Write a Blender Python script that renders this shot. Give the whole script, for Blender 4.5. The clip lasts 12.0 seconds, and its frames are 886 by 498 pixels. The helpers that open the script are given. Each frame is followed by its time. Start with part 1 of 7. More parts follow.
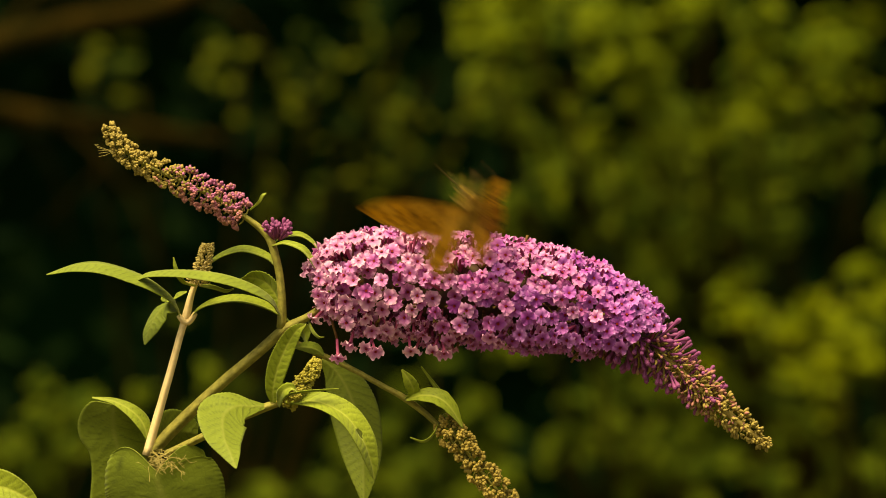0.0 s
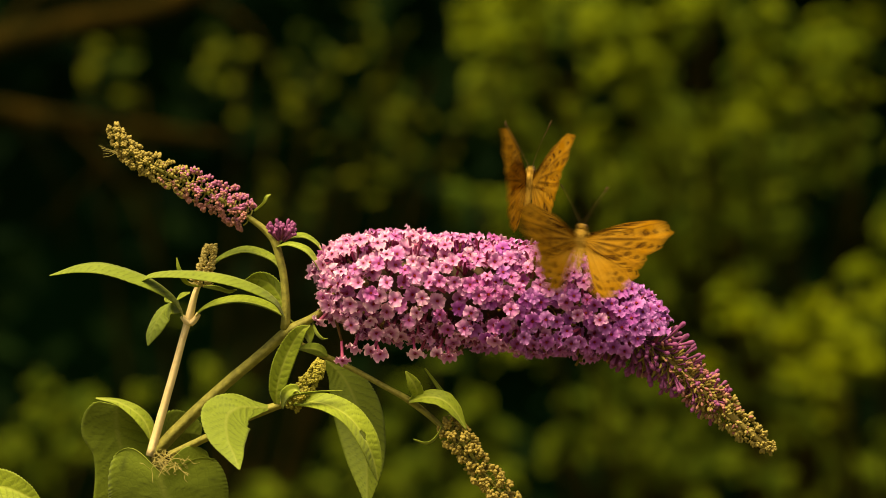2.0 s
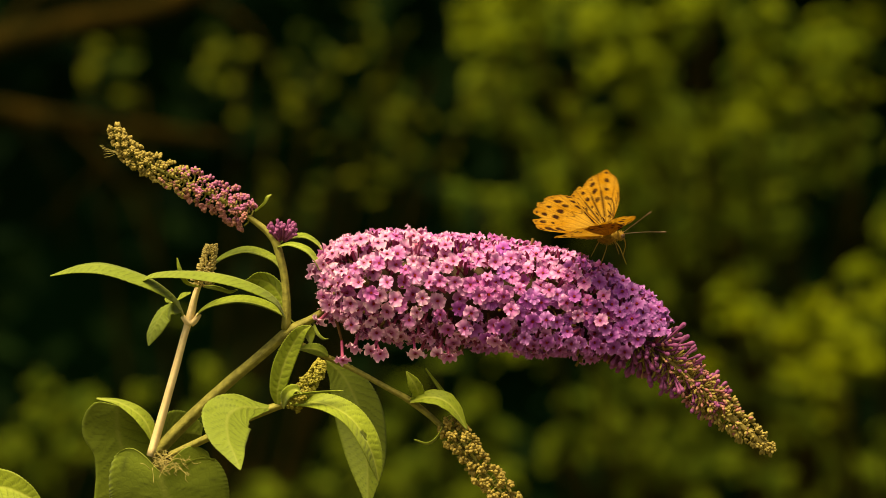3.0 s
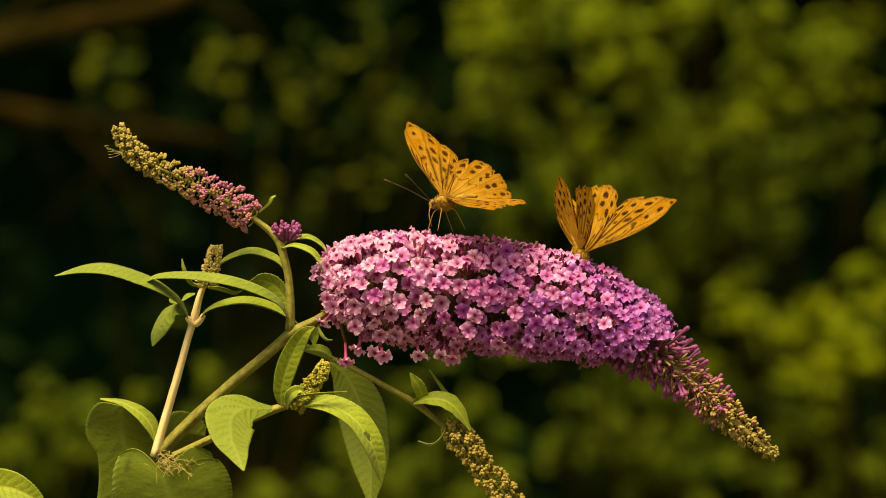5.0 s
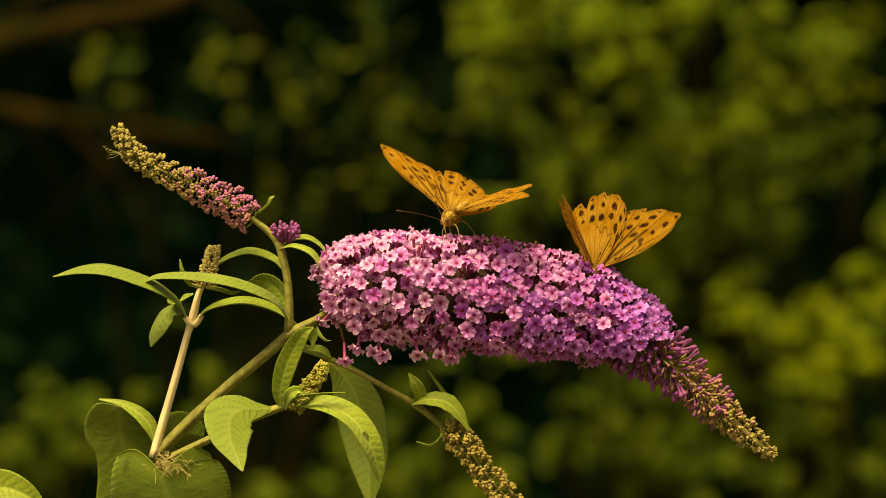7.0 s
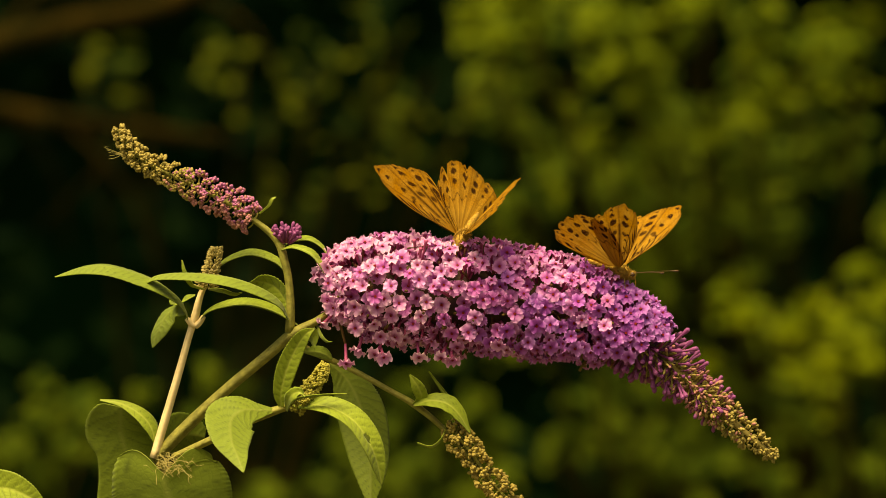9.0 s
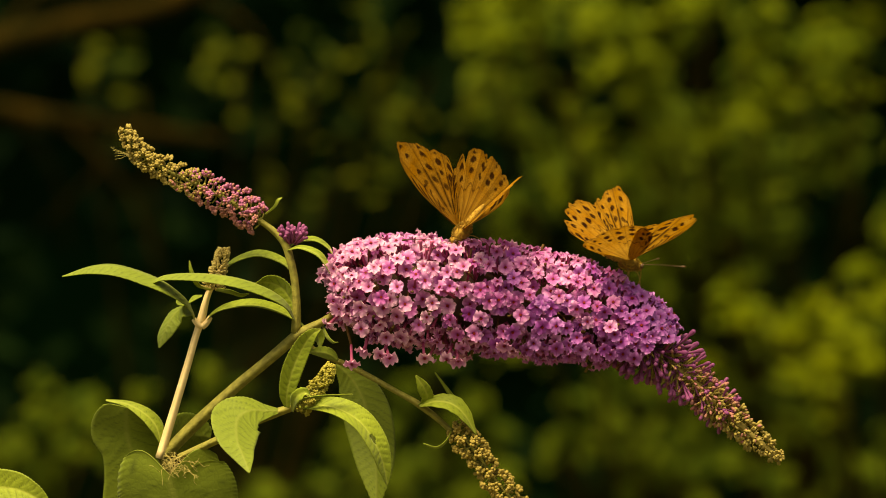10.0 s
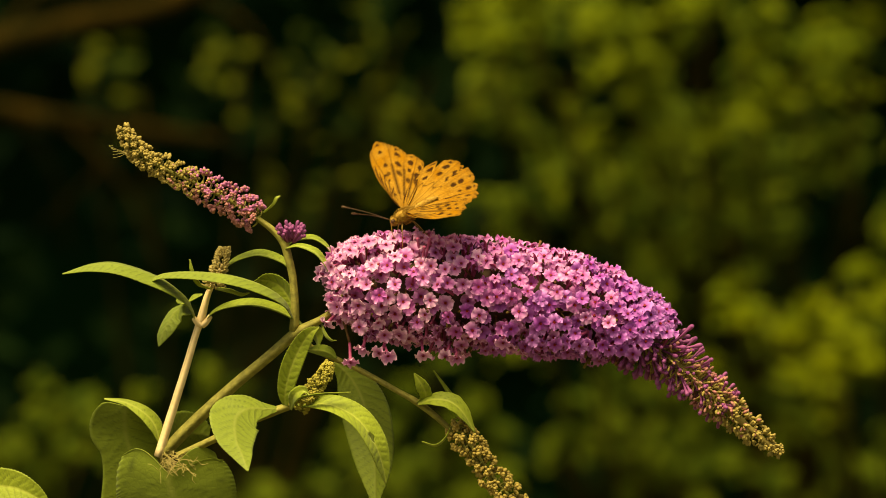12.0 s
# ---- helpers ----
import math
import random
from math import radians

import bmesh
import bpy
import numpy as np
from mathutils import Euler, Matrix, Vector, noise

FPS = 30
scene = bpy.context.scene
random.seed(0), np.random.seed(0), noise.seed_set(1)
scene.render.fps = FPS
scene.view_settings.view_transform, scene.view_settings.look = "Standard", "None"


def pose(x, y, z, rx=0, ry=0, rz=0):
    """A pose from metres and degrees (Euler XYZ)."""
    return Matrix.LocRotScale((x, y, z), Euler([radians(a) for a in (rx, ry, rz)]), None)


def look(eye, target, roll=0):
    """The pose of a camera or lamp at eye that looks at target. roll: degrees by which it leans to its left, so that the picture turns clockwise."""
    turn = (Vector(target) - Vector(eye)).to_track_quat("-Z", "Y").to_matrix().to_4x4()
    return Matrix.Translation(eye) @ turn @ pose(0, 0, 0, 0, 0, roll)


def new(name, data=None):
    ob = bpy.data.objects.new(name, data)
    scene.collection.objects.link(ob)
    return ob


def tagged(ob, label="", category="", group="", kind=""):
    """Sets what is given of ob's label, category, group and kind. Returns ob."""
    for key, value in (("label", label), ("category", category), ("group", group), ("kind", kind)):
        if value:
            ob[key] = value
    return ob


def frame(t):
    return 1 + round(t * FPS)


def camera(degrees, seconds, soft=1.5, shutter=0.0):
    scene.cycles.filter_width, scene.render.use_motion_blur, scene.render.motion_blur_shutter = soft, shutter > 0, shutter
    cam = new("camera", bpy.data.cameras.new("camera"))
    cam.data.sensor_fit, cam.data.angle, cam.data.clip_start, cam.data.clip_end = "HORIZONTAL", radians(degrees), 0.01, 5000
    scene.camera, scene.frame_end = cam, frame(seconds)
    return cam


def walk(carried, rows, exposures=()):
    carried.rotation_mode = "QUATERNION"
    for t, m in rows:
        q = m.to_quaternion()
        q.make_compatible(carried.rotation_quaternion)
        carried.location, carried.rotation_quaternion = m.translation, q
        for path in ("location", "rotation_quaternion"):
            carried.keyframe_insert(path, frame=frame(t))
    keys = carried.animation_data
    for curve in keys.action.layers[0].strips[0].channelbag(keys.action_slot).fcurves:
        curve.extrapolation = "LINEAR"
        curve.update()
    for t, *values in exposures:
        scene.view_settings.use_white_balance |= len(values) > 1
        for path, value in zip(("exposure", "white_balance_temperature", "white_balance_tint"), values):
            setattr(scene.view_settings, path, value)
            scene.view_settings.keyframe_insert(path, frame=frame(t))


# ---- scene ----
# ---- camera: a long lens on a tripod, two metres from the bloom, open aperture ----
cam = camera(10, 12.0, soft=0.5, shutter=0.5)
EYE, AIM = (0, -2, 1.5), (0, 0, 1.5)
walk(cam, [(0, look(EYE, AIM)), (12, look(EYE, AIM))], exposures=[(0, 1.08, 13500, -2), (12, 1.08, 13500, -2)])
cam.data.dof.use_dof = True
cam.data.dof.focus_distance = 1.985
cam.data.dof.aperture_fstop = 13.0

# ---- light: bright overcast, high and slightly in front of the bloom ----
world = bpy.data.worlds.new("overcast_sky")
scene.world = world
world.use_nodes = True
wn = world.node_tree.nodes
sky = wn.new("ShaderNodeTexSky")
sky.sky_type = "NISHITA"
sky.sun_disc = False
sky.sun_elevation = radians(58)
sky.sun_rotation = radians(200)
sky.air_density, sky.dust_density = 1.0, 3.0
wn["Background"].inputs["Strength"].default_value = 0.06
world.node_tree.links.new(sky.outputs["Color"], wn["Background"].inputs["Color"])
sun_data = bpy.data.lights.new("sun", "SUN")
sun_data.energy, sun_data.angle, sun_data.color = 4.0, radians(40), (1.0, 0.93, 0.8)
sun = new("sun", sun_data)
sun.matrix_world = look((-0.7, -1.0, 4.1), (0, 0, 1.5))

# ---- units: plant and insect plans are in millimetres round the heart of the bloom ----
ROOT = Vector((-0.12, 0.0, 0.0))
HEART = Vector((0.0, 0.0, 1.5))


def mm(x, y, z):
    """A place in the shrub's own space, from millimetres round the bloom's heart."""
    return Vector((x, y, z)) / 1000 + HEART - ROOT


# ---- materials ----
def node_mat(name):
    m = bpy.data.materials.new(name)
    m.use_nodes = True
    return m, m.node_tree.nodes, m.node_tree.links


def mix_colour(nt, fac, a, b, blend="MIX"):
    n = nt.nodes.new("ShaderNodeMix")
    n.data_type, n.blend_type = "RGBA", blend
    for sock, v in ((n.inputs["Factor"], fac), (n.inputs["A"], a), (n.inputs["B"], b)):
        if isinstance(v, bpy.types.NodeSocket):
            nt.links.new(v, sock)
        elif isinstance(v, (tuple, list)):
            sock.default_value = (*v, 1)
        else:
            sock.default_value = v
    return n.outputs["Result"]


def ramp(nt, fac, lo, hi, a=0.0, b=1.0):
    n = nt.nodes.new("ShaderNodeMapRange")
    for key, v in (("From Min", lo), ("From Max", hi), ("To Min", a), ("To Max", b)):
        n.inputs[key].default_value = v
    nt.links.new(fac, n.inputs["Value"])
    return n.outputs["Result"]


def grain(nt, scale, detail=4.0, coords="Object"):
    tc = nt.nodes.new("ShaderNodeTexCoord")
    n = nt.nodes.new("ShaderNodeTexNoise")
    n.inputs["Scale"].default_value, n.inputs["Detail"].default_value = scale, detail
    nt.links.new(tc.outputs[coords], n.inputs["Vector"])
    return n.outputs["Fac"]


def attribute(nt, name):
    n = nt.nodes.new("ShaderNodeAttribute")
    n.attribute_name = name
    s = nt.nodes.new("ShaderNodeSeparateColor")
    nt.links.new(n.outputs["Color"], s.inputs["Color"])
    return s.outputs


def finish(m, colour, rough=0.6, through_light=0.0, bump=None, bump_mm=0.1, sheen=0.0, spec=0.35):
    nt = m.node_tree
    p = nt.nodes["Principled BSDF"]
    nt.links.new(colour, p.inputs["Base Color"]) if isinstance(colour, bpy.types.NodeSocket) else None
    if not isinstance(colour, bpy.types.NodeSocket):
        p.inputs["Base Color"].default_value = (*colour, 1)
    p.inputs["Roughness"].default_value = rough
    p.inputs["Specular IOR Level"].default_value = spec
    p.inputs["Sheen Weight"].default_value = sheen
    if bump is not None:
        b = nt.nodes.new("ShaderNodeBump")
        b.inputs["Distance"].default_value = bump_mm / 1000
        b.inputs["Strength"].default_value = 0.8
        nt.links.new(bump, b.inputs["Height"])
        nt.links.new(b.outputs["Normal"], p.inputs["Normal"])
    if through_light:
        t = nt.nodes.new("ShaderNodeBsdfTranslucent")
        mx = nt.nodes.new("ShaderNodeMixShader")
        mx.inputs["Fac"].default_value = through_light
        if isinstance(colour, bpy.types.NodeSocket):
            nt.links.new(colour, t.inputs["Color"])
        else:
            t.inputs["Color"].default_value = (*colour, 1)
        nt.links.new(p.outputs["BSDF"], mx.inputs[1])
        nt.links.new(t.outputs["BSDF"], mx.inputs[2])
        nt.links.new(mx.outputs["Shader"], nt.nodes["Material Output"].inputs["Surface"])
    return m


def object_random(nt):
    return nt.nodes.new("ShaderNodeObjectInfo").outputs["Random"]


def island_random(nt):
    return nt.nodes.new("ShaderNodeNewGeometry").outputs["Random Per Island"]


def petal_mat(name, pale, deep):
    m, n, l = node_mat(name)
    nt = m.node_tree
    one = mix_colour(nt, object_random(nt), pale, deep)
    two = mix_colour(nt, ramp(nt, grain(nt, 420), 0.35, 0.7, 0, 0.4), one, deep)
    rim = attribute(nt, "rim")[0]
    three = mix_colour(nt, ramp(nt, rim, 0.12, 0.62, 1.0, 0.0), two, (deep[0] * 0.6, deep[1] * 0.2, deep[2] * 0.52))
    four = mix_colour(nt, ramp(nt, rim, 0.66, 0.95, 0.0, 0.6), three, (min(0.95, pale[0] * 1.12), pale[1] * 1.2 + 0.03, pale[2]))
    return finish(m, four, 0.6, 0.3, grain(nt, 900), 0.1, 0.1)


def speckled(name, a, b, scale, rough=0.7, lit=0.0, bump_mm=0.1, spec=0.3, islands=False):
    m, n, l = node_mat(name)
    nt = m.node_tree
    c = mix_colour(nt, ramp(nt, grain(nt, scale), 0.3, 0.7), a, b)
    if islands:
        c = mix_colour(nt, ramp(nt, island_random(nt), 0, 1, 0, 0.7), c, b)
    return finish(m, c, rough, lit, grain(nt, scale * 3), bump_mm, 0.0, spec)


def leaf_mat(name, light, dark, vein, lit=0.12):
    m, n, l = node_mat(name)
    nt = m.node_tree
    a = attribute(nt, "vein")
    c = mix_colour(nt, ramp(nt, grain(nt, 60), 0.3, 0.7), light, dark)
    c = mix_colour(nt, ramp(nt, grain(nt, 700), 0.45, 0.75, 0, 0.35), c, dark)
    net = nt.nodes.new("ShaderNodeTexVoronoi")
    net.feature = "DISTANCE_TO_EDGE"
    net.inputs["Scale"].default_value = 430
    nt.links.new(nt.nodes.new("ShaderNodeTexCoord").outputs["Object"], net.inputs["Vector"])
    c = mix_colour(nt, ramp(nt, net.outputs["Distance"], 0.0, 0.07, 0.2, 0.0), c, tuple(0.5 * q for q in dark))
    c = mix_colour(nt, ramp(nt, a[0], 0, 1, 0, 0.85), c, tuple(0.5 * q for q in dark))
    c = mix_colour(nt, ramp(nt, a[1], 0, 1, 0, 0.75), c, vein)
    return finish(m, c, 0.62, lit, ramp(nt, net.outputs["Distance"], 0.0, 0.2), 0.04, 0.1, 0.25)


def wing_mat(name, base, pale, dark, lit):
    m, n, l = node_mat(name)
    nt = m.node_tree
    a = attribute(nt, "pattern")
    c = mix_colour(nt, ramp(nt, grain(nt, 160), 0.35, 0.65, 0, 0.6), base, pale)
    c = mix_colour(nt, ramp(nt, grain(nt, 1500, 3), 0.42, 0.7, 0, 0.6), c, tuple(0.45 * q for q in base))
    c = mix_colour(nt, a[1], c, pale)
    c = mix_colour(nt, a[2], c, (base[0] * 0.36, base[1] * 0.4, base[2] * 0.8))
    spots = nt.nodes.new("ShaderNodeMath")
    spots.operation = "MULTIPLY"
    nt.links.new(a[0], spots.inputs[0])
    nt.links.new(ramp(nt, grain(nt, 900, 3), 0.25, 0.5, 0.75, 1.0), spots.inputs[1])
    c = mix_colour(nt, spots.outputs[0], c, dark)
    return finish(m, c, 0.72, lit, grain(nt, 2500), 0.04, 0.0, 0.06)


PETAL_PINK = petal_mat("petal_pale_pink", (0.85, 0.5, 0.78), (0.64, 0.22, 0.55))
PETAL_LILAC = petal_mat("petal_lilac", (0.81, 0.385, 0.78), (0.56, 0.12, 0.51))
PETAL_VIOLET = petal_mat("petal_violet", (0.68, 0.265, 0.8), (0.43, 0.07, 0.51))
FLOWER_TUBE = speckled("flower_tube", (0.34, 0.045, 0.16), (0.44, 0.09, 0.2), 500, 0.6, 0.1)
CALYX = speckled("flower_stalk", (0.1, 0.022, 0.02), (0.14, 0.1, 0.02), 90, 0.7)
WITHERED = petal_mat("petal_withered", (0.5, 0.3, 0.16), (0.3, 0.13, 0.06))
THROAT = speckled("flower_throat", (0.25, 0.018, 0.01), (0.13, 0.008, 0.01), 900, 0.6, spec=0.1)
BUD_PURPLE = speckled("bud_purple", (0.17, 0.03, 0.13), (0.29, 0.07, 0.23), 300, 0.55, 0.1, islands=True)
BUD_VIOLET = speckled("bud_violet", (0.36, 0.1, 0.25), (0.46, 0.15, 0.33), 300, 0.6, 0.1, islands=True)
BUD_TIP = speckled("bud_tip", (0.34, 0.085, 0.28), (0.22, 0.045, 0.19), 500, 0.6, 0.1)
BUD_PINK = speckled("bud_pink", (0.34, 0.19, 0.11), (0.38, 0.13, 0.16), 300, 0.6, 0.1, islands=True)
BUD_GREEN = speckled("bud_green", (0.4, 0.31, 0.1), (0.23, 0.175, 0.05), 400, 0.7, 0.05, islands=True)
BUD_OLIVE = speckled("bud_olive", (0.2, 0.145, 0.04), (0.36, 0.27, 0.075), 400, 0.7, 0.0, islands=True)
BUD_STRAW = speckled("bud_straw", (0.5, 0.4, 0.17), (0.34, 0.27, 0.1), 400, 0.75, 0.1, islands=True)
BUD_FRESH = speckled("bud_fresh", (0.42, 0.37, 0.085), (0.26, 0.23, 0.045), 400, 0.7, 0.05, islands=True)
# dark colour standing for the shade deep between the florets
SHADED_CORE = speckled("shaded_flower_core", (0.05, 0.02, 0.03), (0.08, 0.06, 0.015), 200, 0.8)
STEM_GREEN = speckled("stem_green", (0.27, 0.25, 0.06), (0.135, 0.125, 0.03), 420, 0.7, 0.0, 0.35)
STEM_PALE = speckled("stem_pale", (0.76, 0.6, 0.35), (0.64, 0.48, 0.26), 260, 0.6, 0.0, 0.12)
FIBRE = speckled("dry_fibre", (0.5, 0.42, 0.17), (0.36, 0.29, 0.1), 300, 0.8)
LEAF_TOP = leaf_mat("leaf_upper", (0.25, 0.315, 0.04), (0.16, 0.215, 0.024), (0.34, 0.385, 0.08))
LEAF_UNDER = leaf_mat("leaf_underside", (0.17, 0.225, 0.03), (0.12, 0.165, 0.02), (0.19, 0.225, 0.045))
WING_TOP = wing_mat("wing", (0.43, 0.185, 0.018), (0.55, 0.31, 0.06), (0.03, 0.009, 0.003), 0.42)
FUR = speckled("insect_fur", (0.44, 0.26, 0.05), (0.2, 0.105, 0.022), 900, 0.9, 0.0, 0.3)
DARK_HORN = speckled("insect_horn", (0.1, 0.05, 0.02), (0.05, 0.025, 0.01), 900, 0.4)
PALE_LEG = speckled("insect_leg", (0.3, 0.19, 0.05), (0.17, 0.1, 0.03), 900, 0.5)
EYE_MAT = speckled("insect_eye", (0.06, 0.03, 0.02), (0.1, 0.05, 0.02), 1500, 0.2)
BARK = speckled("bark", (0.026, 0.016, 0.003), (0.01, 0.009, 0.002), 30, 0.9, 0.0, 2.0, 0.02)
SOIL = speckled("soil_and_grass", (0.05, 0.06, 0.02), (0.08, 0.06, 0.035), 6, 0.95, 0.0, 8.0)
# near-black: the deep shade inside the hedge is put into its colour
HEDGE_SHADE = speckled("hedge_inner_shade", (0.0005, 0.006, 0.002), (0.0007, 0.004, 0.0012), 5, 0.95, 0.0, 8.0, 0.0)


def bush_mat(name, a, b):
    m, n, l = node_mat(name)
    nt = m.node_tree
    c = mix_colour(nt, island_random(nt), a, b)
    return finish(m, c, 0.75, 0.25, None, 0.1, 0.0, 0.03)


# Sunlit to shaded copies of one leaf: the light is put into the colour.
BUSH_LIT = bush_mat("bush_leaf_lit", (0.128, 0.156, 0.014), (0.044, 0.068, 0.007))
BUSH_HALF_LIT = bush_mat("bush_leaf_half_lit", (0.086, 0.112, 0.012), (0.024, 0.045, 0.006))
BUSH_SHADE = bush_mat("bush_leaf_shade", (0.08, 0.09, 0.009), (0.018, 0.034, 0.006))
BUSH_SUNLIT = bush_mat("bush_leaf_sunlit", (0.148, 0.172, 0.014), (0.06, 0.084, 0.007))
# hedge leaves almost black, with the deep shade put into their colour
BUSH_DEEP_SHADE = bush_mat("bush_leaf_deep_shade", (0.004, 0.013, 0.0025), (0.0003, 0.005, 0.002))


# ---- building blocks ----
def mesh_of(name, verts, faces, mats, index=None, smooth=True):
    me = bpy.data.meshes.new(name)
    me.from_pydata([tuple(v) for v in verts], [], faces)
    for m in mats if isinstance(mats, (list, tuple)) else [mats]:
        me.materials.append(m)
    if index is not None:
        me.polygons.foreach_set("material_index", index)
    me.polygons.foreach_set("use_smooth", [smooth] * len(faces))
    me.update()
    return me


def part(name, me, parent, label="", at=None, kind=""):
    """Links a mesh as one object under its thing or part, with its own origin at the place given."""
    ob = new(name, me)
    ob.parent = parent
    if at is not None:
        ob.location = at
    return tagged(ob, label, kind=kind)


class Shape:
    """Gathers pieces of geometry for one mesh."""

    def __init__(self):
        self.v, self.f, self.i = [], [], []

    def add(self, verts, faces, slot=0):
        k = len(self.v)
        self.v += [tuple(v) for v in verts]
        self.f += [tuple(a + k for a in f) for f in faces]
        self.i += [slot] * len(faces)

    def mesh(self, name, mats, smooth=True, origin=None):
        v = self.v if origin is None else [tuple(Vector(p) - origin) for p in self.v]
        return mesh_of(name, v, self.f, mats, self.i, smooth)


def spline(pts, n):
    """n points spaced along a smooth curve through pts (vectors of any length, as arrays)."""
    p = np.array([tuple(q) for q in pts], float)
    p = np.vstack([2 * p[0] - p[1], p, 2 * p[-1] - p[-2]])
    out = []
    segs = len(p) - 3
    for a in np.linspace(0, segs, n):
        k = min(int(a), segs - 1)
        t = a - k
        q0, q1, q2, q3 = p[k:k + 4]
        out.append(0.5 * (2 * q1 + (q2 - q0) * t + (2 * q0 - 5 * q1 + 4 * q2 - q3) * t * t + (3 * q1 - q0 - 3 * q2 + q3) * t ** 3))
    return np.array(out)


def frames_along(p):
    tan = np.gradient(p, axis=0)
    tan /= np.linalg.norm(tan, axis=1)[:, None] + 1e-12
    ref = np.array([0.0, 1.0, 0.0])
    sides, ups = [], []
    for t in tan:
        s = np.cross(t, ref)
        if np.linalg.norm(s) < 0.2:
            s = np.cross(t, (1.0, 0.0, 0.0))
        s /= np.linalg.norm(s)
        sides.append(s)
        ups.append(np.cross(s, t))
    return tan, np.array(sides), np.array(ups)


def tube(pts, radii, n=16, sides=8, rough=0.0, ridge=0.0):
    """A closed tapered tube along a curve: radii in metres, spread evenly along it."""
    p = spline(pts, n)
    r = np.interp(np.linspace(0, 1, n), np.linspace(0, 1, len(radii)), radii)
    tan, s, u = frames_along(p)
    verts = []
    for k in range(n):
        for j in range(sides):
            a = 2 * math.pi * j / sides
            w = r[k] * (1 + rough * random.uniform(-1, 1) + ridge * math.cos(4 * a))
            verts.append(p[k] + w * (math.cos(a) * s[k] + math.sin(a) * u[k]))
    faces = [(k * sides + j, k * sides + (j + 1) % sides, (k + 1) * sides + (j + 1) % sides, (k + 1) * sides + j)
             for k in range(n - 1) for j in range(sides)]
    faces += [tuple(reversed(range(sides))), tuple((n - 1) * sides + j for j in range(sides))]
    return verts, faces


def lathe(profile, sides=8):
    """A closed round solid about z from (radius, height) pairs, in metres."""
    verts, faces = [], []
    for r, z in profile:
        verts += [(r * math.cos(2 * math.pi * j / sides), r * math.sin(2 * math.pi * j / sides), z) for j in range(sides)]
    n = len(profile)
    faces = [(k * sides + j, k * sides + (j + 1) % sides, (k + 1) * sides + (j + 1) % sides, (k + 1) * sides + j)
             for k in range(n - 1) for j in range(sides)]
    faces += [tuple(reversed(range(sides))), tuple((n - 1) * sides + j for j in range(sides))]
    return verts, faces


def placed(verts, m):
    return [tuple(m @ Vector(v)) for v in verts]


def aim(at, way, spin=0.0, size=1.0):
    """A pose at a place with its z axis along way, turned by spin about it."""
    q = Vector(way).normalized().to_track_quat("Z", "Y")
    return Matrix.Translation(at) @ q.to_matrix().to_4x4() @ Matrix.Rotation(spin, 4, "Z") @ Matrix.Scale(size, 4)


def leaf_mesh(name, pts, widths, side, side_end=None, fold=0.25, n=120, across=20, teeth=0.2, hole=None, curl=0.0, heart=0.0):
    """A leaf blade along its midrib: half widths in mm, side: the way across it, fold: how far its halves rise."""
    p = spline(pts, n)
    w = spline([(a,) for a in widths], n)[:, 0].clip(0.25) / 1000
    tan = np.gradient(p, axis=0)
    tan /= np.linalg.norm(tan, axis=1)[:, None]
    s0 = np.array(side, float)
    s1 = np.array(side_end if side_end is not None else side, float)
    arc = np.concatenate([[0], np.cumsum(np.linalg.norm(np.diff(p, axis=0), axis=1))])
    verts, vein = [], []
    apart = max(3.2, 0.36 * max(widths))
    for k in range(n):
        t = k / (n - 1)
        s = s0 * (1 - t) + s1 * t
        s = s - tan[k] * s.dot(tan[k])
        s /= np.linalg.norm(s)
        nor = np.cross(s, tan[k])
        for j in range(across + 1):
            a = 2 * j / across - 1
            edge = 1 + teeth / 1000 / w[k] * abs(a) ** 6 * math.sin(arc[k] * 1000 * 5.6 + 2.5 * noise.noise((arc[k] * 300, a, 7))) * min(1, w[k] * 300)
            phase = (arc[k] - abs(a) * w[k] * 0.75) * 1000 / apart + (0.37 if a > 0 else 0) + 0.5 * noise.noise((arc[k] * 120, abs(a) * 2, 5 if a > 0 else 9))
            quilt = abs(math.sin(math.pi * phase)) ** 0.6
            lift = fold * abs(a) * w[k] - curl * a * a * w[k]
            lift += (quilt - 0.6 + 0.5 * noise.noise((arc[k] * 900, a * w[k] * 900, 2))) * 0.00022 * (1 - abs(a) ** 4) * min(1, abs(a) * 5) * min(1, w[k] * 250)
            q = p[k] + s * a * w[k] * edge + nor * lift - tan[k] * heart * math.sin(2.3 * abs(a)) ** 1.2 * w[k] * (1 - t) ** 2
            verts.append(q)
            vein.append((max(0.0, 1 - quilt * (1.7 + 0.12 * (apart - 3.2))) * min(1, abs(a) * 6), max(0.0, 1 - abs(a) * w[k] * 1000 / 0.7), 0, 1))
    row = across + 1
    faces = []
    for k in range(n - 1):
        for j in range(across):
            if hole and math.hypot((k - hole[0]) / hole[2], (j - hole[1]) / hole[3]) < 0.85 + 0.3 * noise.noise((k * 0.4, j * 0.6, 1)):
                continue
            faces.append((k * row + j, k * row + j + 1, (k + 1) * row + j + 1, (k + 1) * row + j))
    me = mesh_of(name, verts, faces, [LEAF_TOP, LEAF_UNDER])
    me.color_attributes.new("vein", "FLOAT_COLOR", "POINT").data.foreach_set("color", np.array(vein, np.float32).ravel())
    return me


def leaf(parent, pts, widths, side, side_end=None, label="", origin=None, **how):
    if origin is not None:
        pts = [Vector(q) - origin for q in pts]
    ob = part("leaf", leaf_mesh("leaf", pts, widths, side, side_end, **how), parent, label)
    mod = ob.modifiers.new("thickness", "SOLIDIFY")
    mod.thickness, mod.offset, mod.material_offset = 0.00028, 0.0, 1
    return ob


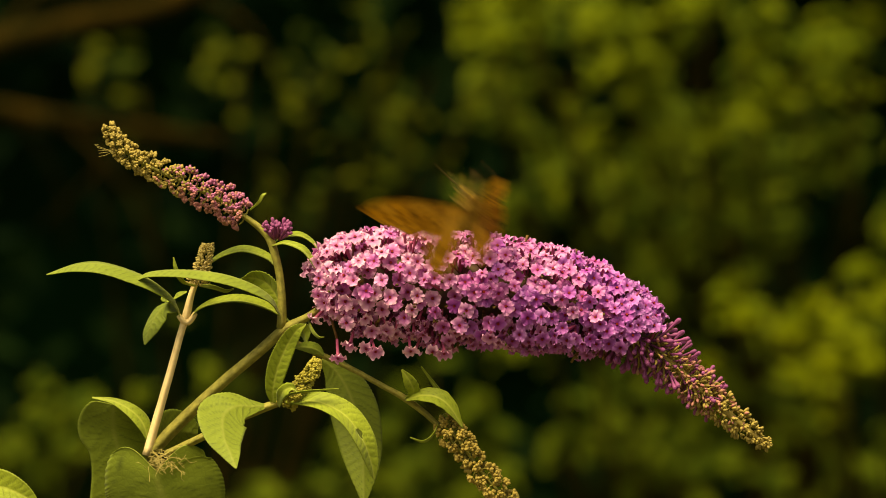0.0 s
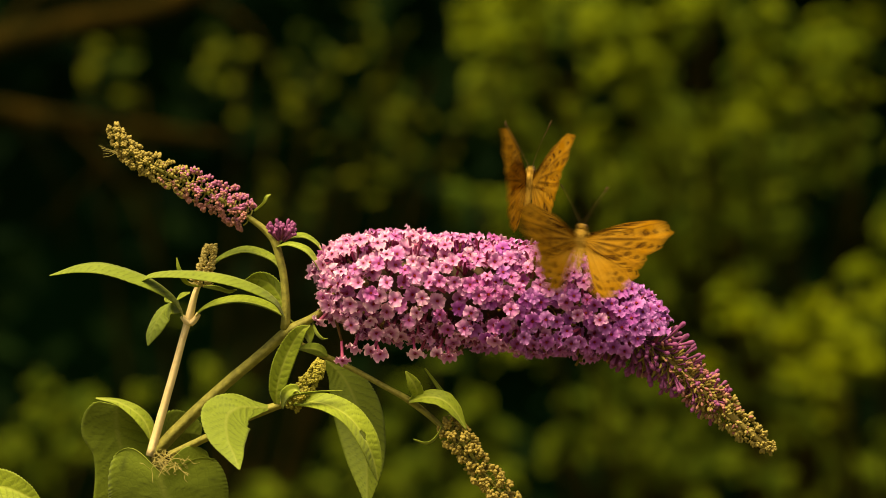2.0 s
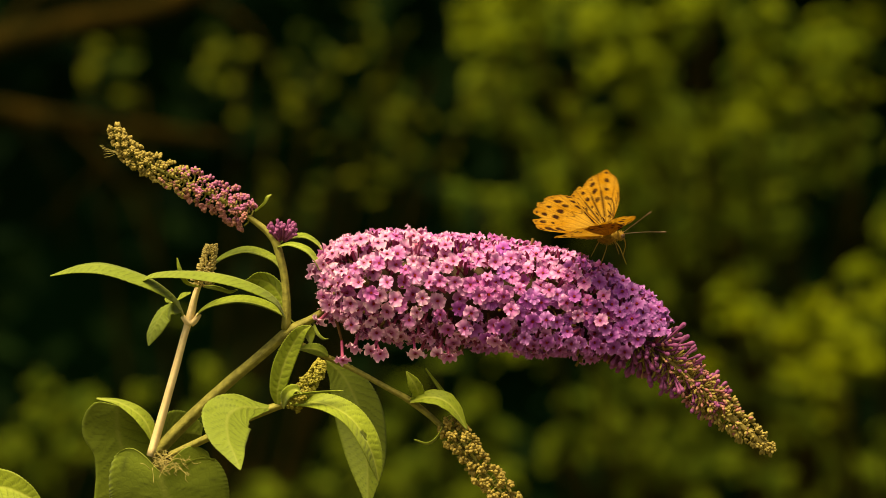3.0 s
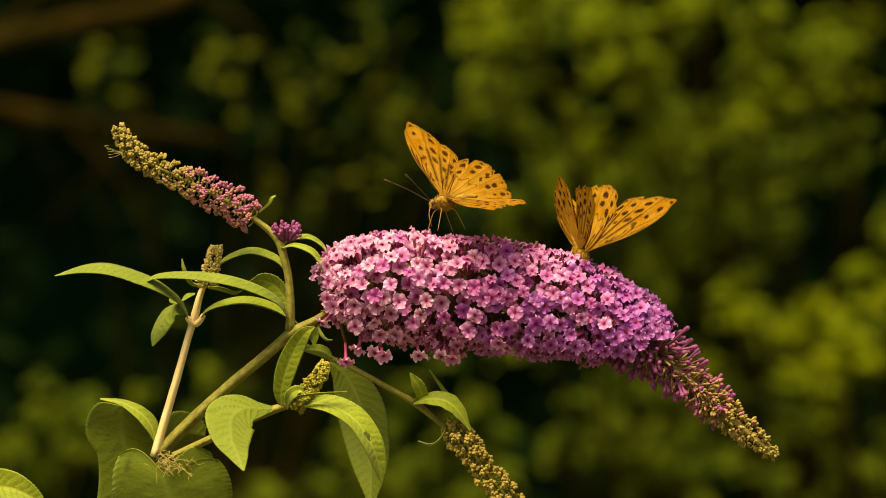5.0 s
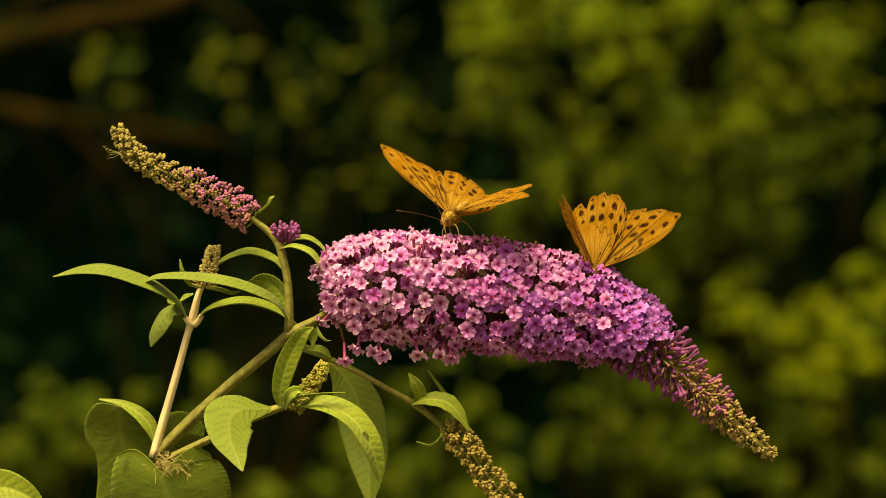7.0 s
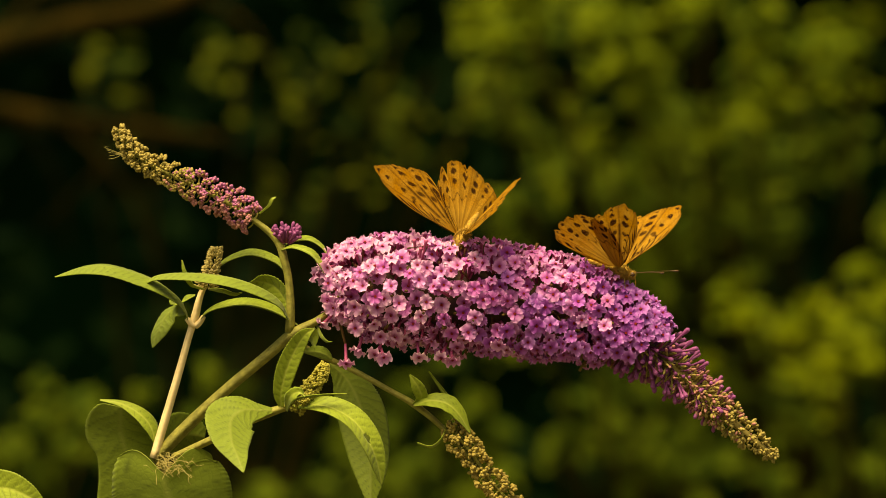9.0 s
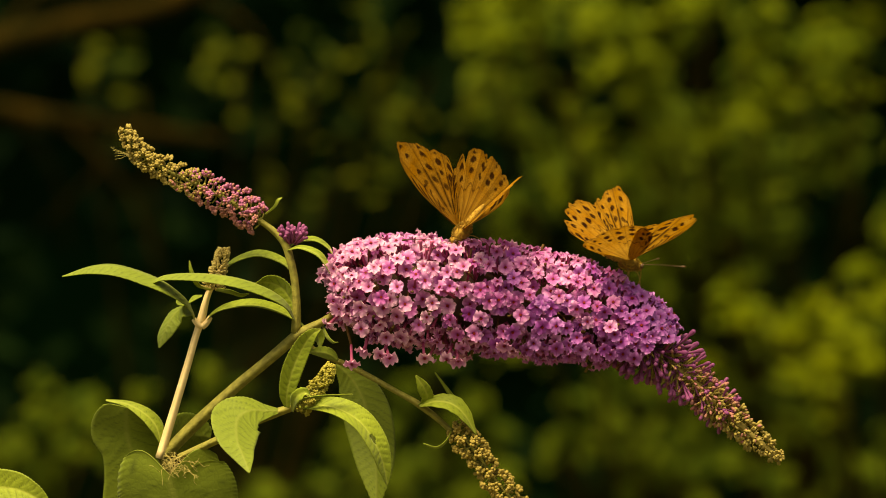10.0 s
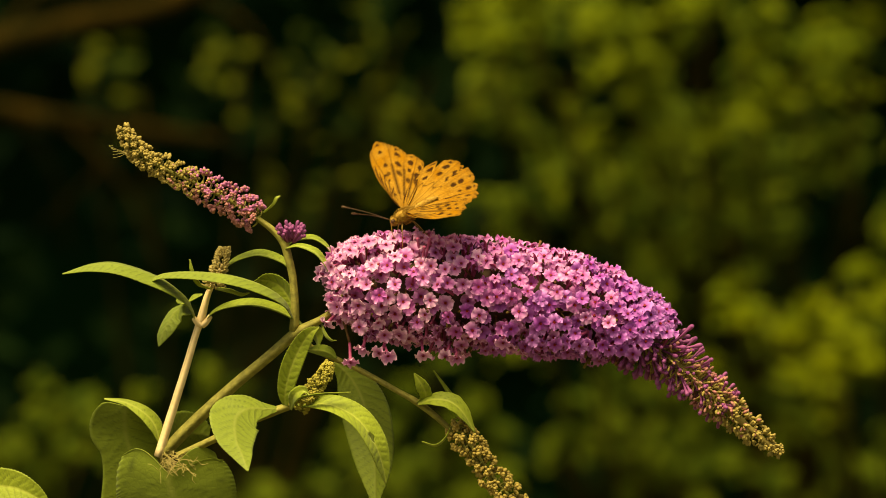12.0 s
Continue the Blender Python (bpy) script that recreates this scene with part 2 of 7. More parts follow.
# ---- ground ----
def ground():
    n, verts = 41, []
    for j in range(n):
        for k in range(n):
            x, y = ((k / (n - 1) * 2 - 1) ** 3 * 300, (j / (n - 1) * 2 - 1) ** 3 * 300)
            verts.append((x, y, 0.04 * noise.noise((x * 0.4, y * 0.4, 0)) - 0.02))
    faces = [(j * n + k, j * n + k + 1, (j + 1) * n + k + 1, (j + 1) * n + k) for j in range(n - 1) for k in range(n - 1)]
    tagged(new("ground", mesh_of("ground", verts, faces, SOIL)), "dark garden soil with sparse grass", "ground", kind="structure")


ground()

# ---- the shrub ----
shrub = tagged(new("butterfly_bush"), "green butterfly bush with a long lilac flower spike", "shrub")
shrub.location = ROOT


def stem(name, pts, radii_mm, material, parent, label="", n=20, sides=10, origin=None):
    v, f = tube(pts, [r / 1000 for r in radii_mm], n, 16, 0.03, 0.1)
    if origin is not None:
        v = [Vector(q) - origin for q in v]
    return part(name, mesh_of(name, v, f, material), parent, label, origin)


def stems():
    stem("main_stem", [mm(-112.5, 40, -373.1), mm(-117.0, 40, -241.1), mm(-115.0, 25, -160.2), mm(-111.0, 14, -112.2), mm(-112.3, 12, -91.8), mm(-114.8, 9, -80.5)], [9, 8, 6, 4, 2.4, 2.2], STEM_GREEN, shrub, n=30)
    stem("flower_stem", [mm(-116.1, 8, -82.7), mm(-101.6, 5, -68.0), mm(-85.8, 2, -53.4), mm(-71.9, 0, -41.7), mm(-61.6, 0, -32.8), mm(-52.7, 0, -27.9), mm(-46.6, 0, -23.9)],
         [2.3, 2.2, 2.0, 1.9, 2.0, 1.4, 1.2], STEM_GREEN, shrub, "straight olive green stem under the flower", n=28)
    stem("upright_stem", [mm(-62.3, 0, -31.7), mm(-62.0, -1, -22.1), mm(-62.9, -1, -10.9), mm(-64.9, -1, -2.0), mm(-67.0, 0, 3.6), mm(-71.0, 1, 8.0), mm(-77.3, 2, 12.7)],
         [1.8, 1.5, 1.4, 1.5, 1.5, 1.2, 1.0], STEM_GREEN, shrub, n=24)
    stem("trailing_stem", [mm(-58.0, 6, -37.4), mm(-50.2, 8, -41.2), mm(-36.7, 6, -47.2), mm(-21.0, 0, -55.6), mm(-12.5, 0, -60.5), mm(-2.0, 0, -69.0), mm(8.0, 0, -80.1), mm(16.5, 0, -90.2), mm(27.0, 0, -100.2)],
         [1.3, 1.1, 1.0, 1.0, 1.25, 1.0, 0.85, 0.7, 0.6], STEM_GREEN, shrub, n=30)
    stem("forward_stem", [mm(-108.0, 0, -81.5), mm(-94.3, -8, -74.9), mm(-80.8, -12, -68.1), mm(-69.6, -14, -63.2), mm(-62.9, -15, -60.9)], [1.3, 1.4, 1.4, 1.6, 1.3], STEM_GREEN, shrub)


# The pale side shoot stirs a little apart from the rest, about its foot.
SHOOT_FOOT = mm(-115.5, 6, -81.7)


def side_shoot():
    o = SHOOT_FOOT
    shoot = stem("side_shoot", [mm(-116.0, 6, -82.2), mm(-112.4, 6, -69.2), mm(-107.2, 5, -51.2), mm(-102.4, 4, -33.8), mm(-100.2, 4, -26.6), mm(-98.0, 4, -17.7), mm(-95.3, 4, -11.4), mm(-92.1, 4, -5.4)],
                 [1.7, 1.55, 1.4, 1.25, 1.55, 1.15, 0.9, 0.7], STEM_PALE, shrub, "pale straw-coloured young shoot", n=30, origin=o)
    for sx, way in ((-1, mm(-103.2, 2, -26.6)), (1, mm(-96.5, 2, -25.7))):
        stem("leaf_stalk", [mm(-99.9, 3, -29.7), (mm(-99.9, 3, -29.7) + way) / 2 + Vector((0, 0, -0.0006)), way], [1.2, 1.1, 0.9], STEM_PALE, shoot, n=8).location = -o
    leaf(shoot, [mm(-102.2, 4, -28.4), mm(-103.6, 0, -23.2), mm(-107.3, -2, -17.6), mm(-116.7, -4, -11.4), mm(-132.3, -4, -6.5), mm(-143.6, -2, -6.7), mm(-155.3, 0, -10.5)],
         [1.0, 2.2, 5, 7.4, 6.6, 4.4, 0.3], (0.05, -1, -0.25), (0, -1, -0.4), "arching grey-green leaf on the pale shoot", o)
    leaf(shoot, [mm(-100.4, 8, -17.7), mm(-106.5, 14, -21.1), mm(-112.0, 16, -25.6), mm(-115.5, 14, -32.4), mm(-117.2, 12, -38.4)], [0.8, 4.4, 5.8, 4.4, 0.3], (0.75, -0.4, 0.5), None, "", o)
    leaf(shoot, [mm(-98.9, 4, -29.3), mm(-95.6, 2, -24.8), mm(-89.1, 0, -22.1), mm(-78.9, -2, -21.0), mm(-67.9, 0, -23.9), mm(-58.6, 4, -29.7)], [0.9, 2.2, 4.4, 5, 4, 0.3], (0, -1, -0.25), (-0.1, -1, -0.35), "", o)
    leaf(shoot, [mm(-94.5, 6, -11.0), mm(-91.0, 8, -6.5), mm(-85.0, 10, -2.9), mm(-77.2, 12, -1.3), mm(-68.3, 14, -4.3), mm(-63.8, 14, -9.9)], [0.7, 2.2, 3.6, 4.2, 3.4, 0.3], (0, -1, -0.25), (-0.2, -1, -0.35), "", o)
    leaf(shoot, [mm(-96.5, 2, -15.0), mm(-101.2, -3, -13.1), mm(-103.8, -5, -8.2), mm(-104.8, -6, -3.6)], [0.5, 1.0, 0.9, 0.2], (1, -0.4, 0.2), None, "", o)
    leaf(shoot, [mm(-94.7, 2, -15.0), mm(-88.9, -4, -15.8), mm(-84.3, -6, -17.1), mm(-81.0, -6, -16.2)], [0.5, 1.3, 1.1, 0.2], (0, -0.8, 0.6), None, "", o)
    s = Shape()
    rng = random.Random(19)
    for k in range(520):
        t = rng.random()
        c = np.array(mm(-95.6, 4, -16.5)) * (1 - t) + np.array(mm(-91.5, 4, 0.9)) * t
        a, r = rng.uniform(0, 6.28), 0.0012 + 0.0026 * min(1, t * 4 + 0.5) * (1 - t) ** 0.5
        if t < 0.25 and rng.random() < 0.45:
            r *= 1.7
        out = Vector((math.cos(a), math.sin(a), 0.5))
        v, f = lathe([(0.00014, 0), (0.00036, 0.0005), (0.00036, 0.001), (0.0001, 0.0015)], 5)
        s.add(placed(v, aim(Vector(c) + out * r * rng.uniform(0.5, 0.9), out, a)), f)
    part("tip_bud_mass", s.mesh("tip_bud_mass", BUD_STRAW, origin=o), shoot, "small fuzzy straw-green bud cluster", kind="stuff")
    return shoot


def ball_bud(r, h):
    return lathe([(r * 0.3, 0), (r * 0.85, h * 0.25), (r, h * 0.55), (r * 0.7, h * 0.88), (r * 0.15, h)], 7)


def club_bud(h, r):
    return lathe([(r * 0.4, 0), (r * 0.5, h * 0.45), (r * 0.62, h * 0.74), (r * 1.05, h * 0.85), (r * 1.0, h * 0.95), (r * 0.4, h)], 7)


# ---- the flower spike: it nods about the node where it leaves the stem ----
NODE = mm(-50.0, 0, -27.0)
AXIS = [mm(-47.3, 0, -17.5), mm(-32.1, 0, -14.0), mm(-5.4, 0, -16.6), mm(21.4, 0, -18.9), mm(46.0, 0, -22.8), mm(67.2, 0, -29.8), mm(81.7, 0, -39.0), mm(96.2, 0, -51.1), mm(112.9, 0, -66.3), mm(130.8, 0, -81.0)]
# radius in mm along the same curve
GIRTH = [11.5, 20.5, 23.2, 22.8, 21.8, 18.0, 13.8, 10.6, 7.2, 1.6]
OPEN_TO = 0.68


def rim_of(me, radii=None):
    """Keeps how far each petal point lies from its flower's throat, for the petals' own shading of colour."""
    if radii is None:
        radii = [min(1.0, math.hypot(v.co.x, v.co.y) / 0.0037) for v in me.vertices]
    cols = np.zeros((len(radii), 4), np.float32)
    cols[:, 0], cols[:, 3] = radii, 1
    me.color_attributes.new("rim", "FLOAT_COLOR", "POINT").data.foreach_set("color", cols.ravel())
    return radii


def floret_mesh(petals, seed, open_up, size=1.0):
    """One small trumpet flower: a thin tube, four broad crimped lobes and a dark throat."""
    rng = random.Random(seed)
    s = Shape()
    h = 0.0085
    v, f = lathe([(0.00055, 0), (0.0006, h * 0.5), (0.0007, h * 0.85), (0.001, h)], 6)
    s.add(v, f[:-1], 1)
    for q in range(4):
        a0 = q * math.pi / 2 + rng.uniform(-0.14, 0.14)
        tilt = open_up + rng.uniform(-0.3, 0.3)
        grow = size * rng.uniform(0.85, 1.14)
        swing = rng.uniform(0, 6.28)
        verts, faces = [], []
        for i, (r, w) in enumerate(((0.00055, 0.0007), (0.00115, 0.0014), (0.0019, 0.00203), (0.0026, 0.00226), (0.0031, 0.0019))):
            for j in range(7):
                b = j / 3 - 1
                rr = r * grow * (1 - (0.05, 0.05, 0.05, 0.1, 0.15)[i] * b * b) + (0.00017 * math.sin(b * 8 + swing) - 0.00022 * (1 - abs(b)) * (i == 4) if i > 2 else 0)
                lift = h + tilt * r * 0.6 - (r / 0.0034) ** 2 * 0.0009 + 0.0005 * b * b * (1 if i else 0) + 0.00062 * math.sin(5.2 * b + swing) * (i / 3.2) ** 2
                verts.append((rr * math.cos(a0) - b * w * grow * math.sin(a0), rr * math.sin(a0) + b * w * grow * math.cos(a0), lift))
        for i in range(4):
            for j in range(6):
                faces.append((i * 7 + j, i * 7 + j + 1, i * 7 + j + 8, i * 7 + j + 7))
        s.add(verts, faces, 0)
    s.add([(0.00052 * math.cos(k * math.pi / 3), 0.00052 * math.sin(k * math.pi / 3), h + 0.00055 + 0.2 * open_up * 0.0005) for k in range(6)], [(0, 1, 2, 3, 4, 5)], 2)
    me = s.mesh("floret", [petals, FLOWER_TUBE, THROAT])
    rim_of(me)
    return me


def flower_spike():
    line = spline(AXIS, 200)
    girth = spline([(g,) for g in GIRTH], 200)[:, 0] / 1000
    tan, side, up = frames_along(line)
    rng = random.Random(11)
    s = Shape()
    # axis swollen into an added dark core, so gaps look deep and shaded
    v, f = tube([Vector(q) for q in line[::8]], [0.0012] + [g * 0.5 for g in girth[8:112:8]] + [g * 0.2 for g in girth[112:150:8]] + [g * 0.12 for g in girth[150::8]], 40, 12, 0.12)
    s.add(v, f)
    core = part("flower_spike", s.mesh("flower_spike", SHADED_CORE, origin=NODE), shrub, "arching lilac to violet flower spike, budded at its tip", NODE)
    tones = (PETAL_PINK, PETAL_LILAC, PETAL_VIOLET)
    kinds = [[floret_mesh(m, 7 * i + k, o) for k, o in enumerate((0.3, 0.5, 0.75, 0.1, 0.4, 0.95))] for i, m in enumerate(tones)]
    back, back_rim = [Shape() for _ in range(3)], [[], [], []]
    made = []
    weights = girth[:int(200 * OPEN_TO)] + 0.003
    cum = np.cumsum(weights) / weights.sum()
    # an outer coat of open flowers, then two sparser ones deeper in that show through its gaps
    for total, depth, turn in ((510, 1.0, 0.0), (230, 0.84, 1.1), (170, 0.68, 2.3)):
        for k in range(total):
            t = np.interp((k + 0.5) / total, cum, np.arange(len(cum)))
            i = min(int(t), 198)
            a = k * 2.39996 + turn + rng.uniform(-0.2, 0.2)
            out = Vector(math.cos(a) * side[i] + math.sin(a) * up[i])
            if i / 200 > 0.61 + 0.075 * out.z - 0.02 * out.y + rng.uniform(-0.015, 0.015):
                continue
            # the older lower flank is thinned out and shows its stalks
            thin = max(0.0, 1 - abs(i - 34) / 40) * max(0.0, 1 - abs(out.z + 0.35) / 0.55)
            if depth > 0.8 and rng.random() < 0.62 * thin:
                continue
            lumpy = depth * (1 + 0.09 * noise.noise(Vector(line[i]) * 60 + out * 1.8) + rng.uniform(-0.06, 0.045)) + (rng.uniform(-0.2, 0.01) if out.z < -0.55 else 0)
            way = (out + Vector(tan[i]) * rng.uniform(-0.3, 0.35) + Vector((rng.gauss(0, 0.27), rng.gauss(-0.12, 0.24), rng.gauss(0.04, 0.27)))).normalized()
            if i < 12:
                way = (way - Vector(tan[i]) * 0.9).normalized()
            head = Vector(line[i]) + out * girth[i] * lumpy
            made.append((head, way, rng.uniform(0, 6.28), i / 200 / OPEN_TO, rng.uniform(0.88, 1.1), depth))
    shown = set(sorted(range(len(made)), key=lambda k: made[k][0].y - 0.5 * made[k][0].z - 0.03 * made[k][5])[:290])
    for k, (head, way, spin, age, size, depth) in enumerate(made):
        # upward florets turn paler: some of the crest's sunlight is put into petal colour
        tone = age + rng.gauss(0, 0.15) - 0.13 * way.z
        c = 0 if tone < 0.24 else 1 if tone < 0.58 else 2
        me = rng.choice(kinds[c])
        if way.z > 0.6:
            me = kinds[c][rng.choice((0, 3))]
        m = aim(head - way * 0.0085 * size - NODE, way, spin, size)
        if k in shown:
            ob = part("floret", me, core)
            ob.matrix_local = m
        else:
            back[c].add(placed([q.co for q in me.vertices], m), [tuple(p.vertices) for p in me.polygons])
            back_rim[c] += [min(1.0, math.hypot(q.co.x, q.co.y) / 0.0037) for q in me.vertices]
            back[c].i[-len(me.polygons):] = [p.material_index for p in me.polygons]
    for sh, radii, m in zip(back, back_rim, tones):
        mass = sh.mesh("floret_mass", [m, FLOWER_TUBE, THROAT])
        rim_of(mass, radii)
        part("floret_mass", mass, core, "dense massed small lilac florets", kind="stuff")
    # stalks that fork from the axis to the flowers, seen in the gaps
    stalks = Shape()
    for k in range(150):
        i = int(6 + 112 * ((k + 0.5) / 150))
        a = k * 2.39996
        out = Vector(math.cos(a) * side[i] + math.sin(a) * up[i])
        p0, p1 = Vector(line[i]), Vector(line[i]) + out * girth[i] * 0.55 + Vector(tan[i]) * 0.002
        v, f = tube([p0, (p0 + p1) / 2 + Vector((0, 0, -0.0008)), p1], [0.0007, 0.0005], 6, 5)
        stalks.add([Vector(q) - NODE for q in v], f)
        for b in range(3):
            tip = p1 + (out + Vector((rng.gauss(0, 0.5), rng.gauss(0, 0.5), rng.gauss(0, 0.5)))) * girth[i] * 0.22
            v, f = tube([p1, tip], [0.00035, 0.0003, 0.0006], 5, 5)
            stalks.add([Vector(q) - NODE for q in v], f)
    part("flower_stalk_mass", stalks.mesh("flower_stalk_mass", CALYX), core, "thin forked maroon and green stalks", kind="stuff")
    # faded flowers that cling to the underside, and bare tubes where petals have dropped
    faded = [floret_mesh(WITHERED, 50 + k, o, 0.8) for k, o in enumerate((1.3, 1.7))]
    for k in range(34):
        i = int(10 + 108 * ((k + rng.random()) / 34))
        out = (Vector(up[i]) * (-0.95 if Vector(up[i]).z > 0 else 0.95) + Vector(side[i]) * rng.uniform(-0.5, 0.5) + Vector((0, -0.45, 0))).normalized()
        if out.z > 0:
            out.z = -out.z
        head = Vector(line[i]) + out * girth[i] * rng.uniform(0.86, 1.04)
        ob = part("faded_floret", faded[k % 2], core, "withered tan floret")
        ob.matrix_local = aim(head - NODE - out * 0.0075, out + Vector((rng.gauss(0, 0.3), 0, -0.2)), k, rng.uniform(0.75, 1.05))
    v, f = lathe([(0.0004, 0), (0.0005, 0.004), (0.0006, 0.0078), (0.0009, 0.0088), (0.0003, 0.009)], 7)
    bare = mesh_of("bare_tube", v, f, FLOWER_TUBE)
    for foot, way in ((mm(-12.4, -15, -3.2), (-0.1, -0.35, 1)), (mm(-10.2, -16, -3.4), (0.2, -0.35, 1)), (mm(-11.4, -17, -6.0), (0.1, -0.5, 1))):
        ob = part("bare_tube", bare, core, "bare dark pink flower tube")
        ob.matrix_local = aim(foot - NODE, Vector(way))
    # unopened trumpets, then ever smaller buds in knots to the tip
    clubs = []
    for length in (0.0115, 0.0095, 0.008, 0.0055):
        sh = Shape()
        v, f = club_bud(length, 0.0005 + 0.03 * length)
        sh.add(v, f[:28], 0)
        sh.add(v, f[28:], 1)
        clubs.append(sh.mesh("bud", [BUD_PURPLE, BUD_TIP]))
    pink, green = Shape(), Shape()
    v, f = tube([Vector(q) - NODE for q in line[118::8]], [0.0022, 0.0024, 0.0017, 0.0007], 40, 9, 0.15)
    green.add(v, f)
    for k in range(760):
        u = 0.54 + 0.33 * (k + 0.5) / 760
        i = min(int(u * 199), 198)
        a = k * 2.39996 + rng.uniform(-0.4, 0.4)
        out = Vector(math.cos(a) * side[i] + math.sin(a) * up[i])
        if u < 0.6 + 0.075 * out.z - 0.02 * out.y:
            continue
        way = (out + Vector(tan[i]) * rng.uniform(0.0, 0.7) + Vector((rng.gauss(0, 0.36), rng.gauss(0, 0.36), rng.uniform(-0.3, 0.45)))).normalized()
        base = Vector(line[i]) + out * girth[i] * rng.uniform(0.1, 0.3)
        grown = 1 - (u - 0.6) / 0.4
        if k % 5 in (1, 3) and rng.random() < 0.3 + 0.75 * grown or (k % 5 == 0 and u < 0.7 and out.y > -0.3):
            h = girth[i] * rng.uniform(0.36, 0.95) * ((1.6 if u < 0.68 else 1.15) if out.z < -0.25 else 1.2 if out.z > 0.35 else 1.0)
            length, me = min(zip((0.0115, 0.0095, 0.008, 0.0055), clubs), key=lambda c: abs(c[0] - h))
            ob = part("bud", me, core)
            ob.matrix_local = aim(base - NODE, way, a, min(1.12, max(0.7, h / length)))
            continue
        if k % 3 == 0:
            continue
        # straw-green calyx stalks between the trumpets
        tip = base + way * girth[i] * rng.uniform(0.25, 0.62)
        v, f = tube([base - out * girth[i] * 0.1, tip], [0.0004, 0.00032, 0.0004, 0.00065, 0.0002], 7, 5)
        green.add([Vector(q) - NODE for q in v], f)
        if rng.random() < 0.2 + 0.5 * (u > 0.74):
            h = rng.uniform(0.0016, 0.0028)
            v, f = ball_bud(h * 0.26, h)
            pink.add(placed(v, aim(tip - NODE, way)), f)
    for k in range(66):
        u = 0.8 + 0.195 * (k + 0.5) / 66
        i = min(int(u * 199), 198)
        a = k * 2.39996 + rng.uniform(-0.4, 0.4)
        out = Vector(math.cos(a) * side[i] + math.sin(a) * up[i])
        p0 = Vector(line[i])
        knot = p0 + out * girth[i] * rng.uniform(0.4, 0.62)
        v, f = tube([p0 - NODE, knot - NODE], [0.0004, 0.0003], 4, 5)
        green.add(v, f)
        for b in range(9):
            d = (out + Vector(tan[i]) * 0.6 + Vector((rng.uniform(-1, 1), rng.uniform(-1, 1), rng.uniform(-1, 1))) * 0.9).normalized()
            h = rng.uniform(0.0015, 0.0027) * (1 if u < 0.93 else 0.8)
            v, f = ball_bud(h * rng.uniform(0.24, 0.32), h)
            at = knot + d * min(girth[i] * 0.28, 0.0016) * rng.uniform(0.4, 1.0)
            rosy = rng.random() < (0.6 if out.z > -0.2 else 0.25) * max(0.0, 1 - (u - 0.8) / 0.15)
            (pink if rosy else green).add(placed(v, aim(at - NODE, d)), f)
    for nm, sh, m, lb in (("pink_bud_mass", pink, BUD_PINK, "small rosy buds"),
                          ("green_bud_mass", green, BUD_GREEN, "tiny straw-green buds at the tip")):
        part(nm, sh.mesh(nm, m), core, lb, kind="stuff")
    # loose florets that hang from the spike's foot
    for k, (head, way) in enumerate(((mm(-52.5, -6, -8.9), (-1, -0.4, 0.1)), (mm(-39.8, -8, -43.6), (0.05, -0.6, -0.9)), (mm(-25.0, -14, -41.0), (0.2, -0.9, -0.6)), (mm(-49.5, -4, -28.7), (-0.7, -0.3, -0.7)),
                                     (mm(-36.3, -14, -29.7), (-0.2, -1, -0.3)), (mm(-35.0, -8, -38.0), (-0.3, -0.6, -1)), (mm(-28.5, -12, -40.0), (-0.5, -0.7, -0.8)), (mm(-11.2, -12, -41.0), (0.1, -0.7, -0.8)),
                                     (mm(2.0, -10, -42.0), (0.1, -0.7, -0.8)), (mm(-2.5, -11, -41.5), (-0.3, -0.8, -0.8)))):
        way = Vector(way).normalized()
        foot = head - way * 0.0088
        ob = part("floret", kinds[0][k % 6], core)
        ob.matrix_local = aim(foot - NODE, way, k, 1.02)
        i = int(np.argmin(np.linalg.norm(line[:120] - np.array(foot), axis=1)))
        v, f = tube([Vector(line[i]) - NODE, (Vector(line[i]) + foot) / 2 - NODE + Vector((0, 0, 0.001)), foot - NODE], [0.0007, 0.0005], 8, 6)
        part("flower_stalk", mesh_of("flower_stalk", v, f, CALYX), core)
    return core


